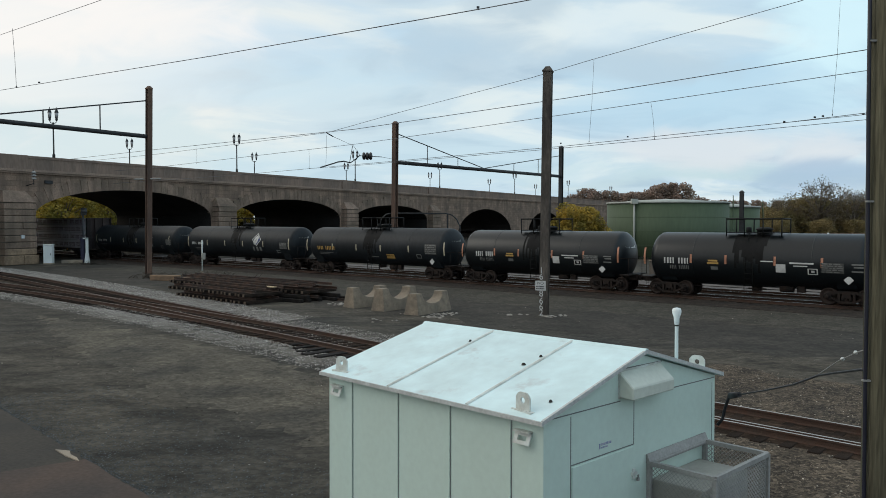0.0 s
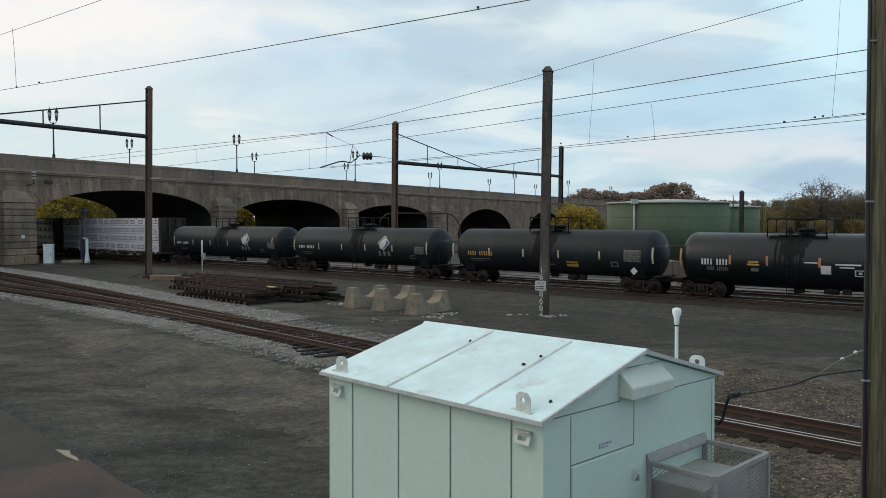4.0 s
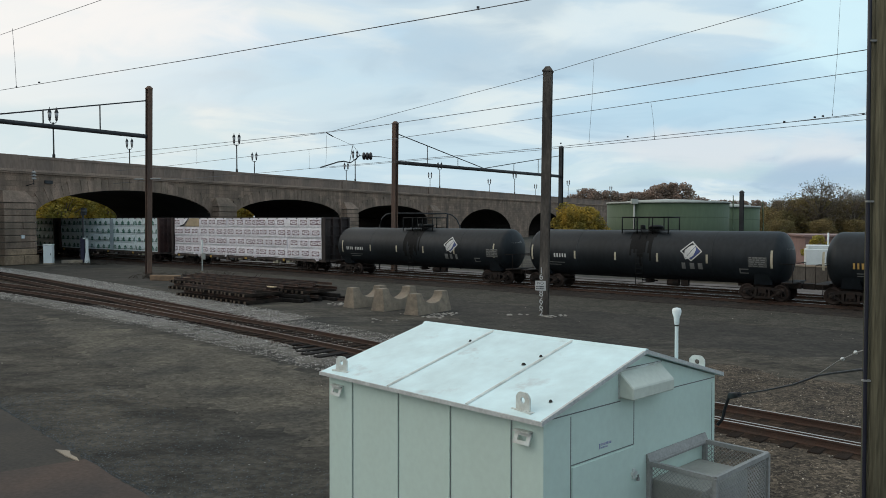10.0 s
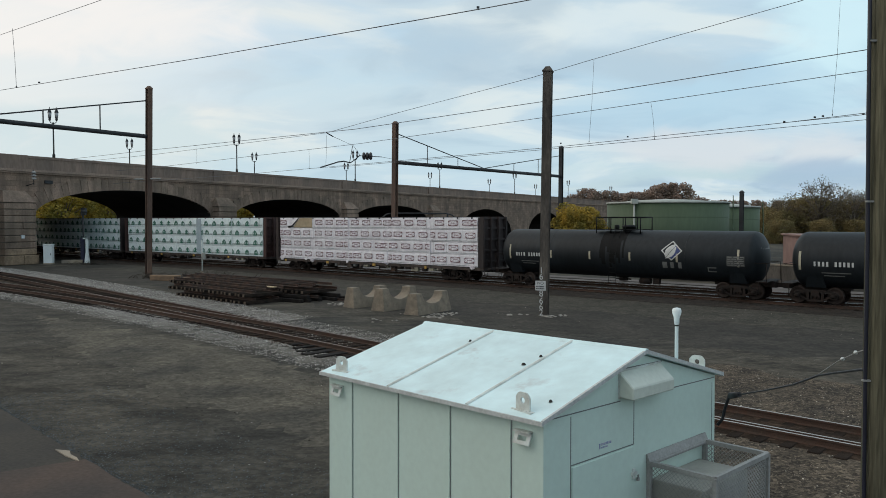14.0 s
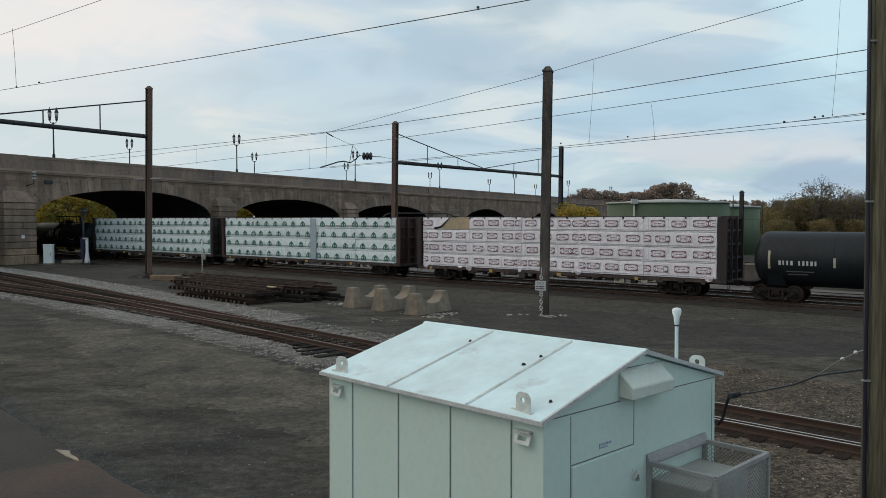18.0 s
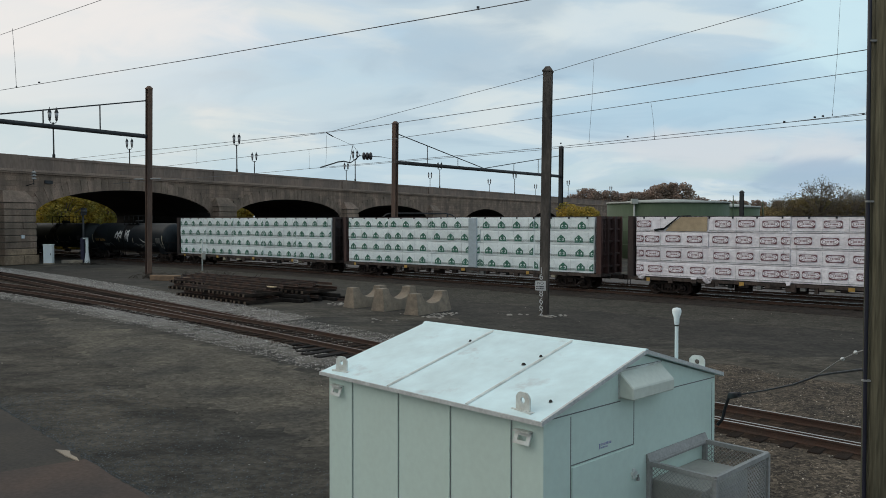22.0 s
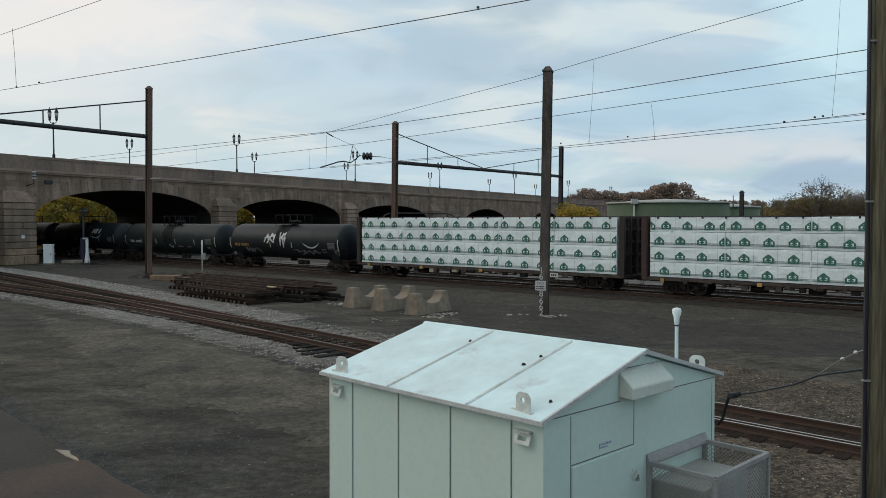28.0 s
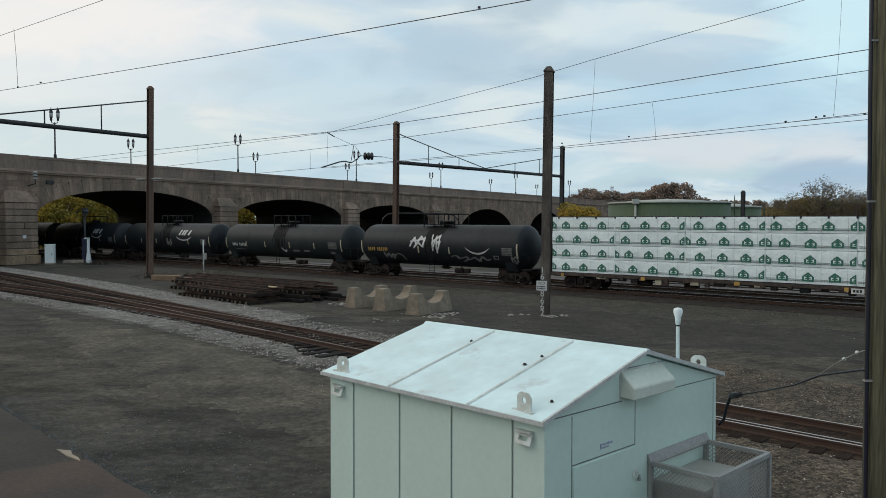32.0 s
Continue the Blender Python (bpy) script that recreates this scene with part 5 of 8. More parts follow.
def side_frame_mesh():
    bm = BM()
    top = [(-1.12, 0.50), (-0.95, 0.66), (-0.4, 0.78), (0.4, 0.78), (0.95, 0.66), (1.12, 0.50)]
    bot = [(-1.12, 0.36), (-0.72, 0.36), (-0.36, 0.14), (0.36, 0.14), (0.72, 0.36), (1.12, 0.36)]
    # upper and lower chords with the bolster window between
    for (a, b), (c, d) in zip(top, top[1:]):
        hexa(bm, [(a, -0.08, b - 0.15), (c, -0.08, d - 0.15), (c, 0.08, d - 0.15), (a, 0.08, b - 0.15), (a, -0.08, b), (c, -0.08, d), (c, 0.08, d), (a, 0.08, b)])
    for (a, b), (c, d) in zip(bot, bot[1:]):
        hexa(bm, [(a, -0.08, b), (c, -0.08, d), (c, 0.08, d), (a, 0.08, b), (a, -0.08, b + 0.12), (c, -0.08, d + 0.12), (c, 0.08, d + 0.12), (a, 0.08, b + 0.12)])
    for x in (-0.36, 0.36):
        box(bm, x - 0.06, x + 0.06, -0.085, 0.085, 0.2, 0.72)
    for x in (-0.18, 0.0, 0.18):
        tube(bm, [(x, 0, 0.24), (x, 0, 0.5)], 0.075, 8)
    for x in (-0.89, 0.89):
        box(bm, x - 0.16, x + 0.16, -0.12, 0.1, 0.30, 0.60)
        lathe(bm, [(0.11, -0.14), (0.11, -0.22), (0.04, -0.25)], "y", (x, 0, 0.46), 10)
    me = bpy.data.meshes.new("side_frame")
    bmesh.ops.recalc_face_normals(bm, faces=bm.faces)
    bm.to_mesh(me)
    bm.free()
    me.materials.append(M_GEAR)
    return me


WHEELSET, SIDE_FRAME = wheelset_mesh(), side_frame_mesh()


def truck(car, x):
    bm = BM()
    box(bm, -0.2, 0.2, -1.1, 1.1, 0.42, 0.72)
    box(bm, -0.3, 0.3, -0.3, 0.3, 0.72, 0.86)
    t = part("truck", bm, M_GEAR, car, "grimy cast-steel truck", pose(x, 0, 0))
    for y, a in ((-1.0, 0), (1.0, 180)):
        part("side_frame", SIDE_FRAME, None, t, m=pose(0, y, 0, 0, 0, a))
    for dx in (-0.89, 0.89):
        part("wheelset", WHEELSET, None, t, m=pose(dx, 0, 0.46))
    return t


def coupler(car, x, s):
    bm = BM()
    box(bm, min(x, x + s * 0.75), max(x, x + s * 0.75), -0.12, 0.12, 0.74, 0.98)
    box(bm, min(x + s * 0.55, x + s * 0.85), max(x + s * 0.55, x + s * 0.85), -0.2, 0.2, 0.70, 1.02)
    part("coupler", bm, M_GEAR, car)


def tank_car(half, r, zc, paint, tape, label, tapes):
    """Black tank car; half is half the length of its tank. Origin at rail height, x forward."""
    car = thing("tank_car", Matrix.Identity(4), label, "tank car", "freight train cars")
    bm = BM()
    lathe(bm, tank_profile(r, half), "x", (0, 0, zc), 40)
    part("tank", bm, paint, car)
    # weld bands and saddles
    for x in (-half * 0.52, half * 0.52):
        bm = BM()
        lathe(bm, [(r + 0.001, x - 0.03), (r + 0.008, x - 0.025), (r + 0.008, x + 0.025), (r + 0.001, x + 0.03)], "x", (0, 0, zc), 40)
        part("weld_band", bm, paint, car)
    tx = half - 1.35
    for s in (-1, 1):
        truck(car, s * tx)
        bm = BM()
        xs = sorted((s * (half - 2.9), s * (half + 0.45)))
        box(bm, xs[0], xs[1], -0.35, 0.35, 0.72, 1.06)
        part("stub_sill", bm, M_GEAR, car)
        bm = BM()
        hexa(bm, [(s * (tx - 0.5), -0.95, 0.9), (s * (tx + 0.5), -0.95, 0.9), (s * (tx + 0.5), 0.95, 0.9), (s * (tx - 0.5), 0.95, 0.9),
                  (s * (tx - 0.35), -1.28, zc - 0.75), (s * (tx + 0.35), -1.28, zc - 0.75), (s * (tx + 0.35), 1.28, zc - 0.75), (s * (tx - 0.35), 1.28, zc - 0.75)])
        part("saddle", bm, paint, car)
        coupler(car, s * (half + 0.3), s)
        # end platform, grab irons and railing
        bm = BM()
        box(bm, *sorted((s * (half - 0.3), s * (half + 0.32))), -1.35, 1.35, 1.04, 1.09)
        part("end_platform", bm, M_GEAR, car)
        bm = BM()
        e = s * (half + 0.28)
        for y in (-1.3, 1.3):
            tube(bm, [(e, y, 1.06), (e, y, 2.1)], 0.018, 5)
            tube(bm, [(e, y, 2.1), (s * (half - 0.55), y, 2.1)], 0.018, 5)
        tube(bm, [(e, -1.3, 2.1), (e, 1.3, 2.1)], 0.018, 5)
        part("end_railing", bm, M_GEAR, car)
        bm = BM()
        for y in (-1.42, -1.12):
            tube(bm, [(s * (half - 0.1), y, 0.38), (s * (half - 0.1), y, 1.07)], 0.016, 5)
        for z in (0.4, 0.72):
            tube(bm, [(s * (half - 0.1), -1.42, z), (s * (half - 0.1), -1.12, z)], 0.016, 5)
        part("sill_step", bm, M_GEAR, car)
    # side ladder, top platform, manway and fittings
    bm = BM()
    for x in (-0.22, 0.22):
        tube(bm, [(x, -r - 0.12, 0.55), (x, -r - 0.12, zc), (x, -r * 0.72, zc + r * 0.74), (x, -0.75, zc + r + 0.06)], 0.02, 5)
    for i in range(8):
        z = 0.62 + i * 0.3
        if z < zc + 0.1:
            tube(bm, [(-0.22, -r - 0.12, z), (0.22, -r - 0.12, z)], 0.014, 5)
    part("ladder", bm, M_FITTING, car)
    bm = BM()
    box(bm, -1.5, 1.5, -0.85, -0.5, zc + r + 0.0, zc + r + 0.05)
    box(bm, -1.5, 1.5, 0.5, 0.85, zc + r + 0.0, zc + r + 0.05)
    part("top_platform", bm, M_FITTING, car)
    bm = BM()
    lathe(bm, [(0.42, zc + r - 0.05), (0.42, zc + r + 0.16), (0.47, zc + r + 0.18), (0.47, zc + r + 0.24), (0.3, zc + r + 0.32), (0.05, zc + r + 0.33)], n=16, centre=(0.35, 0, 0))
    lathe(bm, [(0.16, zc + r - 0.05), (0.16, zc + r + 0.30), (0.05, zc + r + 0.34)], n=10, centre=(-0.55, 0.1, 0))
    part("manway", bm, M_FITTING, car)
    for y in (-0.85, 0.85):
        for x in (-1.5, -0.5, 0.5, 1.5):
            bm = BM()
            tube(bm, [(x, y, zc + r - 0.2), (x, y, zc + r + 0.8)], 0.038, 5)
            part("railing_post", bm, M_FITTING, car)
    bm = BM()
    tube(bm, [(0, -0.85, zc + r + 0.8), (1.5, -0.85, zc + r + 0.8), (1.5, 0.85, zc + r + 0.8), (-1.5, 0.85, zc + r + 0.8), (-1.5, -0.85, zc + r + 0.8), (0.01, -0.85, zc + r + 0.8)], 0.045, 5)
    part("safety_railing", bm, M_FITTING, car)
    # dark spill below the manway, running down the near side
    run = random.Random(len(label) * 7 + int(half * 10))
    bm = BM()
    drip = [run.uniform(0.0, 1.0) for _ in range(15)]
    decal(bm, r, zc, -0.95, 0.85, zc - r * 0.55, zc + r * 0.95, 14, 40, lambda u, v: v > 0.9 * drip[int(u * 14)] * (0.4 + 1.8 * abs(u - 0.5)), 0.009)
    part("spill_stain", bm, M_SPILL, car, "matt black spill streaks below the manway")
    # bottom outlet and brake gear
    bm = BM()
    lathe(bm, [(0.28, zc - r - 0.22), (0.28, zc - r + 0.1)], n=12)
    box(bm, -0.5, 0.5, -0.06, 0.06, zc - r - 0.16, zc - r - 0.08)
    part("bottom_outlet", bm, M_GEAR, car)
    bm = BM()
    tube(bm, [(1.4, -0.55, 0.72), (2.1, -0.55, 0.72)], 0.2, 10)
    box(bm, 2.3, 2.7, -0.75, -0.45, 0.55, 0.9)
    tube(bm, [(-half + 2.2, -0.6, 0.62), (half - 2.2, -0.6, 0.62)], 0.02, 5)
    part("brake_gear", bm, M_GEAR, car)
    # reflective tape: a tall strip at each end, short ones between
    for i, x in enumerate(tapes):
        bm = BM()
        tall = i in (0, len(tapes) - 1)
        decal(bm, r, zc, x - 0.06, x + 0.06, 1.85 if tall else 2.0, 2.82 if tall else 2.5, 1, 4)
        part("reflector_strip", bm, tape, car)
    return car, half


def green_badge(x, z):
    """A house outline with a tree in it: 0 green, 1 bare wrap, None outside."""
    a = abs(x)
    if a > 0.33 or z < -0.22 or z > min(0.25, 0.05 + (0.33 - a) * 0.72):
        return None
    tree = a < 0.06 or (z > 0.02 and a < 0.20 * (0.17 - z) / 0.14) or (-0.10 < z < 0.02 and a < 0.22 * (0.06 - z) / 0.16)
    if a < 0.22 and -0.125 < z < 0.165 - 0.6 * a and not tree:
        return 1
    return 0


def oval_badge(x, z):
    """A dark plate with clipped corners round a pale oval, with a thin ring and a row of small bars in it."""
    a, b = abs(x), abs(z)
    if a > 0.40 or b > 0.19 or a + b > 0.55:
        return None

    def within(w, h):
        return (a / w) ** 2.6 + (b / h) ** 2.6 < 1
    if not within(0.375, 0.155):
        return 0
    if within(0.33, 0.12) and not within(0.30, 0.095):
        return 2
    if b < 0.035 and a < 0.21 and (x + 0.21) % 0.07 < 0.05:
        return 2
    return 1


def badge_mesh(kind, side=0):
    """The repeated mark on the lumber wrap; side -1 or 1 keeps one half, where a seam cuts the print."""
    bm = BM()
    test = green_badge if kind == "green" else oval_badge
    q, stretch = 0.02, 0.87 if kind == "green" else 1.12
    nx, nz = 24, 14
    verts = {}

    def v(i, j):
        if (i, j) not in verts:
            verts[i, j] = bm.verts.new((i * q * stretch, 0, j * q))
        return verts[i, j]
    for i in range(-nx, nx):
        for j in range(-nz, nz):
            k = test((i + 0.5) * q, (j + 0.5) * q)
            if k is not None and (i + 0.5) * side >= 0:
                bm.faces.new((v(i, j), v(i + 1, j), v(i + 1, j + 1), v(i, j + 1))).material_index = k
    me = bpy.data.meshes.new("badge")
    bm.to_mesh(me)
    bm.free()
    me.materials.append(M_GREEN_PRINT if kind == "green" else M_DARK_PRINT)
    me.materials.append(M_WRAP if kind == "green" else M_WRAP_PINK)
    me.materials.append(M_GREY_PRINT if kind == "green" else M_FADED_PRINT)
    return me


BADGE = {(k, e): badge_mesh(k, e) for k in ("green", "dark") for e in (-1, 0, 1)}


def centerbeam_car(load, front_gap, rear_gap, packs, wrap, kind, body, label, seed):
    """Centre-beam flat car with wrapped lumber: x = 0 at the load's forward end, the load reaching back."""
    rnd = random.Random(seed)
    car = thing("lumber_flat_car", Matrix.Identity(4), label, "flat car", "freight train cars")
    a, b = -load - 0.18, 0.22 + max(0.0, front_gap - 1.6)
    dz = 1.05
    bm = BM()
    box(bm, a - 0.3, b + 0.3, -1.42, 1.42, dz - 0.18, dz)
    part("deck", bm, M_DECK, car, "grimy side sill and deck")
    bm = BM()
    box(bm, a - 0.35, b + 0.35, -0.35, 0.35, 0.72, dz - 0.18)
    part("centre_sill", bm, M_GEAR, car)
    n = 16
    for i in range(n):
        x = a + 1.0 + (b - a - 2.0) * i / (n - 1)
        bm = BM()
        box(bm, x - 0.10, x + 0.10 + 0.05 * (i % 3), -1.47, -1.40, dz - 0.24 - 0.06 * (i % 2), dz - 0.04)
        part("stake_pocket", bm, M_DECK if i % 4 else M_REFLECT_AMBER, car)
    # end bulkheads with ribs and side returns
    for e, s in ((a, -1), (b, 1)):
        bm = BM()
        box(bm, e - 0.05, e + 0.05, -1.42, 1.42, dz, 4.72)
        bh = part("bulkhead", bm, body, car, "tall ribbed end bulkhead")
        for z in (1.5, 2.3, 3.1, 3.9, 4.6):
            bm = BM()
            box(bm, *sorted((e + s * 0.05, e + s * 0.2)), -1.40, 1.40, z - 0.06, z + 0.06)
            part("rib", bm, body, bh)
        for y in (-1.42, -0.45, 0.45, 1.42):
            bm = BM()
            box(bm, *sorted((e + s * 0.0, e + s * 0.32)), y - 0.05, y + 0.05, dz, 4.72)
            part("post", bm, body, bh)
        coupler(car, e + s * 0.35, s)
        bm = BM()
        for y in (-1.4, -1.0):
            tube(bm, [(e + s * 0.36, y, 0.5), (e + s * 0.36, y, 4.5)], 0.018, 5)
        for k in range(11):
            tube(bm, [(e + s * 0.36, -1.4, 0.6 + k * 0.36), (e + s * 0.36, -1.0, 0.6 + k * 0.36)], 0.014, 5)
        part("ladder", bm, body, car)
    bm = BM()
    box(bm, a, b, -0.14, 0.14, 4.52, 4.72)
    for i in range(12):
        x = a + (b - a) * (i + 0.5) / 12
        box(bm, x - 0.06, x + 0.06, -0.1, 0.1, dz, 4.52)
    part("centre_beam", bm, body, car, "centre beam truss between the stacks")
    for x in (a + 2.1, b - (2.75 if front_gap > 1.6 else 2.1)):
        truck(car, x)
    bm = BM()
    tube(bm, [(a + 6, -0.8, 0.62), (a + 6.9, -0.8, 0.62)], 0.2, 10)
    box(bm, a + 9, a + 9.8, -0.9, -0.5, 0.5, 0.86)
    tube(bm, [(a + 3.5, -0.7, 0.66), (b - 3.5, -0.7, 0.66)], 0.025, 5)
    part("brake_gear", bm, M_GEAR, car)
    if front_gap > 1.6:
        # dark sheeted void between the load and the forward bulkhead
        bm = BM()
        box(bm, 0.06, b - 0.02, -1.40, -1.34, dz, 4.66)
        bevelled(bm, 0.01)
        part("end_panel", bm, body, car, "dark end panel beside the load")
    if kind == "dark":
        # torn ends of wrap hanging over the sill
        for i in range(5):
            x = (-0.4, -9.3, -13.4, -18.6, -21.9)[i]
            w, h = rnd.uniform(0.10, 0.5), rnd.uniform(-0.04, 0.16)
            bm = BM()
            hexa(bm, [(x - w / 2, -1.47, dz + 0.12), (x + w / 2, -1.47, dz + 0.12), (x + w / 2, -1.44, dz + 0.12), (x - w / 2, -1.44, dz + 0.12),
                      (x - w * 0.2, -1.52, dz - h), (x + w * rnd.uniform(0.2, 0.6), -1.50, dz - h * 0.6), (x + w * 0.45, -1.48, dz - h * 0.6), (x - w * 0.2, -1.50, dz - h)])
            part("torn_wrap", bm, wrap, car, "torn flap of wrap over the sill")
    if seed == 7:
        bm = BM()
        box(bm, -10.05, -9.3, -1.46, -1.40, dz + 0.04, 4.62)
        bevelled(bm, 0.02)
        part("dunnage_sheet", bm, M_SHEET, car, "pale blue-grey sheet between the stacks")
    for i in range(17):
        x = -0.5 - i * (load - 1.0) / 16
        bm = BM()
        box(bm, x - 0.045, x + 0.045, -1.43, -1.33, 4.56, 4.70)
        bevelled(bm, 0.012)
        part("tie_down", bm, M_CABLE, car, "dark tie-down clip")
    bm = BM()
    tube(bm, [(-load + 0.05, -1.36, 4.69), (-load * 0.66, -1.37, 4.67), (-load * 0.33, -1.36, 4.685), (-0.05, -1.36, 4.69)], 0.022, 6)
    part("tie_cable", bm, M_CABLE, car, "black tie-down cable along the top edge")
    for i in range(22):
        x = a + 3.2 + (b - a - 6.4) * (i + rnd.uniform(0.1, 0.9)) / 22
        bm = BM()
        w = rnd.uniform(0.15, 0.7)
        box(bm, x, x + w, -1.36, -1.1, dz - 0.18 - rnd.uniform(0.1, 0.32), dz - 0.16)
        bevelled(bm, 0.02)
        part("sill_fitting", bm, rnd.choice((M_DECK, M_GEAR, M_MARK_GREY, M_GEAR, M_DECK, M_REFLECT, M_FITTING)), car)
    # the load: four tiers of wrapped bundles on each side of the beam
    tier = 0.9
    w = load / packs
    for side in (-1, 1):
        for t in range(4):
            for p in range(packs):
                x1 = -p * w - rnd.uniform(0.003, 0.010)
                x0 = -(p + 1) * w + rnd.uniform(0.003, 0.010)
                z0 = dz + 0.03 + t * tier
                yo = 1.38 + rnd.uniform(-0.035, 0.02)
                lo, hi = sorted((side * 0.16, side * yo))
                bm = BM()
                if side > 0:
                    box(bm, x0, x1, lo, hi, z0 + 0.03, z0 + tier - 0.03)
                    bevelled(bm, 0.03)
                else:
                    # wrinkled wrap: an uneven outer face, drawn in at the edges
                    nx, nz, za, zc = 44, 9, z0 + 0.012, z0 + tier - 0.012
                    grid = []
                    for j in range(nz + 1):
                        row = []
                        for i in range(nx + 1):
                            u, v = i / nx, j / nz
                            q = Vector((x0 + (x1 - x0) * u, lo, za + (zc - za) * v))
                            edge = 0.012 if i in (0, nx) or j in (0, nz) else 0.0
                            wob = noise.noise(Vector((q.x * 1.7, t * 7.3 + seed, q.z * 2.6))) * 0.016 + noise.noise(Vector((q.x * 6.0, seed * 3.1 + t, q.z * 7.0))) * 0.017 + noise.noise(Vector((q.x * 2.2 + q.z * 3.0, seed + t * 2.0, q.z * 9.0))) * 0.012
                            row.append(bm.verts.new((q.x, lo + edge + wob, q.z)))
                        grid.append(row)
                    for j in range(nz):
                        for i in range(nx):
                            bm.faces.new((grid[j][i], grid[j][i + 1], grid[j + 1][i + 1], grid[j + 1][i])).smooth = 0 < i < nx - 1 and 0 < j < nz - 1
                    back = [bm.verts.new(p) for p in ((x0, hi, za), (x1, hi, za), (x1, hi, zc), (x0, hi, zc))]
                    bm.faces.new(back)
                    bm.faces.new(grid[0] + [back[1], back[0]])
                    bm.faces.new(grid[nz] + [back[2], back[3]])
                    bm.faces.new([r[0] for r in grid] + [back[3], back[0]])
                    bm.faces.new([r[nx] for r in grid] + [back[2], back[1]])
                bare = kind == "dark" and t == 3 and p == packs - 1 and side < 0
                ob = part("lumber_pack", bm, wrap, car)
                if side > 0:
                    continue
                zb = z0 + tier * (0.40 if kind == "green" else 0.54)
                x = x0 + rnd.uniform(0.5, 1.25)
                spots = [(x0 + 0.03, 1)] if x - x0 > 0.95 else []
                while x < x1 - 0.42:
                    spots.append((x, 0))
                    x += 1.30
                if x1 - (x - 1.30) > 0.9:
                    spots.append((x1 - 0.03, -1))
                for x, e in spots:
                    if not (bare and x > x0 + 1.35):
                        part("badge", BADGE[kind, e], None, ob, m=pose(x, lo - 0.034, zb + rnd.uniform(-0.015, 0.015), 0, rnd.uniform(-1, 1), 0))
                # thin line of small print and fold creases
                bm = BM()
                if kind == "green":
                    ends = [(x - (0.31 if e <= 0 else 0.0), x + (0.31 if e >= 0 else 0.0)) for x, e in spots]
                    for (_, xa), (xb, _) in zip([(x0, x0 + 0.04)] + ends, ends + [(x1 - 0.04, x1)]):
                        if xb - xa > 0.12:
                            for za, zt in ((zb - 0.128, zb - 0.098), (zb - 0.205, zb - 0.187)):
                                quad(bm, (xa, lo - 0.031, za), (xb, lo - 0.031, za), (xb, lo - 0.031, zt), (xa, lo - 0.031, zt))
                zz = z0 + tier * (0.20 if kind == "green" else 0.10)
                quad(bm, (x0 + 0.05, lo - 0.031, zz), (x1 - 0.05, lo - 0.031, zz), (x1 - 0.05, lo - 0.031, zz + 0.022), (x0 + 0.05, lo - 0.031, zz + 0.022))
                k = x0 + 0.3
                while k < x1 - 0.1:
                    quad(bm, (k, lo - 0.031, z0 + 0.07), (k + 0.010, lo - 0.031, z0 + 0.07), (k + 0.012, lo - 0.031, z0 + tier - 0.07), (k + 0.003, lo - 0.031, z0 + tier - 0.07))
                    k += 1.26
                part("wrap_crease", bm, M_GREY_PRINT, ob)
                if bare:
                    bm = BM()
                    n = 14
                    span = x1 - x0 - 1.95
                    for q in range(n):
                        xa, xb = x0 + 1.9 + span * q / n, x0 + 1.9 + span * (q + 1) / n
                        za, zb = z0 + 0.1 + 0.78 * min(1, q / 5) ** 0.8, z0 + 0.1 + 0.78 * min(1, (q + 1) / 5) ** 0.8
                        quad(bm, (xa, lo - 0.034, z0 + 0.05), (xb, lo - 0.034, z0 + 0.05), (xb, lo - 0.034, zb), (xa, lo - 0.034, za))
                    part("torn_opening", bm, M_LUMBER, ob, "bare boards where the wrap is torn away")
                    bm = BM()
                    tube(bm, [(x0 + 1.2, lo - 0.05, z0 + 0.10), (x0 + 1.8, lo - 0.07, z0 + 0.2), (x0 + 2.25, lo - 0.07, z0 + 0.55), (x0 + 2.7, lo - 0.06, z0 + 0.93), (x0 + 3.4, lo - 0.02, z0 + 0.97)], 0.07, 7, 0.02)
                    part("torn_flap", bm, M_FITTING, ob, "dark rolled flap of torn wrap")
    if kind == "dark":
        # crumpled skirts of loose wrap at the joints of the lowest tier
        for x, wid, drop in ((-0.4, 0.6, 0.12), (-w * 2.0, 0.5, 0.10), (-w * 4.0, 0.7, 0.22), (-w * 5.0 + 0.4, 0.6, 0.16)):
            bm = BM()
            rows = []
            for j in range(7):
                row = []
                for i in range(11):
                    u, v = i / 10 - 0.5, j / 6
                    row.append(bm.verts.new((x + u * wid * (1 - 0.25 * v) + rnd.uniform(-0.03, 0.03), -1.44 - 0.06 * math.sin(v * 3.0) * rnd.uniform(0.3, 1.0) - rnd.uniform(0, 0.05), dz + 0.2 - v * (0.2 + drop * (1 - 3.2 * u * u)))))
                rows.append(row)
            for r0, r1 in zip(rows, rows[1:]):
                for i in range(10):
                    bm.faces.new((r0[i], r0[i + 1], r1[i + 1], r1[i]))
            bmesh.ops.solidify(bm, geom=bm.faces[:], thickness=0.006)
            part("crumpled_wrap", bm, wrap, car, "crumpled skirt of loose wrap")
    if seed == 8:
        bm = BM()
        box(bm, -4.75, -4.15, -1.50, -1.478, dz - 0.34, dz - 0.06)
        plate = part("plate", bm, M_MARK, car, "small white framed plate on the sill")
        for k in range(3):
            bm = BM()
            box(bm, -4.66 + k * 0.15, -4.56 + k * 0.15, -1.506, -1.500, dz - 0.27, dz - 0.13)
            part("plate_bar", bm, M_CABLE, plate)
    return car, b


SPEED = 4.265


def travel(t):
    return SPEED * ((t - 16) + 0.00165 * (t - 16) ** 2)


# Each car: its place along the line, in seconds of travel at the middle of the clip.
TRAIN = []


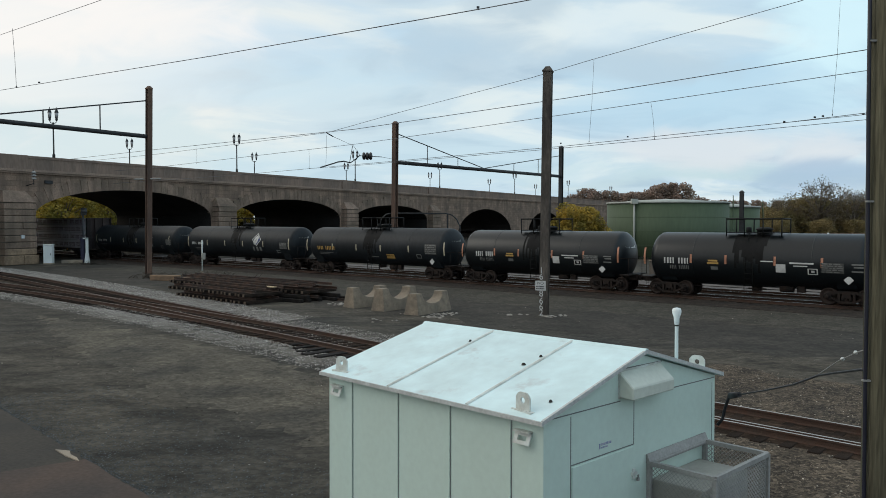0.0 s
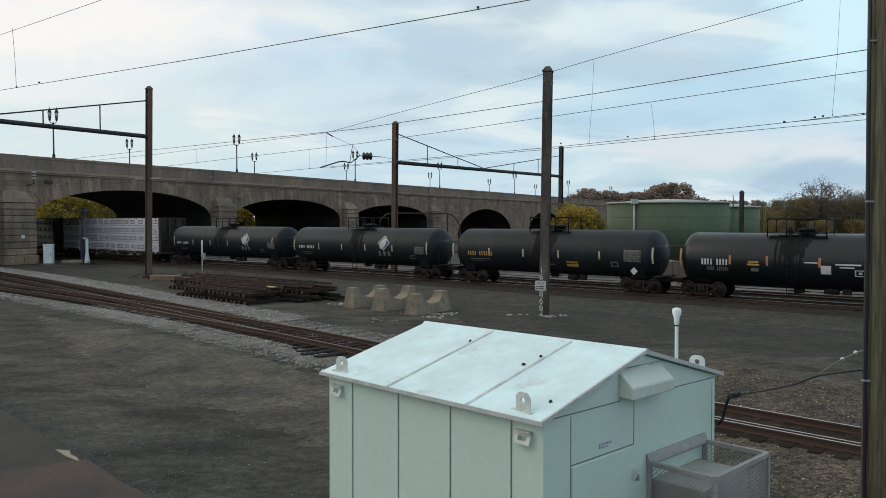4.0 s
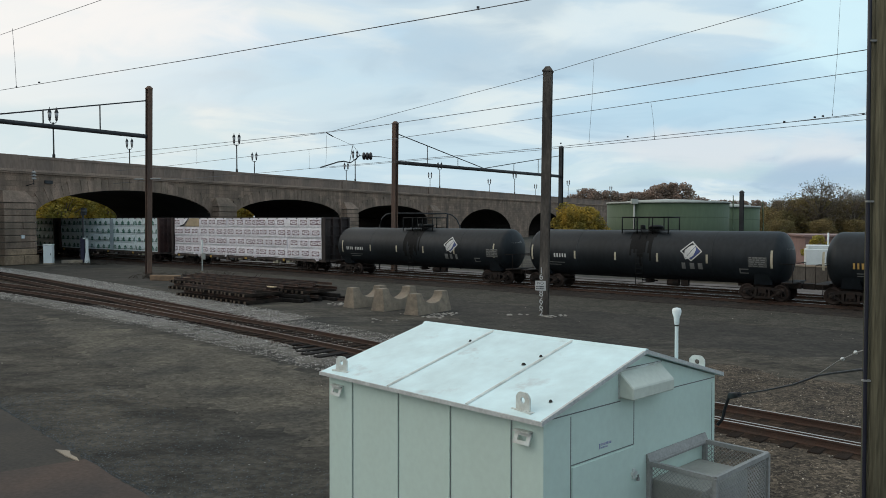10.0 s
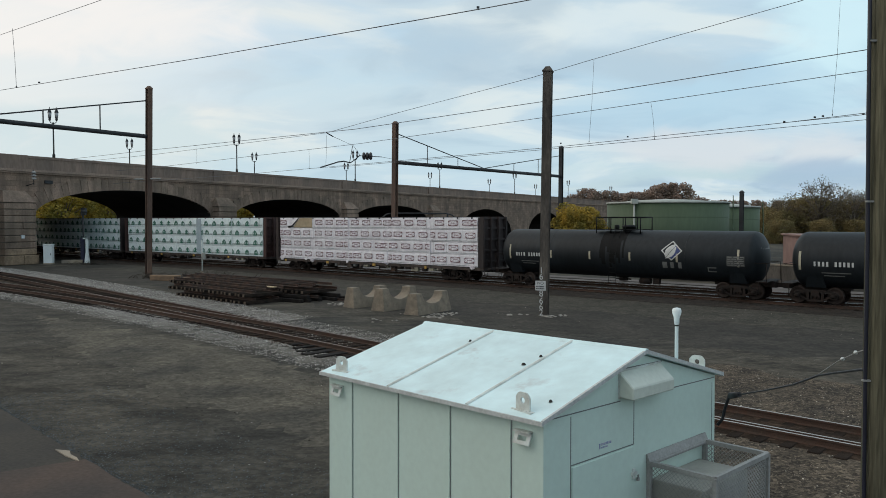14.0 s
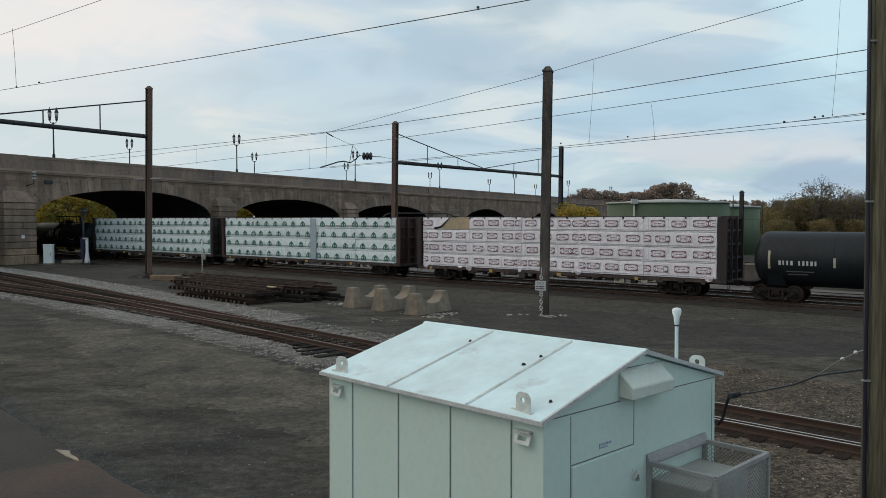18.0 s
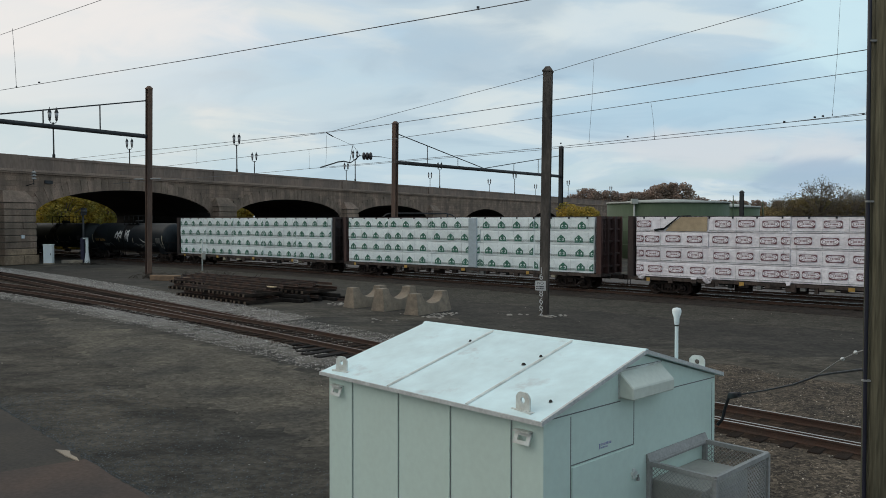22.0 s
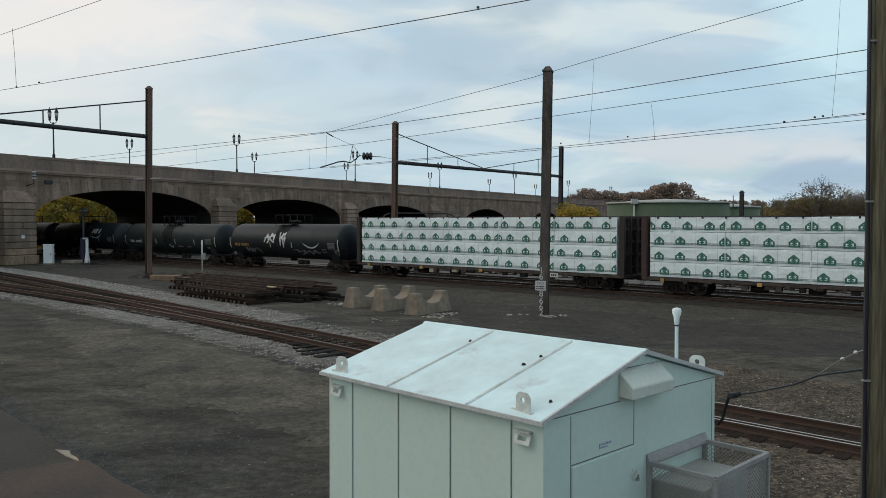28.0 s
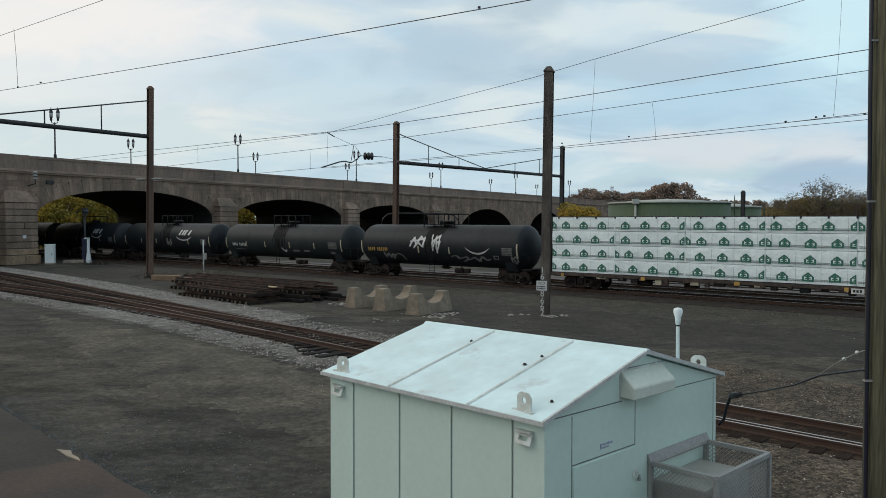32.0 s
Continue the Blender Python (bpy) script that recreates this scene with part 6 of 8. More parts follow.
def add_tank(front, back, r, zc, paint, tape, label, tapes):
    """front, back: where the tank's two ends lie along the line at the middle of the clip."""
    car, half = tank_car((front - back) / 2, r, zc, paint, tape, label, tapes)
    TRAIN.append((car, (front + back) / 2))
    return car, half


SHORT = [-6.15, -3.3, -1.3, 1.35, 3.7, 6.1]
LONG = [-7.75, -4.5, -1.65, 1.1, 4.1, 7.65]
c1, h1 = add_tank(83.0, 70.71, 1.53, 2.22, M_TANK_BLUE, M_REFLECT_ORANGE, "glossy black short tank car with white stencils and orange tape", SHORT)
c2, h2 = add_tank(69.26, 56.39, 1.53, 2.22, M_TANK_BLUE, M_REFLECT_ORANGE, "glossy black short tank car with white stencils and orange tape", SHORT)
c3, h3 = add_tank(55.14, 39.39, 1.5, 2.35, M_TANK, M_REFLECT, "dusty black tank car with ochre stencils", LONG)
c4, h4 = add_tank(37.69, 20.86, 1.5, 2.35, M_TANK, M_REFLECT, "black tank car with a white leaf badge", LONG)
c5, h5 = add_tank(19.51, 1.80, 1.5, 2.35, M_TANK, M_REFLECT, "black tank car with a white leaf badge", LONG)
w1, _ = centerbeam_car(22.2, 1.65, 1.2, 5, M_WRAP_PINK, "dark", M_CAR_DARK, "flat car stacked with white-wrapped lumber in dark red print", 6)
TRAIN.append((w1, 0.0))
w2, _ = centerbeam_car(22.6, 1.2, 1.2, 5, M_WRAP, "green", M_CAR_BROWN, "flat car stacked with white-wrapped lumber in green print, oxide brown ends", 7)
TRAIN.append((w2, -5.878 * SPEED))
w3, _ = centerbeam_car(22.6, 1.2, 1.2, 5, M_WRAP, "green", M_CAR_DARK, "flat car stacked with white-wrapped lumber in green print, dark ends", 8)
TRAIN.append((w3, -11.687 * SPEED))
c6, h6 = add_tank(-74.60, -90.73, 1.56, 2.56, M_TANK, M_REFLECT, "dusty black tank car with white scrawled paint", [-7.6, -1.5, 1.5, 7.5])
c7, h7 = add_tank(-92.15, -109.7, 1.52, 2.56, M_TANK_GREY, M_REFLECT, "faded grey-black tank car", [-8.1, -4.9, -2.1, 1.4, 4.7, 8.1])
c8, h8 = add_tank(-111.1, -127.7, 1.54, 2.58, M_TANK, M_REFLECT, "black tank car with white strokes over a curve", LONG)
c9, h9 = add_tank(-129.1, -145.6, 1.54, 2.58, M_TANK, M_REFLECT, "black tank car with white strokes over a curve", LONG)
c10, h10 = add_tank(-147.0, -163.5, 1.54, 2.58, M_TANK, M_REFLECT, "plain black tank car in the shade", LONG)


# ---- markings on the cars ----
def mark(car, name, material, r, zc, rects, label=""):
    for x0, z0, x1, z1 in rects:
        bm = BM()
        decal(bm, r, zc, x0, x1, z0, z1, max(1, int((x1 - x0) / 0.5)), max(1, int((z1 - z0) / 0.2)))
        part(name, bm, material, car, label)


def figures(car, material, r, zc, x0, z0, x1, z1, n, seed, label="stencilled figure kept as a bar"):
    bars(car, material, r, zc, x0, x1, z0, z1, n, seed, label)


def strokes(lines, width):
    """Inside test for a scrawl: near one of the line pieces given in the unit square."""
    def inside(u, v):
        for pts in lines:
            for (a, b), (c, d) in zip(pts, pts[1:]):
                q = max((c - a) ** 2 + (d - b) ** 2, 1e-9)
                t = min(1, max(0, ((u - a) * (c - a) + (v - b) * (d - b)) / q))
                if math.hypot(u - a - t * (c - a), v - b - t * (d - b)) < width:
                    return True
        return False
    return inside


def scrawl(car, r, zc, x0, z0, x1, z1, lines, width, nx, nz, material=None, label="white scrawled paint"):
    bm = BM()
    decal(bm, r, zc, x0, x1, z0, z1, nx, nz, strokes(lines, width))
    part("scrawl", bm, material or M_MARK, car, label)


def hazard_diamond(car, r, zc, x, z, q=0.16):
    bm = BM()
    q *= 1.2
    hexa(bm, [(x + a, -1.375, z + b) for a, b in ((-q, 0), (0, -q), (q, 0), (0, q))] + [(x + a, -1.36, z + b) for a, b in ((-q, 0), (0, -q), (q, 0), (0, q))])
    part("hazard_placard", bm, M_MARK, car, "white diamond placard")


def data_panel(car, r, zc, x0, z0, x1, z1, seed):
    """A dull stencilled block with worn lines of data on it."""
    bm = BM()
    decal(bm, r, zc, x0, x1, z0, z1, 2, 6)
    panel = part("data_panel", bm, M_PRINT_BLOCK, car, "faded block of stencilled data")
    rnd = random.Random(seed)
    h = (z1 - z0) / 5
    for k in range(5):
        x = x0 + 0.05
        while x < x1 - 0.16:
            w = rnd.uniform(0.10, 0.34)
            bm = BM()
            decal(bm, r, zc, x, min(x + w, x1 - 0.04), z0 + h * (k + 0.28), z0 + h * (k + 0.76), 1, 1, out=0.016)
            part("print_line", bm, M_MARK_GREY, panel)
            x += w + 0.06


def mark_cars():
    for car, seed in ((c1, 1), (c2, 2)):
        r, zc = 1.53, 2.22
        figures(car, M_MARK, r, zc, -4.95, 1.94, -3.4, 2.28, 9, seed)
        figures(car, M_MARK_GREY, r, zc, -4.6, 1.62, -3.4, 1.84, 11, seed + 5)
        mark(car, "stencil", M_MARK_YELLOW, r, zc, [(-2.35, 1.98, -1.7, 2.08), (-2.3, 2.12, -1.75, 2.22)], "ochre stencilled lines")
        mark(car, "stencil", M_MARK_GREY, r, zc, [(-2.15, 1.66, -1.75, 1.84)])
        mark(car, "card", M_MARK, r, zc, [(1.4, 1.65, 1.9, 2.1)], "white posted card")
        mark(car, "stencil", M_MARK, r, zc, [(0.6, 2.2, 1.25, 2.26), (2.1, 2.14, 3.3, 2.22), (2.3, 2.0, 3.0, 2.06)])
        mark(car, "stencil", M_MARK, r, zc, [(3.0, 1.60, 3.5, 1.64), (3.0, 1.88, 3.5, 1.92), (3.0, 1.64, 3.06, 1.88), (3.44, 1.64, 3.5, 1.88), (3.18, 1.7, 3.34, 1.82)], "framed white box of small figures")
        data_panel(car, r, zc, 3.65, 1.72, 4.75, 2.25, seed)
        mark(car, "stencil", M_MARK_GREY, r, zc, [(5.1, 2.16, 5.65, 2.24), (5.2, 2.02, 5.65, 2.1), (5.1, 1.8, 5.65, 1.88)])
        hazard_diamond(car, r, zc, 4.95, 1.38, 0.2)
    r, zc = 1.5, 2.35
    figures(c3, M_MARK_YELLOW, r, zc, -6.4, 1.98, -4.2, 2.28, 11, 7)
    mark(c3, "stencil", M_MARK_GREY, r, zc, [(-6.2, 1.72, -4.5, 1.77), (-6.2, 1.6, -5.0, 1.64), (-0.05, 1.52, 0.75, 1.6)])
    mark(c3, "placard", M_MARK_YELLOW, r, zc, [(1.65, 1.46, 2.5, 1.8)], "ochre painted panel")
    mark(c3, "stencil", M_MARK_GREY, r, zc, [(4.85, 1.56, 5.35, 1.62), (4.85, 1.82, 5.35, 1.88), (4.85, 1.62, 4.92, 1.82), (5.28, 1.62, 5.35, 1.82)], "framed box of small figures")
    data_panel(c3, r, zc, 5.75, 1.9, 6.9, 2.65, 8)
    hazard_diamond(c3, r, zc, 6.4, 1.35, 0.2)
    for car, seed, dx, dl in ((c4, 21, 0.0, 0.0), (c5, 22, 0.6, -0.2)):
        figures(car, M_MARK, r, zc, -7.1 + dl, 2.06, -5.1 + dl, 2.3, 10, seed)
        mark(car, "stencil", M_MARK_GREY, r, zc, [(-6.7 + dl, 1.7, -5.3 + dl, 1.75), (-6.6 + dl, 1.55, -5.6 + dl, 1.6)])
        bm = BM()
        decal(bm, r, zc, 2.4 + dx, 3.95 + dx, 1.98, 3.35, 34, 34, lambda u, v: 0.36 < abs(u - 0.5) + abs(v - 0.5) < 0.43)
        part("badge_outline", bm, M_MARK, car, "white diamond outline")
        bm = BM()
        decal(bm, r, zc, 2.4 + dx, 3.95 + dx, 1.98, 3.35, 30, 30, lambda u, v: abs(u - 0.5) + abs(v - 0.5) < 0.36 and u - 0.35 * v > 0.34, 0.011)
        part("badge_field", bm, M_BLUE_LOGO, car, "navy badge field")
        bm = BM()

        def leaf(u, v):
            a, b = (u - 0.45) * 0.5 + (v - 0.47) * 0.87, (u - 0.45) * 0.87 - (v - 0.47) * 0.5
            return abs(b) < 0.19 * max(0.0, 1 - (a / 0.37) ** 2) and abs(b - 0.10 * a - 0.02) > 0.010
        decal(bm, r, zc, 2.4 + dx, 3.95 + dx, 1.98, 3.35, 40, 40, leaf, 0.016)
        part("leaf", bm, M_MARK, car, "white leaf shape")
        bars(car, M_MARK_GREY, r, zc, 2.5 + dx, 3.95 + dx, 1.64, 2.0, 3, seed, "faded grey block lettering")
        data_panel(car, r, zc, 6.4 + dx, 1.88, 7.4 + dx, 2.45, seed)
        mark(car, "stencil", M_MARK_GREY, r, zc, [(5.9, 1.5, 6.4, 1.56), (5.9, 1.72, 6.4, 1.78), (5.9, 1.56, 5.96, 1.72)])
    r, zc = 1.56, 2.56
    figures(c6, M_MARK_YELLOW, r, zc, -6.9, 2.05, -4.7, 2.33, 11, 9)
    zig = [[(0.05, 0.2), (0.3, 0.85), (0.45, 0.3), (0.7, 0.95), (0.95, 0.6)], [(0.1, 0.55), (0.9, 0.75)], [(0.3, 0.1), (0.55, 0.5), (0.85, 0.15), (0.95, 0.85)]]
    scrawl(c6, r, zc, -2.4, 2.3, -0.8, 3.3, zig, 0.055, 34, 26)
    scrawl(c6, r, zc, -0.25, 1.95, 0.75, 3.45, [[(0.1, 0.9), (0.2, 0.2), (0.5, 0.85), (0.6, 0.1), (0.9, 0.6), (0.4, 0.55)], [(0.15, 0.6), (0.85, 0.9), (0.75, 0.3)]], 0.06, 24, 36)
    scrawl(c6, r, zc, -5.3, 1.3, -3.0, 2.1, [[(0.05, 0.8), (0.1, 0.3), (0.25, 0.75), (0.3, 0.3), (0.45, 0.7), (0.42, 0.2), (0.6, 0.65), (0.75, 0.75), (0.9, 0.5), (0.95, 0.1)], [(0.1, 0.55), (0.55, 0.6)]], 0.035, 50, 22, M_MARK_GREY)
    bm = BM()
    decal(bm, r, zc, 3.0, 5.2, 2.0, 2.6, 44, 22, lambda u, v: abs(u - 0.5) < 0.5 and 3.2 * (u - 0.5) ** 2 + 0.02 < v < 2.4 * (u - 0.5) ** 2 + 0.24)
    part("scrawl", bm, M_MARK, c6, "white painted crescent")
    scrawl(c6, r, zc, 1.6, 1.4, 5.2, 2.1, [[(0.0, 0.6), (0.15, 0.7), (0.2, 0.4), (0.4, 0.6), (0.45, 0.3), (0.6, 0.6), (0.7, 0.2), (0.8, 0.7), (0.9, 0.3), (1.0, 0.5)], [(0.3, 0.1), (0.4, 0.3)]], 0.035, 60, 14, M_MARK_GREY)
    scrawl(c6, r, zc, 6.85, 1.4, 7.6, 2.05, [[(0.2, 0.8), (0.15, 0.3), (0.5, 0.1), (0.85, 0.4), (0.7, 0.85), (0.3, 0.6), (0.55, 0.4)]], 0.08, 20, 18, M_MARK_GREY)
    data_panel(c6, r, zc, 6.2, 2.0, 7.1, 2.55, 10)
    mark(c6, "stencil", M_MARK_GREY, r, zc, [(5.45, 1.7, 5.9, 1.76), (5.45, 1.92, 5.9, 1.98), (5.45, 1.7, 5.52, 1.98), (5.83, 1.7, 5.9, 1.98)])
    r, zc = 1.52, 2.56
    figures(c7, M_MARK, r, zc, -7.1, 2.05, -4.95, 2.32, 10, 12)
    mark(c7, "stencil", M_MARK_GREY, r, zc, [(-6.8, 1.72, -5.2, 1.78), (1.7, 1.7, 2.6, 1.85), (3.2, 1.7, 4.0, 1.85), (6.6, 1.6, 7.2, 1.8)])
    scrawl(c7, r, zc, 0.2, 1.6, 0.9, 2.0, [[(0.1, 0.9), (0.6, 0.1), (0.9, 0.5)]], 0.12, 12, 8, M_MARK)
    data_panel(c7, r, zc, 6.5, 2.05, 7.6, 2.6, 13)
    r, zc = 1.54, 2.58
    for car in (c8, c9):
        bm = BM()
        decal(bm, r, zc, 2.3, 4.8, 2.85, 3.5, 40, 16, strokes([[(0.22, 0.85), (0.12, 0.15)], [(0.42, 0.85), (0.32, 0.15)], [(0.58, 0.85), (0.48, 0.15)], [(0.86, 0.85), (0.76, 0.15)]], 0.06))
        part("badge", bm, M_MARK, car, "four slanted white strokes")
        bm = BM()
        decal(bm, r, zc, 1.9, 4.9, 2.0, 3.2, 48, 30, lambda u, v: (u - 0.5) ** 2 + (v - 0.75) ** 2 < 0.20 and (u - 0.5) ** 2 + (v - 0.87) ** 2 > 0.22 and v < 0.9)
        part("swoosh", bm, M_MARK, car, "white curved stroke")
        scrawl(car, r, zc, 0.2, 1.8, 1.0, 2.6, [[(0.3, 0.9), (0.3, 0.2), (0.7, 0.5), (0.8, 0.1)]], 0.14, 14, 14, M_MARK_GREY)
        data_panel(car, r, zc, 6.2, 1.95, 7.2, 2.55, 14)
    for car, half, zc, r in ((c1, h1, 2.22, 1.53), (c2, h2, 2.22, 1.53), (c3, h3, 2.35, 1.5), (c4, h4, 2.35, 1.5), (c5, h5, 2.35, 1.5)):
        # small figures on the forward head
        for i in range(7):
            y = -0.75 + i * 0.16
            q = math.sqrt(max(0.0, 1 - (y * y + 0.36) / (r * r)))
            e = half - 0.75 + 0.75 * q + 0.03
            bm = BM()
            quad(bm, (e, y, zc + 0.5), (e, y + 0.1, zc + 0.5), (e - 0.06, y + 0.1, zc + 0.68), (e - 0.06, y, zc + 0.68))
            part("stencil_bar", bm, M_MARK if car in (c1, c2) else M_MARK_GREY, car, "stencilled figure kept as a bar")


mark_cars()


# ---- things in the yard ----
def cradle(at, turn, size, label):
    """Cast concrete pipe cradle: two horns with a round hollow between, on a flared foot. x is its thickness, y its length."""
    w, l, h = size
    root_bm = BM()
    n = 14
    prof = [(-l / 2, 0.0), (-l / 2 + 0.1, h), (-l / 2 + 0.52, h)]
    for i in range(n + 1):
        a = math.pi * i / n
        prof.append((-(l / 2 - 0.55) * math.cos(a), h - 0.02 - (h * 0.50) * math.sin(a) ** 0.85))
    prof += [(l / 2 - 0.52, h), (l / 2 - 0.1, h), (l / 2, 0.0)]
    m = len(prof)
    # walls lean in towards the top
    def x_at(z):
        return w / 2 - 0.22 * w * z / h
    near = [root_bm.verts.new((-x_at(z), y, z)) for y, z in prof]
    far = [root_bm.verts.new((x_at(z), y, z)) for y, z in prof]
    lo_n = [root_bm.verts.new((-x_at(0), y, -0.05)) for y, z in prof]
    lo_f = [root_bm.verts.new((x_at(0), y, -0.05)) for y, z in prof]
    for i in range(m - 1):
        root_bm.faces.new((near[i], near[i + 1], far[i + 1], far[i]))
        root_bm.faces.new((lo_n[i], lo_n[i + 1], near[i + 1], near[i]))
        root_bm.faces.new((lo_f[i], lo_f[i + 1], far[i + 1], far[i]))
        root_bm.faces.new((lo_n[i], lo_f[i], lo_f[i + 1], lo_n[i + 1]))
    for i in (0, m - 1):
        root_bm.faces.new((lo_n[i], lo_f[i], far[i], near[i]))
    ob = part("concrete_cradle", root_bm, M_CRADLE, m=pose(at[0], at[1], 0, 0, 0, turn))
    return tagged(ob, label, "cradle", "concrete cradles in the yard")


CR = "chipped tan concrete pipe cradle standing on the dirt"
cradle((-4.15, 41.2), -46, (0.95, 2.5, 1.08), CR)
cradle((-2.5, 39.9), -40, (0.95, 2.7, 1.14), CR)
cradle((-0.75, 38.3), -36, (0.9, 2.8, 1.04), CR)


def track_panel(at, turn, length, layers, label, seed, extra=0.0, cut=0.0):
    """Stacked lengths of old track: ties below, rails above."""
    rnd = random.Random(seed)
    root = thing("track_panel_stack", pose(at[0], at[1], 0, 0, 0, turn), label, "track panels", "stacked track panels")
    tie = BM()
    box(tie, -0.11, 0.11, -1.3, 1.3, 0, 0.17)
    bevelled(tie, 0.012)
    me = bpy.data.meshes.new("tie")
    for f in tie.faces:
        f.material_index = int(abs(f.normal.y) > 0.9)
    tie.to_mesh(me)
    tie.free()
    me.materials.append(M_TIE_STACK)
    me.materials.append(M_TIE_END)
    for k in range(layers):
        z = 0.02 + k * 0.41
        x = -length / 2 + 0.2
        short = cut if k else 0.0
        while x < length / 2 - extra - short:
            part("tie", me, None, root, m=pose(x, rnd.uniform(-0.06, 0.06), z, 0, 0, rnd.uniform(-2, 2)))
            x += 0.46
        path = [(Vector((-length / 2 + (length + extra - short) * i / 4, 0, 0)), Vector((0, 1, 0))) for i in range(5)]
        for off in (-0.75, 0.75):
            bm, head = BM(), BM()
            rail_profile(bm, path, off, z + 0.17, head)
            rail = part("rail", bm, M_RAIL_OLD, root, "rusty old rail")
            part("rail_head", head, M_RAIL_OLD, rail)
    return root


track_panel((-12.75, 45.0), -42.8, 7.9, 2, "stack of old track panels with dark tie ends on the dirt", 41)
track_panel((-12.5, 48.4), -37.5, 14.0, 2, "long stack of old track panels with rusty rails on the dirt", 42, 0.3)
track_panel((-13.2, 52.0), -38.5, 13.0, 1, "old track panel with rusty rails lying behind the stack", 43)


def loose_rail(at, turn, length, z):
    path = [(Vector((-length / 2 + length * i / 3, 0, 0)), Vector((0, 1, 0))) for i in range(4)]
    bm, head = BM(), BM()
    rail_profile(bm, path, 0, 0, head)
    ob = part("loose_rail", bm, M_RAIL_OLD, m=pose(at[0], at[1], z, 0, 0, turn))
    part("rail_head", head, M_RAIL_OLD, ob)
    tagged(ob, "rusty loose rail lying by the track panels", "rail", "loose rails")


for x, y, a, l, z in ((-12.5, 56.2, -41, 9.0, 0.01), (-5.6, 43.4, -38, 3.2, 0.01), (-12.6, 44.5, -41.5, 7.4, 0.84), (-12.2, 45.4, -42.0, 8.6, 0.84), (-11.7, 46.2, -40.2, 8.9, 0.84),
                      (-12.6, 47.4, -38.2, 13.0, 0.84), (-12.4, 48.0, -37.2, 12.4, 0.84), (-11.9, 48.6, -37.0, 13.4, 0.84), (-12.3, 49.2, -36.8, 12.0, 0.84)):
    loose_rail((x, y), a, l, z)


def old_tie(at, turn, z, length):
    bm = BM()
    box(bm, -length / 2, length / 2, -0.13, 0.13, 0, 0.2)
    bevelled(bm, 0.018)
    tagged(part("old_tie", bm, M_TIMBER_BLACK, m=pose(at[0], at[1], z, 0, 0, turn)), "black oily old tie heaped by the track panels", "tie", "heaped old ties")


for x, y, a, l, z in ((-9.0, 43.35, -36, 2.6, 0.0), (-8.6, 43.75, -40, 2.7, 0.0), (-8.1, 44.2, -34, 2.6, 0.0), (-8.7, 43.6, -33, 2.5, 0.2),
                      (-7.2, 44.5, -38, 2.6, 0.0), (-6.9, 45.0, -30, 2.6, 0.0), (-7.0, 44.8, -41, 2.5, 0.2), (-6.1, 44.6, -36, 2.4, 0.0)):
    old_tie((x, y), a, z, l)


def timber(at, turn, size, label, material=None):
    bm = BM()
    l, w, h = size
    box(bm, -l / 2, l / 2, -w / 2, w / 2, 0, h)
    bevelled(bm, 0.025)
    tagged(part("timber_block", bm, material or M_OAK, m=pose(at[0], at[1], 0, 0, 0, turn)), label, "timber")


M_OAK = mat("tan_weathered_timber", (0.27, 0.17, 0.10), 0.9, 0, 0.35, 2.0, 20.0, 0.4, tint=(0.16, 0.11, 0.075), streak=3.0)
timber((-21.5, 58.5), -13, (2.35, 0.6, 0.42), "tan timber block lying beside the rusty pole")
timber((-19.3, 56.6), LINE_A + 4, (1.0, 0.5, 0.36), "tan timber block at the end of the panels")
timber((-40.2, 82.0), 12, (2.0, 0.7, 0.35), "pale broken concrete lump on the dirt", M_CONCRETE)
bm = BM()
box(bm, -0.42, 0.42, -0.22, 0.22, 0, 0.05)
bevelled(bm, 0.008)
tagged(part("plank", bm, M_LUMBER, m=pose(-9.75, 43.2, 0.86, 4, 0, -42)), "pale yellow board lying on the track panels", "board")


def debris():
    rnd = random.Random(77)
    spots = [(-0.1, 37.3, 7, 0.7), (-1.6, 37.6, 4, 0.6), (5.1, 36.6, 8, 0.5), (5.9, 36.9, 4, 0.3), (-0.2, 36.4, 6, 0.6), (0.3, 37.8, 4, 0.5), (-2.9, 35.2, 3, 0.8), (-5.6, 41.6, 7, 0.6), (-6.0, 42.2, 5, 0.5), (3.4, 37.2, 4, 0.8)]
    for x, y, n, s in spots:
        for _ in range(2 * n):
            q = rnd.uniform(0.035, 0.13)
            bm = BM()
            bmesh.ops.create_icosphere(bm, subdivisions=1, radius=q)
            for v in bm.verts:
                v.co = Vector((v.co.x * rnd.uniform(0.7, 1.5), v.co.y * rnd.uniform(0.7, 1.3), max(v.co.z * 0.6, -0.02)))
            tagged(part("rubble_lump", bm, M_RUBBLE, m=pose(x + rnd.gauss(0, s * 0.5), y + rnd.gauss(0, s * 0.4), 0.0, 0, 0, rnd.uniform(0, 360))), "pale broken rubble lump on the dirt", "rubble", "rubble lumps")


M_RUBBLE = mat("pale_rubble", (0.34, 0.31, 0.27), 0.9, 0, 0.3, 4.0, 20.0, 0.4, island=0.3)
debris()


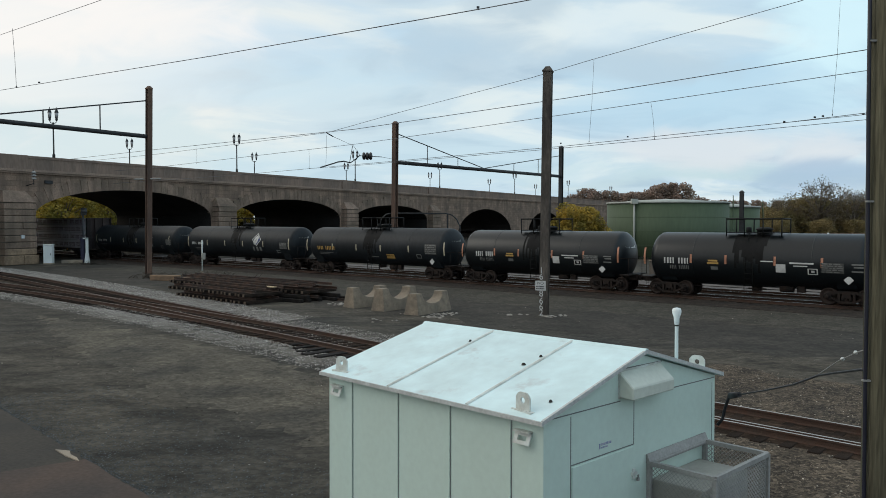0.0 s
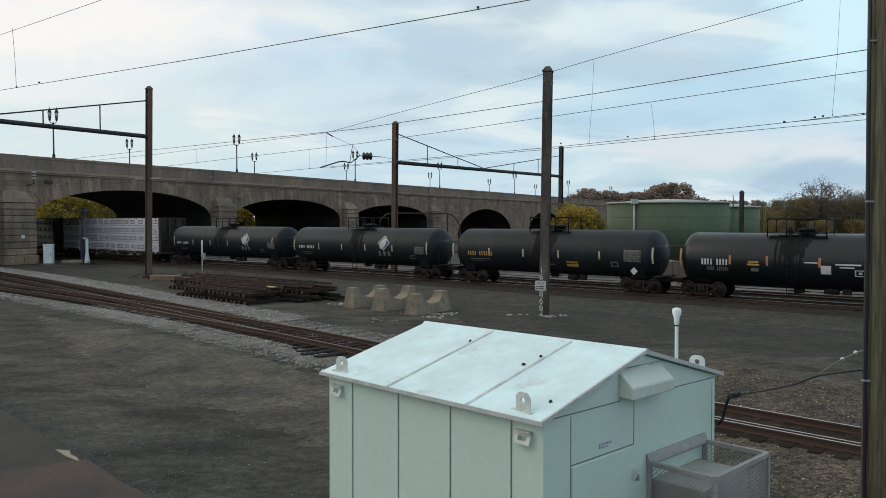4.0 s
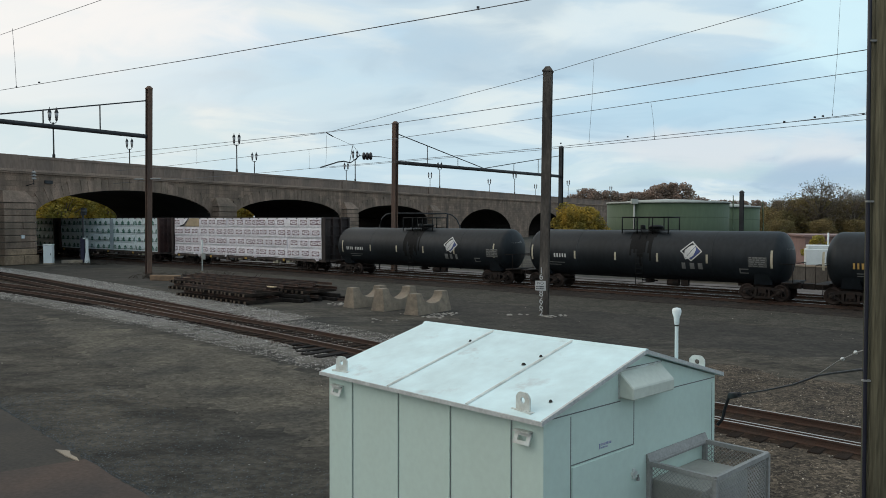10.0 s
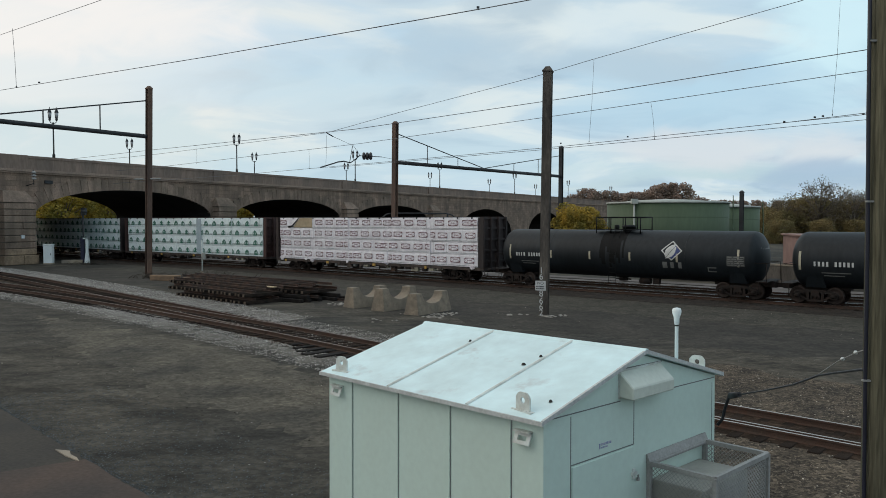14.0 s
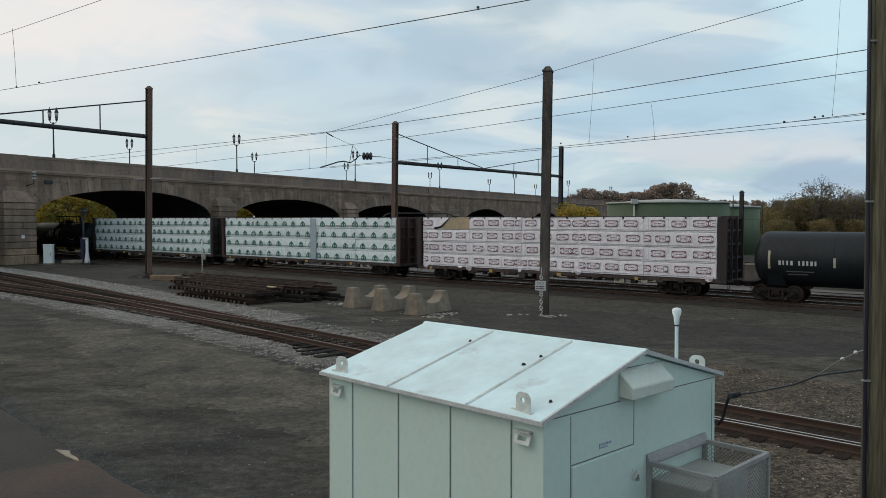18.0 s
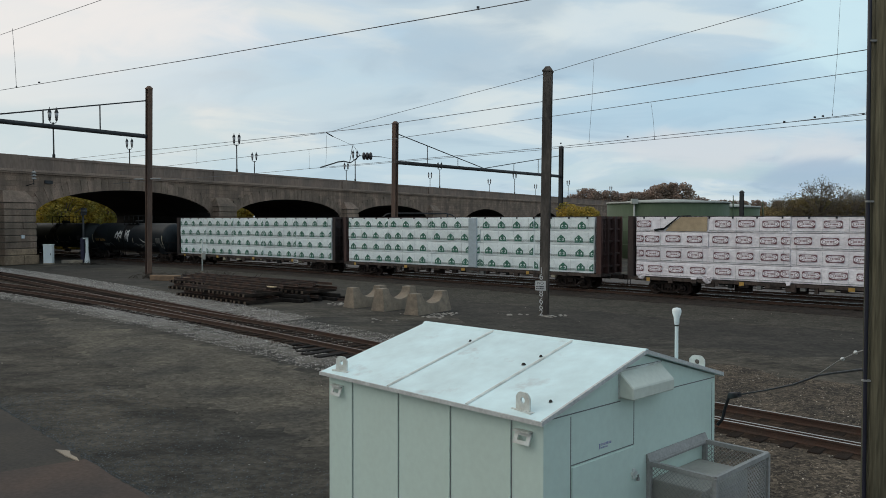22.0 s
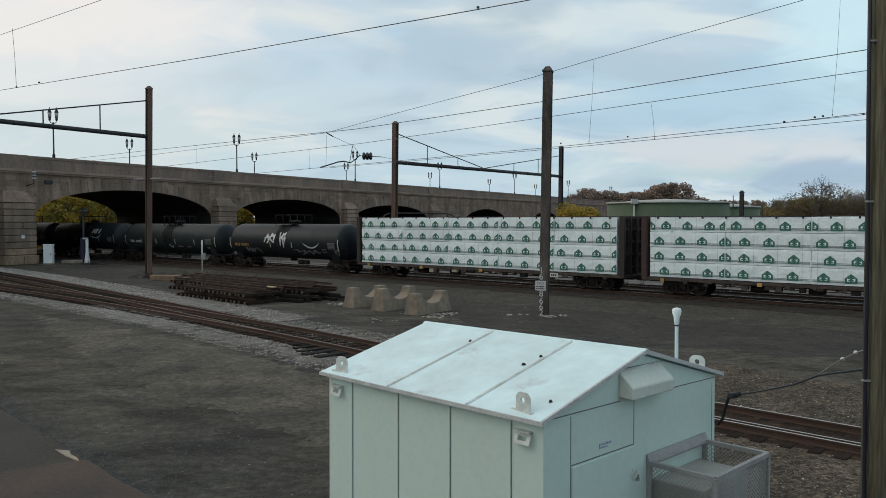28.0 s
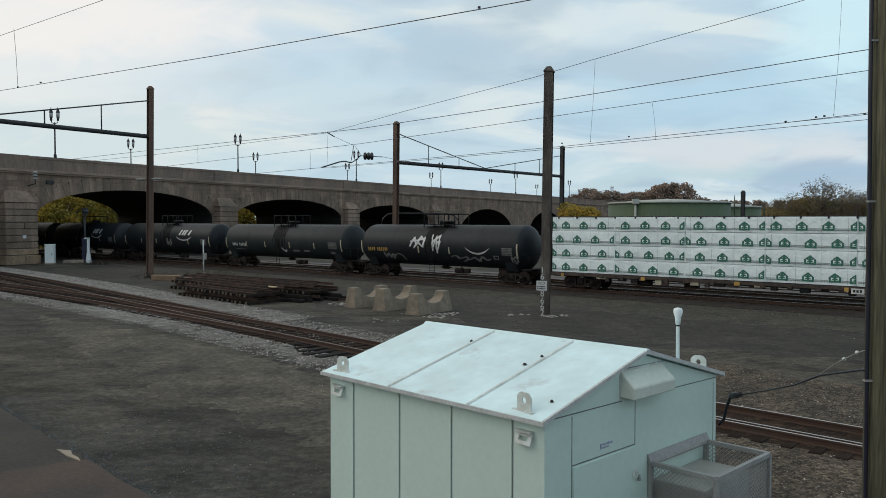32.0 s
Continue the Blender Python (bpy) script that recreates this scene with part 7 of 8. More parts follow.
def brush_pile(at, spread, height, count, seed, label):
    """A tangle of dry twigs on the ground."""
    rnd = random.Random(seed)
    bm = BM()
    for _ in range(count):
        p = Vector((rnd.gauss(0, spread * 0.4), rnd.gauss(0, 0.5), 0.0))
        q = p + Vector((rnd.uniform(-0.9, 0.9), rnd.uniform(-0.5, 0.5), rnd.uniform(0.1, height)))
        mid = p.lerp(q, 0.5) + Vector((0, 0, rnd.uniform(0.05, 0.2)))
        tube(bm, [p, mid, q], rnd.uniform(0.012, 0.03), 4, 0.005)
    tagged(part("brush_pile", bm, M_BRUSH, m=pose(at[0], at[1], 0)), label, "brush", "brush piles", kind="stuff")


M_BRUSH = mat("dry_dark_brush", (0.060, 0.046, 0.034), 0.95, 0, 0.4, 3.0, 20.0, 0.2, island=0.5)
brush_pile((-19.5, 61.5), 4.5, 0.65, 110, 91, "heap of dry dark brush behind the track panels")
brush_pile((-23.6, 60.9), 1.6, 0.5, 40, 92, "tuft of dry dark brush beside the timber block")
brush_pile((-36.8, 79.5), 3.0, 0.5, 60, 93, "tuft of dry dark brush near the signal")


def yard_cabinet():
    root = thing("signal_cabinet", pose(-41.85, 80.3, 0, 0, 0, 12), "pale grey-white metal signal cabinet beside the bridge pier", "cabinet")
    bm = BM()
    box(bm, -0.43, 0.43, -0.40, 0.40, 0.12, 2.0)
    bevelled(bm, 0.02)
    part("body", bm, M_TRUCK_WHITE, root)
    bm = BM()
    box(bm, -0.47, 0.47, -0.45, 0.45, 2.0, 2.1)
    bevelled(bm, 0.02)
    part("lid", bm, M_TRUCK_WHITE, root)
    bm = BM()
    box(bm, -0.47, 0.47, -0.44, 0.44, -0.02, 0.12)
    part("plinth", bm, M_CONCRETE, root)
    bm = BM()
    box(bm, -0.37, 0.37, -0.415, -0.40, 0.2, 1.9)
    d = part("door", bm, M_TRUCK_WHITE, root)
    bm = BM()
    box(bm, 0.25, 0.31, -0.45, -0.415, 0.95, 1.15)
    part("handle", bm, M_HOLE, d)


yard_cabinet()


def dwarf_signal():
    root = thing("railway_signal", pose(-39.12, 82.6, 0), "dark signal mast with a white post beside the bridge arch", "signal")
    bm = BM()
    tube(bm, [(-0.25, 0.3, 0), (-0.25, 0.3, 5.6)], 0.11, 8)
    part("mast", bm, M_DARK_STEEL, root)
    bm = BM()
    box(bm, -0.5, -0.15, 0.1, 0.5, 0.1, 2.75)
    for i in range(8):
        box(bm, -0.52, -0.13, 0.06, 0.12, 0.3 + i * 0.32, 0.36 + i * 0.32)
    part("ladder_case", bm, M_BLUEBLACK, root, "blue-black ladder case")
    bm = BM()
    lathe(bm, [(0.26, 5.45), (0.3, 5.6), (0.26, 5.75)], "z", (-0.1, 0.3, 0), 14)
    box(bm, -0.4, 0.05, 0.1, 0.5, 5.2, 6.0)
    part("signal_head", bm, M_DARK_STEEL, root)
    bm = BM()
    hexa(bm, [(0.02, -0.2, 0), (0.5, -0.2, 0), (0.5, 0.2, 0), (0.02, 0.2, 0), (0.12, -0.1, 1.1), (0.4, -0.1, 1.1), (0.4, 0.1, 1.1), (0.12, 0.1, 1.1)])
    box(bm, 0.15, 0.38, -0.1, 0.1, 1.1, 2.7)
    box(bm, -0.15, 0.38, -0.1, 0.1, 2.6, 2.75)
    part("white_post", bm, M_TRUCK_WHITE, root, "white painted concrete post")


M_BLUEBLACK = mat("blue_black_paint", (0.025, 0.022, 0.06), 0.5, 0, 0.3, 3.0, 20.0, 0.0)
dwarf_signal()


def marker_post():
    root = thing("marker_post", pose(-20.95, 65.8, 0), "thin white marker post with a small box", "post")
    bm = BM()
    tube(bm, [(0, 0, 0), (0, 0, 2.95)], 0.06, 8)
    part("pole", bm, M_LUG, root)
    bm = BM()
    box(bm, -0.02, 0.26, -0.12, 0.12, 1.25, 1.8)
    bevelled(bm, 0.02)
    part("box", bm, M_AC, root)
    bm = BM()
    box(bm, -0.12, 0.12, -0.12, 0.12, 0, 0.25)
    part("foot", bm, M_CONCRETE, root)


marker_post()


def text_mesh(body, size):
    cu = bpy.data.curves.new("text", "FONT")
    cu.body, cu.size, cu.align_x, cu.align_y, cu.extrude = body, size, "CENTER", "CENTER", 0.002
    ob = new("text", cu)
    bpy.context.view_layer.update()
    me = bpy.data.meshes.new_from_object(ob.evaluated_get(bpy.context.evaluated_depsgraph_get()))
    bpy.data.objects.remove(ob)
    return me


def pole_figures():
    """White painted figures down the pole and a small notice plate."""
    # the pole's own face: turned -18 degrees, its near flange 0.21 m in front of the axis
    for ch, z in (("1", 2.22), ("6", 1.90), ("8", 1.07), ("6", 0.72), ("6", 0.43), ("2", 0.14)):
        me = text_mesh(ch, 0.42)
        me.materials.clear()
        me.materials.append(M_MARK)
        ob = part("figure", me, None, centre_pole, "white painted figure")
        ob.matrix_basis = pose(0, 0, 0, 0, 0, -18) @ pose(-0.10, -0.216, z + 0.02, 90, 0, 0)
    bm = BM()
    box(bm, -0.26, 0.26, -0.012, 0.012, -0.24, 0.24)
    bevelled(bm, 0.008)
    plate = part("notice_plate", bm, M_MARK, centre_pole, "small white notice plate", pose(0, 0, 0, 0, 0, -18) @ pose(-0.13, -0.24, 1.49))
    me = text_mesh("NO", 0.2)
    me.materials.clear()
    me.materials.append(M_CABLE)
    part("lettering", me, None, plate, m=pose(0, -0.015, 0.12, 90, 0, 0))
    bm = BM()
    rnd = random.Random(5)
    for z in (-0.04, -0.14):
        for i in range(7):
            box(bm, -0.21 + i * 0.06, -0.21 + i * 0.06 + rnd.uniform(0.03, 0.05), -0.016, -0.012, z - 0.035, z + 0.03)
    part("small_print", bm, M_CABLE, plate)


pole_figures()


# ---- the near timber post with its cables ----
def near_post():
    root = thing("timber_post", pose(2.975, 5.0, 0), "thick grey-green weathered timber post with black cables", "post")
    bm = BM()
    loops = []
    rnd = random.Random(9)
    n = 22
    ph = [rnd.uniform(-0.006, 0.006) for _ in range(n)]
    for k in range(15):
        z = -0.1 + k * 0.55
        r = 0.172 - 0.0016 * k
        loops.append([(0.02 * (3.5 - z) * 0.35 + (r + ph[i]) * math.cos(i * math.tau / n), (r + ph[i]) * math.sin(i * math.tau / n), z) for i in range(n)])
    rings(bm, loops)
    part("pole", bm, M_TIMBER, root)
    bm = BM()
    tube(bm, [(-0.198, -0.03, 0.1), (-0.173, -0.03, 2.6), (-0.183, -0.03, 3.7), (-0.186, -0.03, 4.6), (-0.20, -0.03, 5.4), (-0.215, -0.03, 7.4)], 0.013, 8)
    cable = part("riser_cable", bm, M_CABLE_BLUE, root, "blue-black riser cable")
    for z in (3.64, 4.82, 5.86):
        bm = BM()
        box(bm, -0.205, -0.155, -0.05, -0.02, z - 0.006, z + 0.006)
        part("cable_clip", bm, M_GALV, root)


M_CABLE_BLUE = mat("blue_black_cable", (0.011, 0.011, 0.024), 0.45, 0, 0.2, 3.0, 20.0, 0.0)
near_post()


def shed_cable():
    root = thing("power_cable", Matrix.Identity(4), "black service cable slung from the timber post to the shed", "cable")
    bm = BM()
    tube(bm, [(2.80, 5.0, 3.70), (2.92, 5.25, 3.655), (3.0, 5.75, 3.53), (3.05, 6.1, 3.44), (3.12, 6.7, 3.23), (3.17, 7.4, 3.02), (3.16, 7.9, 2.87), (3.13, 8.15, 2.79)], 0.009, 6)
    part("cable", bm, M_CABLE, root)
    bm = BM()
    tube(bm, [(3.13, 8.15, 2.79), (3.16, 8.3, 2.74), (3.15, 8.38, 2.6), (3.13, 8.4, 2.47), (3.07, 8.4, 2.4)], 0.018, 6)
    part("drip_loop", bm, M_CABLE, root)
    bm = BM()
    tube(bm, [(3.15, 7.98, 2.845), (3.13, 8.18, 2.785)], 0.028, 8, 0.036)
    part("splice", bm, M_CABLE, root, "taped cable splice")
    bm = BM()
    tube(bm, [(3.05, 6.1, 3.45), (3.02, 5.75, 3.62), (2.90, 5.3, 3.76), (2.8, 5.02, 3.83)], 0.004, 5)
    part("guy_wire", bm, M_GALV, root)
    for p in ((3.0, 5.65, 3.655), (2.895, 5.28, 3.77)):
        bm = BM()
        lathe(bm, [(0.008, -0.012), (0.016, 0.0), (0.008, 0.012)], centre=p, n=8)
        part("insulator", bm, M_TRUCK_WHITE, root)


shed_cable()


# ---- overhead line fittings ----
def droppers():
    """Thin hangers between messenger and contact wires, with their clips."""
    for (a, b) in (((9.8, 49.6, 15.1), (9.6, 50.0, 9.85)), ((12.9, 47.3, 12.0), (13.1, 47.1, 9.7)), ((21.0, 40.5, 16.3), (20.8, 40.7, 10.3)),
                   ((-17.0, 30.2, 12.25), (-17.0, 30.4, 9.99)), ((-9.95, 65.0, 11.9), (-10.1, 65.5, 9.35)), ((-25.7, 79.2, 12.3), (-25.7, 79.3, 10.6)), ((-11.9, 67.5, 10.9), (-11.9, 67.6, 9.25))):
        bm = BM()
        mid = (Vector(a) + Vector(b)) / 2 + D * 0.04
        tube(bm, [a, mid, b], 0.009, 4)
        ob = tagged(part("dropper_wire", bm, M_WIRE), "thin dropper wire between overhead wires", "wire", "dropper wires")
        bm = BM()
        lathe(bm, [(0.01, -0.04), (0.03, -0.02), (0.03, 0.02), (0.01, 0.04)], centre=b, n=8)
        part("clip", bm, M_INSULATOR, ob)


droppers()


def wire_clips():
    spots = [(0.72, 15.75, 9.06, 0.05), (-15.4, 29.1, 9.93, 0.06), (7.9, 51.0, 9.82, 0.09), (11.7, 48.2, 9.95, 0.09), (18.93, 42.24, 10.13, 0.1), (20.13, 41.24, 10.24, 0.1), (20.45, 41.0, 10.27, 0.1), (21.9, 39.7, 10.2, 0.1)]
    for x, y, z, q in spots:
        bm = BM()
        q *= 0.6
        box(bm, x - q, x + q, y - q * 0.5, y + q * 0.5, z - q * 0.7, z + q * 0.9)
        bevelled(bm, q * 0.2)
        tagged(part("wire_clip", bm, M_INSULATOR), "small dark clip on an overhead wire", "clip", "wire clips")


wire_clips()


def registration_arm():
    """Pull-off arm and string of bell insulators beside the gantry."""
    root = thing("registration_arm", Matrix.Identity(4), "steel pull-off arm with dark bell insulators on the wires", "insulator")
    bm = BM()
    tube(bm, [(-10.65, 66, 9.24), (-9.9, 66, 9.47), (-9.1, 66, 9.72), (-8.6, 66, 9.78), (-8.05, 66, 9.64)], 0.06, 6)
    part("arm", bm, M_DARK_STEEL, root)
    bm = BM()
    tube(bm, [(-8.05, 66, 9.64), (-7.6, 66, 9.95), (-7.2, 66, 10.3)], 0.045, 6)
    tube(bm, [(-8.1, 66, 9.7), (-7.85, 66, 11.1)], 0.03, 6)
    tube(bm, [(-10.14, 66, 12.26), (-9.51, 66, 11.9)], 0.05, 6)
    tube(bm, [(-9.51, 66, 11.9), (-7.75, 66, 11.1), (-7.2, 66, 10.3)], 0.014, 5)
    part("link", bm, M_DARK_STEEL, root)
    for i in range(3):
        bm = BM()
        x = -6.85 + i * 0.29
        lathe(bm, [(0.06, x - 0.17), (0.29, x - 0.12), (0.34, x - 0.02), (0.30, x + 0.1), (0.06, x + 0.15)], "x", (0, 66, 10.22), 14)
        part("insulator_bell", bm, M_INSULATOR, root)
    bm = BM()
    tube(bm, [(-7.3, 66, 10.26), (-5.3, 66, 10.15)], 0.035, 6)
    tube(bm, [(-5.3, 66, 10.15), (-4.4, 68, 10.1)], 0.016, 5)
    part("pull_rod", bm, M_DARK_STEEL, root)


registration_arm()


def pier_insulator():
    root = thing("insulator_bracket", BRIDGE @ pose(2.9, -1.3, 0), "white stacked insulator on an iron bracket on the bridge pier", "insulator")
    bm = BM()
    for i in range(3):
        lathe(bm, [(0.08, 8.9 + i * 0.32), (0.26, 8.98 + i * 0.32), (0.26, 9.04 + i * 0.32), (0.09, 9.2 + i * 0.32)], n=12)
    part("insulator", bm, M_GALV, root)
    bm = BM()
    tube(bm, [(0, 0, 8.4), (0, 0, 9.95)], 0.04, 6)
    tube(bm, [(0, 0.1, 8.5), (0, 1.3, 8.3)], 0.05, 6)
    part("bracket", bm, M_DARK_STEEL, root)


pier_insulator()


def pipe_loop():
    """A raised pipe loop beyond the tracks."""
    root = thing("pipe_loop", pose(0, 72.0, 0), "dark steel pipe loop standing beyond the tracks", "pipe")
    bm = BM()
    tube(bm, [(-6.05, 0, -0.1), (-6.02, 0, 4.2), (-5.8, 0, 4.85), (-5.4, 0, 5.2), (-4.9, 0, 5.31), (0.25, 0, 5.31), (0.85, 0, 5.15), (1.3, 0, 4.75), (1.6, 0, 4.1), (1.7, 0, -0.1)], 0.062, 8)
    part("pipe", bm, M_DARK_STEEL, root)
    bm = BM()
    box(bm, 0.34, 0.52, -0.09, 0.09, -0.1, 5.25)
    part("support_post", bm, M_DARK_STEEL, root)


pipe_loop()


# ---- beyond the tracks ----
def storage_tank(at, r, h, label, stairs):
    root = thing("storage_tank", pose(at[0], at[1], 0), label, "storage tank", "green storage tanks")
    bm = BM()
    lathe(bm, [(r, -0.1), (r, h)], n=64)
    part("shell", bm, M_GREEN_TANK, root)
    bm = BM()
    lathe(bm, [(r + 0.12, h - 0.02), (r + 0.12, h + 0.16), (r - 0.1, h + 0.2)], n=64)
    part("rim", bm, M_RIM, root, "pale top rim")
    bm = BM()
    lathe(bm, [(r - 0.1, h + 0.1), (r * 0.5, h + 0.45), (0.3, h + 0.62)], n=48)
    part("roof", bm, M_RIM, root)
    for k in range(1, 4):
        bm = BM()
        lathe(bm, [(r + 0.002, h * k / 4 - 0.03), (r + 0.02, h * k / 4), (r + 0.002, h * k / 4 + 0.03)], n=64)
        part("weld_band", bm, M_GREEN_TANK, root)
    for a0 in stairs:
        bm = BM()
        if a0 < 0:
            a = radians(-a0)
            p = Vector((-math.cos(a), -math.sin(a), 0)) * (r + 0.2)
            tube(bm, [p, p + Vector((0, 0, h + 0.3))], 0.13, 8)
            box(bm, p.x - 0.35, p.x + 0.35, p.y - 0.35, p.y + 0.35, h - 0.1, h + 0.5)
            part("overflow_pipe", bm, M_RIM, root, "pale pipe up the shell")
        else:
            n = 16
            pts, top = [], []
            for i in range(n + 1):
                a = radians(a0 + 28 * i / n)
                p = Vector((math.cos(a), -math.sin(a), 0)) * (r + 0.45)
                pts.append(p + Vector((0, 0, h * (1 - i / n))))
                top.append(p + Vector((0, 0, h * (1 - i / n) + 1.0)))
            tube(bm, pts, 0.09, 5)
            tube(bm, top, 0.05, 5)
            for p, q in zip(pts[::2], top[::2]):
                tube(bm, [p, q], 0.04, 5)
            part("stairway", bm, M_GREEN_TANK, root, "sloping stairway on the shell")
    return root


M_RIM = mat("pale_tank_rim", (0.42, 0.44, 0.40), 0.7, 0, 0.15, 0.5, 8.0, 0.0)
storage_tank((28.3, 95.8), 7.4, 6.70, "large dark green steel storage tank with a pale rim", (-44, 14))
storage_tank((39.25, 105.8), 4.6, 6.38, "smaller dark green steel storage tank", (10,))


def pink_building():
    root = thing("brick_building", pose(34.2, 71.5, 0, 0, 0, -12), "low pink-brown brick building beyond the tracks", "building")
    bm = BM()
    box(bm, 0, 26, 0, 9, -0.1, 3.1)
    part("wall", bm, M_BRICK, root)
    bm = BM()
    box(bm, -0.2, 26.2, -0.2, 9.2, 3.1, 3.25)
    part("roof", bm, M_BRICK, root)
    for i in range(9):
        bm = BM()
        box(bm, 0.8 + i * 2.6, 1.05 + i * 2.6, -0.12, 0, -0.1, 3.06)
        part("pilaster", bm, M_BRICK, root)


pink_building()


def dike_wall():
    """The low wall along the far side of the roadway."""
    root = tagged(new("wall_dike"), "low tan concrete wall beyond the tracks, with a pale coping", "wall", kind="structure")
    root.matrix_basis = LINE
    bm = BM()
    box(bm, -2.0, 46.0, 13.0, 13.3, -0.1, 1.36)
    part("wall", bm, M_DIKE, root)
    bm = BM()
    box(bm, -2.05, 46.05, 12.95, 13.35, 1.36, 1.5)
    bevelled(bm, 0.02)
    part("coping", bm, M_CONCRETE, root, "pale coping")


M_DIKE = mat("stained_dike_concrete", (0.15, 0.128, 0.108), 0.9, 0, 0.35, 0.8, 12.0, 0.3, tint=(0.085, 0.072, 0.06), streak=0.3)
dike_wall()


def white_vessel():
    """A white rectangular fuel tank on a rack with a vent pipe and a low wall under it."""
    root = thing("fuel_tank", pose(28.1, 58.6, 0, 0, 0, -20), "white rectangular fuel tank on a rack beyond the tracks", "tank")
    bm = BM()
    box(bm, 0, 2.9, 0, 1.3, 1.2, 2.45)
    bevelled(bm, 0.08, 2)
    part("vessel", bm, M_TRUCK_WHITE, root)
    bm = BM()
    box(bm, 0.1, 2.0, 0.1, 1.2, 2.45, 2.75)
    bevelled(bm, 0.05)
    part("top_box", bm, M_TRUCK_WHITE, root)
    bm = BM()
    tube(bm, [(1.6, 0.5, 2.4), (1.6, 0.5, 3.7)], 0.07, 8)
    part("vent_pipe", bm, M_TRUCK_WHITE, root)
    for x in (0.2, 1.45, 2.7):
        bm = BM()
        box(bm, x - 0.05, x + 0.05, 0.05, 0.15, -0.05, 1.2)
        part("rack_leg", bm, M_DARK_STEEL, root)
    bm = BM()
    box(bm, -1.0, 4.0, -0.1, 0.0, 1.12, 1.2)
    part("rack_rail", bm, M_DARK_STEEL, root)


white_vessel()


# ---- trees ----
def leaf_cloud(bm_verts, bm_faces, rnd, c, radius, count, size, squash=0.8):
    for _ in range(count):
        while True:
            p = Vector((rnd.uniform(-1, 1), rnd.uniform(-1, 1), rnd.uniform(-1, 1)))
            if 0.25 < p.length < 1:
                break
        p = Vector((p.x * radius, p.y * radius, p.z * radius * squash)) + c
        a = Vector((rnd.uniform(-1, 1), rnd.uniform(-1, 1), rnd.uniform(-0.7, 0.7))).normalized() * size * rnd.uniform(0.6, 1.3)
        b = a.cross(Vector((rnd.uniform(-1, 1), rnd.uniform(-1, 1), rnd.uniform(-1, 1)))).normalized() * size * rnd.uniform(0.35, 0.7)
        k = len(bm_verts)
        bm_verts += [p - a, p + b, p + a, p - b]
        bm_faces.append((k, k + 1, k + 2, k + 3))


def tree(name, m, height, spread, leaf, label, seed, clumps, leaves, size, bare=0.0, low=0.25, twigs=3):
    """Tapered trunk, forking limbs and a crown of many small leaves in uneven clumps."""
    rnd = random.Random(seed)
    root = thing(name, m, label, "tree", "autumn trees")
    bm = BM()
    top = height * 0.55
    tube(bm, [(0, 0, -0.2), (rnd.uniform(-0.1, 0.1) * spread * 0.3, 0, height * 0.2), (rnd.uniform(-0.1, 0.1) * spread, 0.1, top)], 0.035 * height, 8, 0.015 * height)
    part("trunk", bm, M_BARK, root)
    verts, faces = [], []
    limbs = BM()
    for i in range(clumps):
        a = i * 2.4 + rnd.uniform(-0.5, 0.5)
        u = (i + 0.5) / clumps
        q = spread * (0.25 + 0.75 * math.sin(math.pi * (0.12 + 0.8 * u))) * rnd.uniform(0.45, 0.95)
        c = Vector((math.cos(a) * q, math.sin(a) * q, height * (low + (0.93 - low) * u) * rnd.uniform(0.93, 1.05)))
        s = Vector((0, 0, max(height * 0.12, c.z * 0.55)))
        mid = s.lerp(c, 0.5) + Vector((0, 0, 0.05 * height))
        tube(limbs, [s, mid, c], 0.012 * height, 5, 0.003 * height)
        for _ in range(twigs):
            t = c + Vector((rnd.uniform(-1, 1), rnd.uniform(-1, 1), rnd.uniform(0.1, 1.0))) * spread * 0.28
            tube(limbs, [mid.lerp(c, 0.6), t], 0.004 * height, 4, 0.0015 * height)
        if rnd.random() >= bare:
            leaf_cloud(verts, faces, rnd, c, spread * rnd.uniform(0.26, 0.42), leaves, size)
    part("branchwork", limbs, M_BARK, root)
    me = bpy.data.meshes.new("crown")
    me.from_pydata([tuple(v) for v in verts], [], faces)
    me.materials.append(leaf)
    part("crown", me, None, root)
    return root


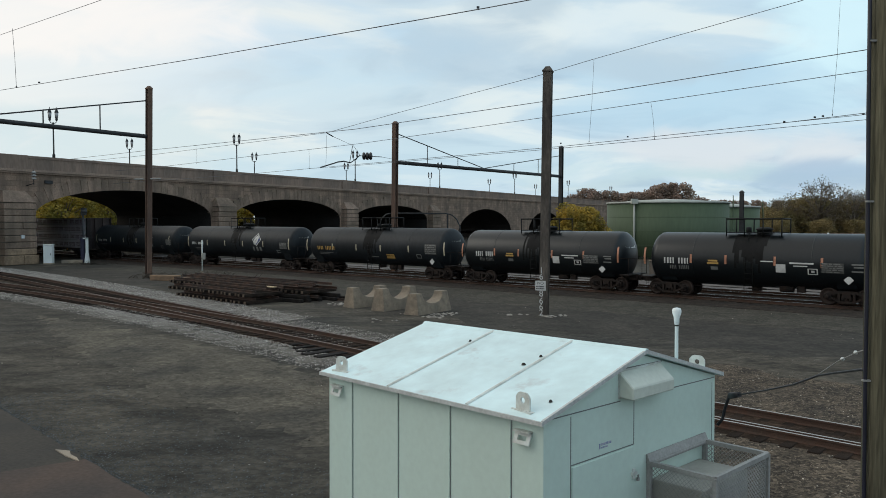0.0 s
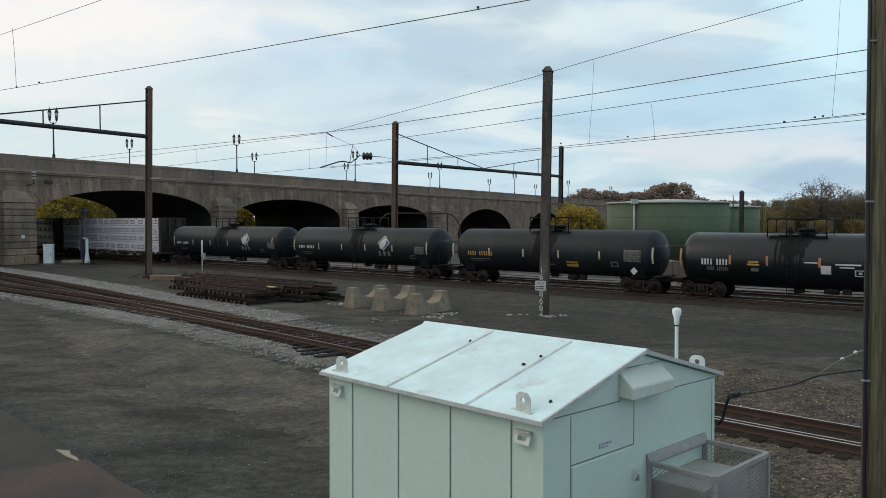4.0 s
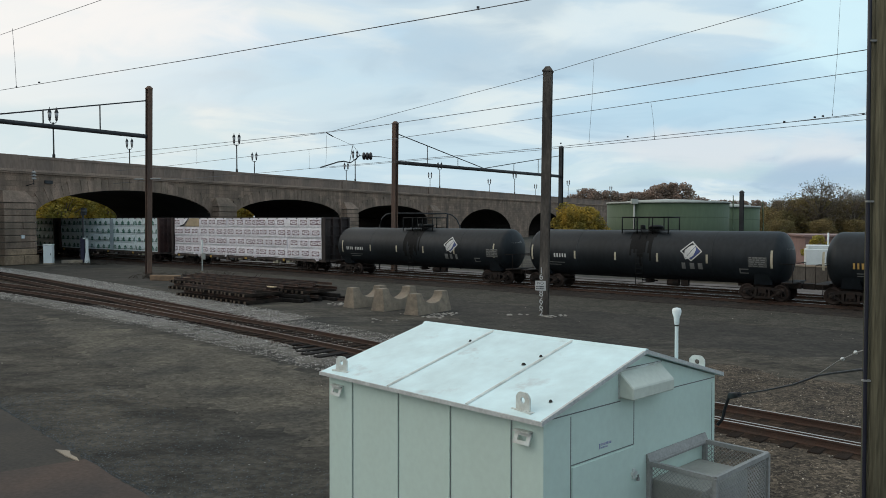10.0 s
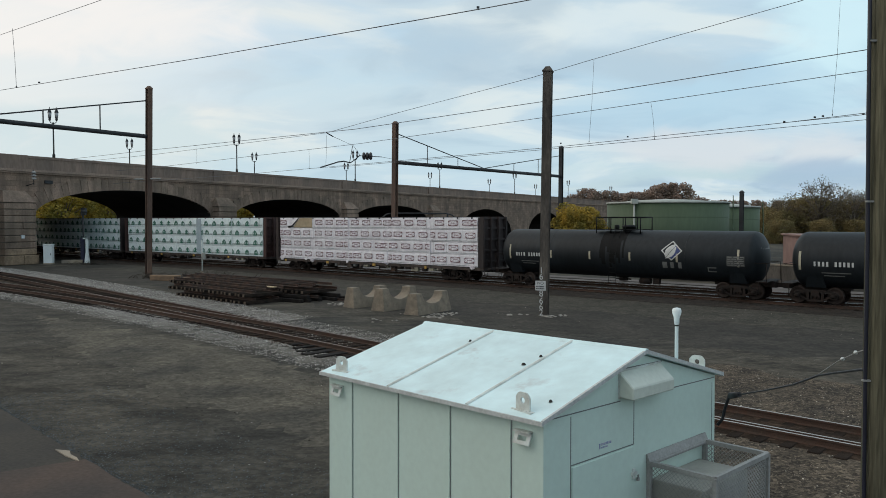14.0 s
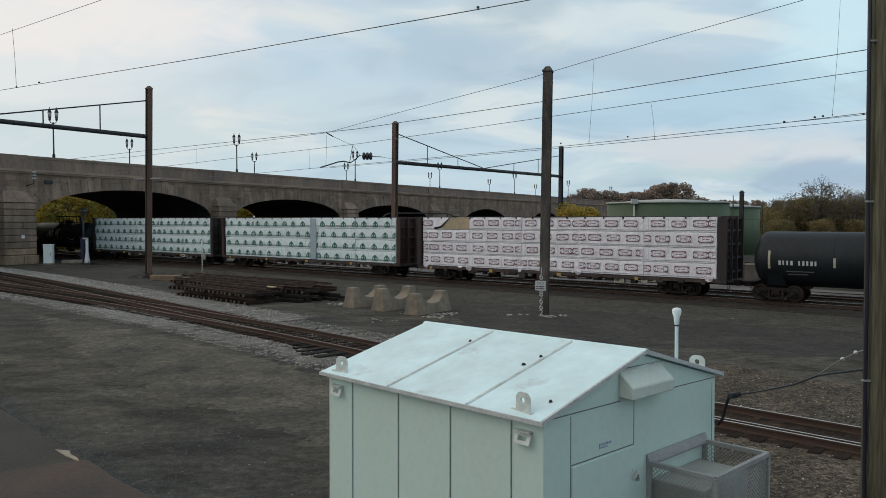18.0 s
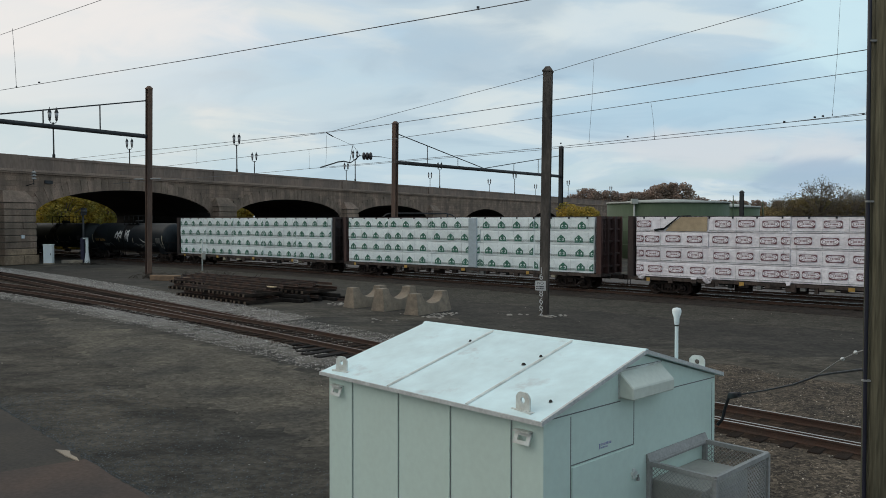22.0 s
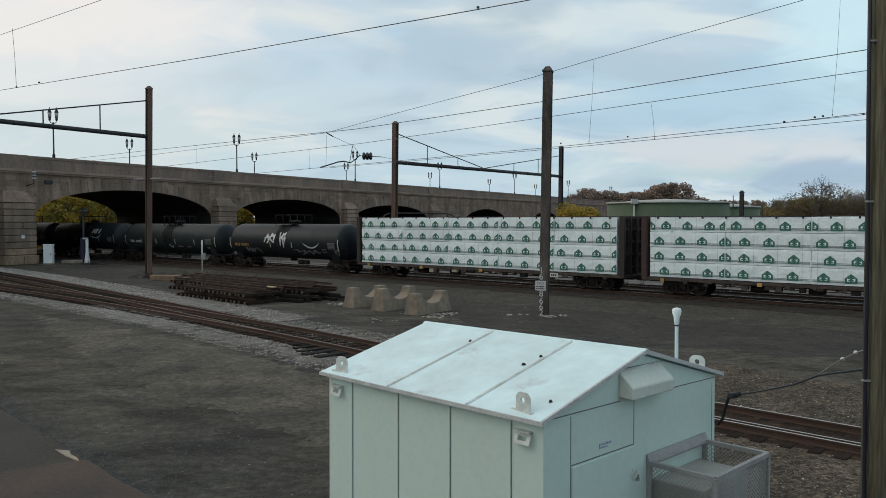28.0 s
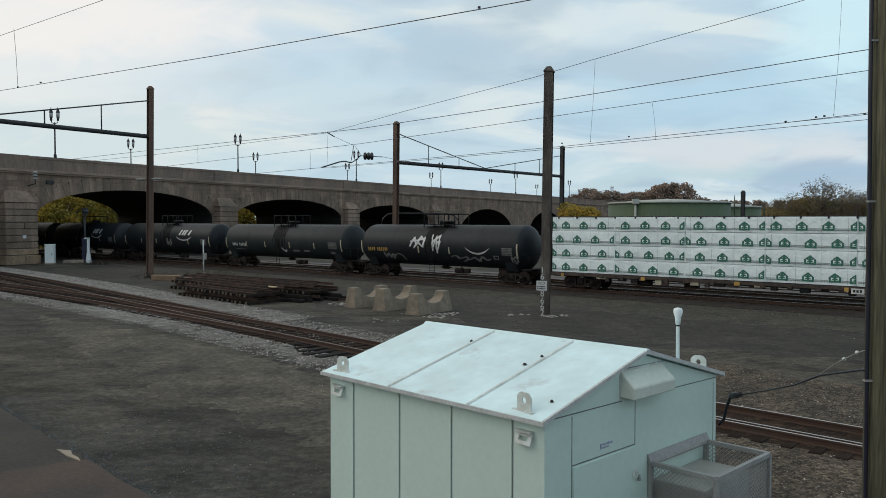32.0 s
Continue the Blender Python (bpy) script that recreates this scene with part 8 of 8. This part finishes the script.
tree("maple_tree", pose(14.0, 79.5, 0), 6.1, 2.9, M_LEAF_YELLOW, "bushy yellow-leaved autumn tree beyond the tracks", 51, 44, 430, 0.17, 0.0, 0.10)
t1 = tree("broadleaf_tree", pose(-68, 142, 0), 11.0, 5.8, M_LEAF_GOLD, "olive and gold autumn tree behind the bridge, some copies added to block light", 52, 34, 200, 0.34, 0.0, 0.04)
# copies close behind the bridge are added, mostly unseen, to block light under it
for x, y, a, k in ((-59, 139, 70, 1.0), (-77, 146, 150, 1.05), (-51, 150, 210, 0.95), (-86, 150, 20, 1.0), (-44, 158, 300, 1.0), (-35, 168, 90, 1.05), (-95, 158, 110, 1.1), (-64, 152, 33, 1.1), (-104, 150, 10, 1.0), (-112, 158, 60, 1.1), (-70, 134, 200, 0.9), (-120, 150, 250, 1.0), (-82, 138, 300, 0.9), (-130, 160, 0, 1.1), (-72, 158, 75, 1.25), (-66, 161, 190, 1.2), (-79, 160, 300, 1.25), (-61, 150, 240, 1.15), (-60.5, 121, 20, 0.85), (-56, 130, 140, 0.9), (-78, 86, 40, 1.0), (-74, 95, 90, 1.0), (-70, 101, 180, 1.0), (-69, 93, 10, 0.9), (-73, 103, 200, 1.0), (-76, 110, 75, 1.1), (-81, 104, 310, 1.1), (-84, 96, 130, 1.15), (-79, 115, 15, 1.1), (-64.5, 100, 40, 1.1), (-67, 106.5, 260, 1.15), (-65.5, 95, 100, 1.1), (-40.5, 150, 15, 1.1), (-43.5, 141, 200, 1.0)):
    copy_thing(t1, pose(x, y, 0, 0, 0, a)).scale = (k, k, k)
t2 = tree("broadleaf_tree", pose(76, 158, 0), 9.6, 5.6, M_LEAF_OLIVE, "olive-brown autumn tree behind the storage tanks", 53, 44, 260, 0.24, 0.05, 0.04)
for x, y, a, k in ((68, 155, 60, 0.72), (85, 160, 130, 0.95), (93, 164, 200, 1.0), (63, 160, 100, 0.5), (66, 148, 20, 0.5), (74, 148, 220, 0.5), (82, 150, 120, 0.5), (72, 166, 310, 0.8), (102, 160, 20, 0.9), (112, 168, 80, 1.0), (82, 170, 100, 0.95)):
    copy_thing(t2, pose(x, y, 0, 0, 0, a)).scale = (k, k, k)
t3 = tree("bare_tree", pose(76.6, 154, 0), 12.8, 5.0, M_LEAF_DUSK, "half-bare brown tree with thin twigs against the sky", 54, 46, 110, 0.17, 0.12, 0.3, 5)
for x, y, a, k in ((84.5, 156, 100, 0.86), (91, 158, 200, 0.94), (70.5, 157, 250, 0.76)):
    copy_thing(t3, pose(x, y, 0, 0, 0, a)).scale = (k, k, k)


tree("roadside_shrub", pose(31.9, 64.5, 0), 3.3, 1.25, M_LEAF_GOLD, "olive and gold shrub before the brick building", 57, 16, 200, 0.12, 0.0, 0.08)


def light_blocking_bank():
    """Unseen earth bank just beyond the bridge, beside the line, added to block light."""
    bm = BM()
    rows = []
    for i in range(12):
        q = -84.0 - i * 5.0
        rows.append([bm.verts.new(on_line(q, o + 0.4 * math.sin(i * 1.7 + o), max(0.0, z + 0.25 * math.sin(i * 2.3 + o)) if z else -0.05)) for o, z in ((-3.6, 0), (-5.0, 2.6), (-6.4, 4.3), (-14.0, 4.8), (-32.0, 5.2), (-36.0, 0))])
    for r0, r1 in zip(rows, rows[1:]):
        for i in range(5):
            bm.faces.new((r0[i], r0[i + 1], r1[i + 1], r1[i]))
    bm.faces.new(rows[0])
    tagged(part("bank", bm, M_GROUND), "unseen dark earth bank under the trees beyond the bridge, added to block light", "bank", kind="structure")


light_blocking_bank()


def far_ridge():
    """A low wooded ridge on the horizon."""
    bm = BM()
    prof = [(-400, 0), (60, 0), (70, 13), (150, 15), (190, 12), (260, 12), (420, 9), (700, 0)]
    rows = []
    for y, f in ((400, 0.0), (425, 0.8), (470, 1.0), (520, 0.0)):
        rows.append([bm.verts.new((x, y, h * f)) for x, h in prof])
    for r0, r1 in zip(rows, rows[1:]):
        for i in range(len(prof) - 1):
            bm.faces.new((r0[i], r0[i + 1], r1[i + 1], r1[i]))
    tagged(part("backdrop_ridge", bm, M_LEAF_OLIVE), "low wooded ridge on the horizon", "hill", kind="structure")


far_ridge()
t4 = tree("distant_tree", pose(128, 432, 9), 17.0, 9.0, M_LEAF_BROWN, "russet tree on the distant ridge, leaves coloured paler for haze", 55, 26, 90, 0.8, 0.0, 0.1)
rnd = random.Random(8)
for x, k in ((122, 0.92), (134, 0.98), (117, 0.72), (110, 0.72), (102, 0.66), (95, 0.74), (88, 0.72), (80, 0.8), (73, 0.6), (146, 0.5), (148, 0.45), (158, 0.42), (168, 0.4), (178, 0.42), (190, 0.4), (205, 0.45), (64, 0.5), (84, 0.62), (92, 0.66), (106, 0.66), (115, 0.7), (137, 0.5), (145, 0.45), (153, 0.4), (163, 0.4), (173, 0.38), (184, 0.38), (197, 0.4), (214, 0.4)):
    copy_thing(t4, pose(x, 430 + rnd.uniform(-6, 10), 9, 0, 0, rnd.uniform(0, 360))).scale = (k, k, k)


# ---- what moves ----
def motions():
    times = [float(i) for i in range(33)]
    steps = [i * 0.16 for i in range(200)] + [32.0]
    for car, s0 in TRAIN:
        xc = -11.2 if car.name.startswith("lumber") else 0.0      # where the car's middle lies
        rows = []
        for t in times:
            s = s0 + travel(t) + xc
            f, b = bend(s + 7), bend(s - 7)
            rows.append((t, Matrix.Translation(on_line(s, (f + b) / 2, RAIL_Z)) @ pose(0, 0, 0, 0, 0, LINE_A + math.degrees((f - b) / 14)) @ pose(-xc, 0, 0)))
        walk(car, rows)
        for t in car.children:
            if t.name.startswith("truck"):
                for w in t.children:
                    if w.name.startswith("wheelset"):
                        x = w.matrix_basis.translation.x
                        walk(w, [(k, pose(x, 0, 0.46) @ Matrix.Rotation((s0 + travel(k)) / 0.46, 4, "Y")) for k in steps])


motions()
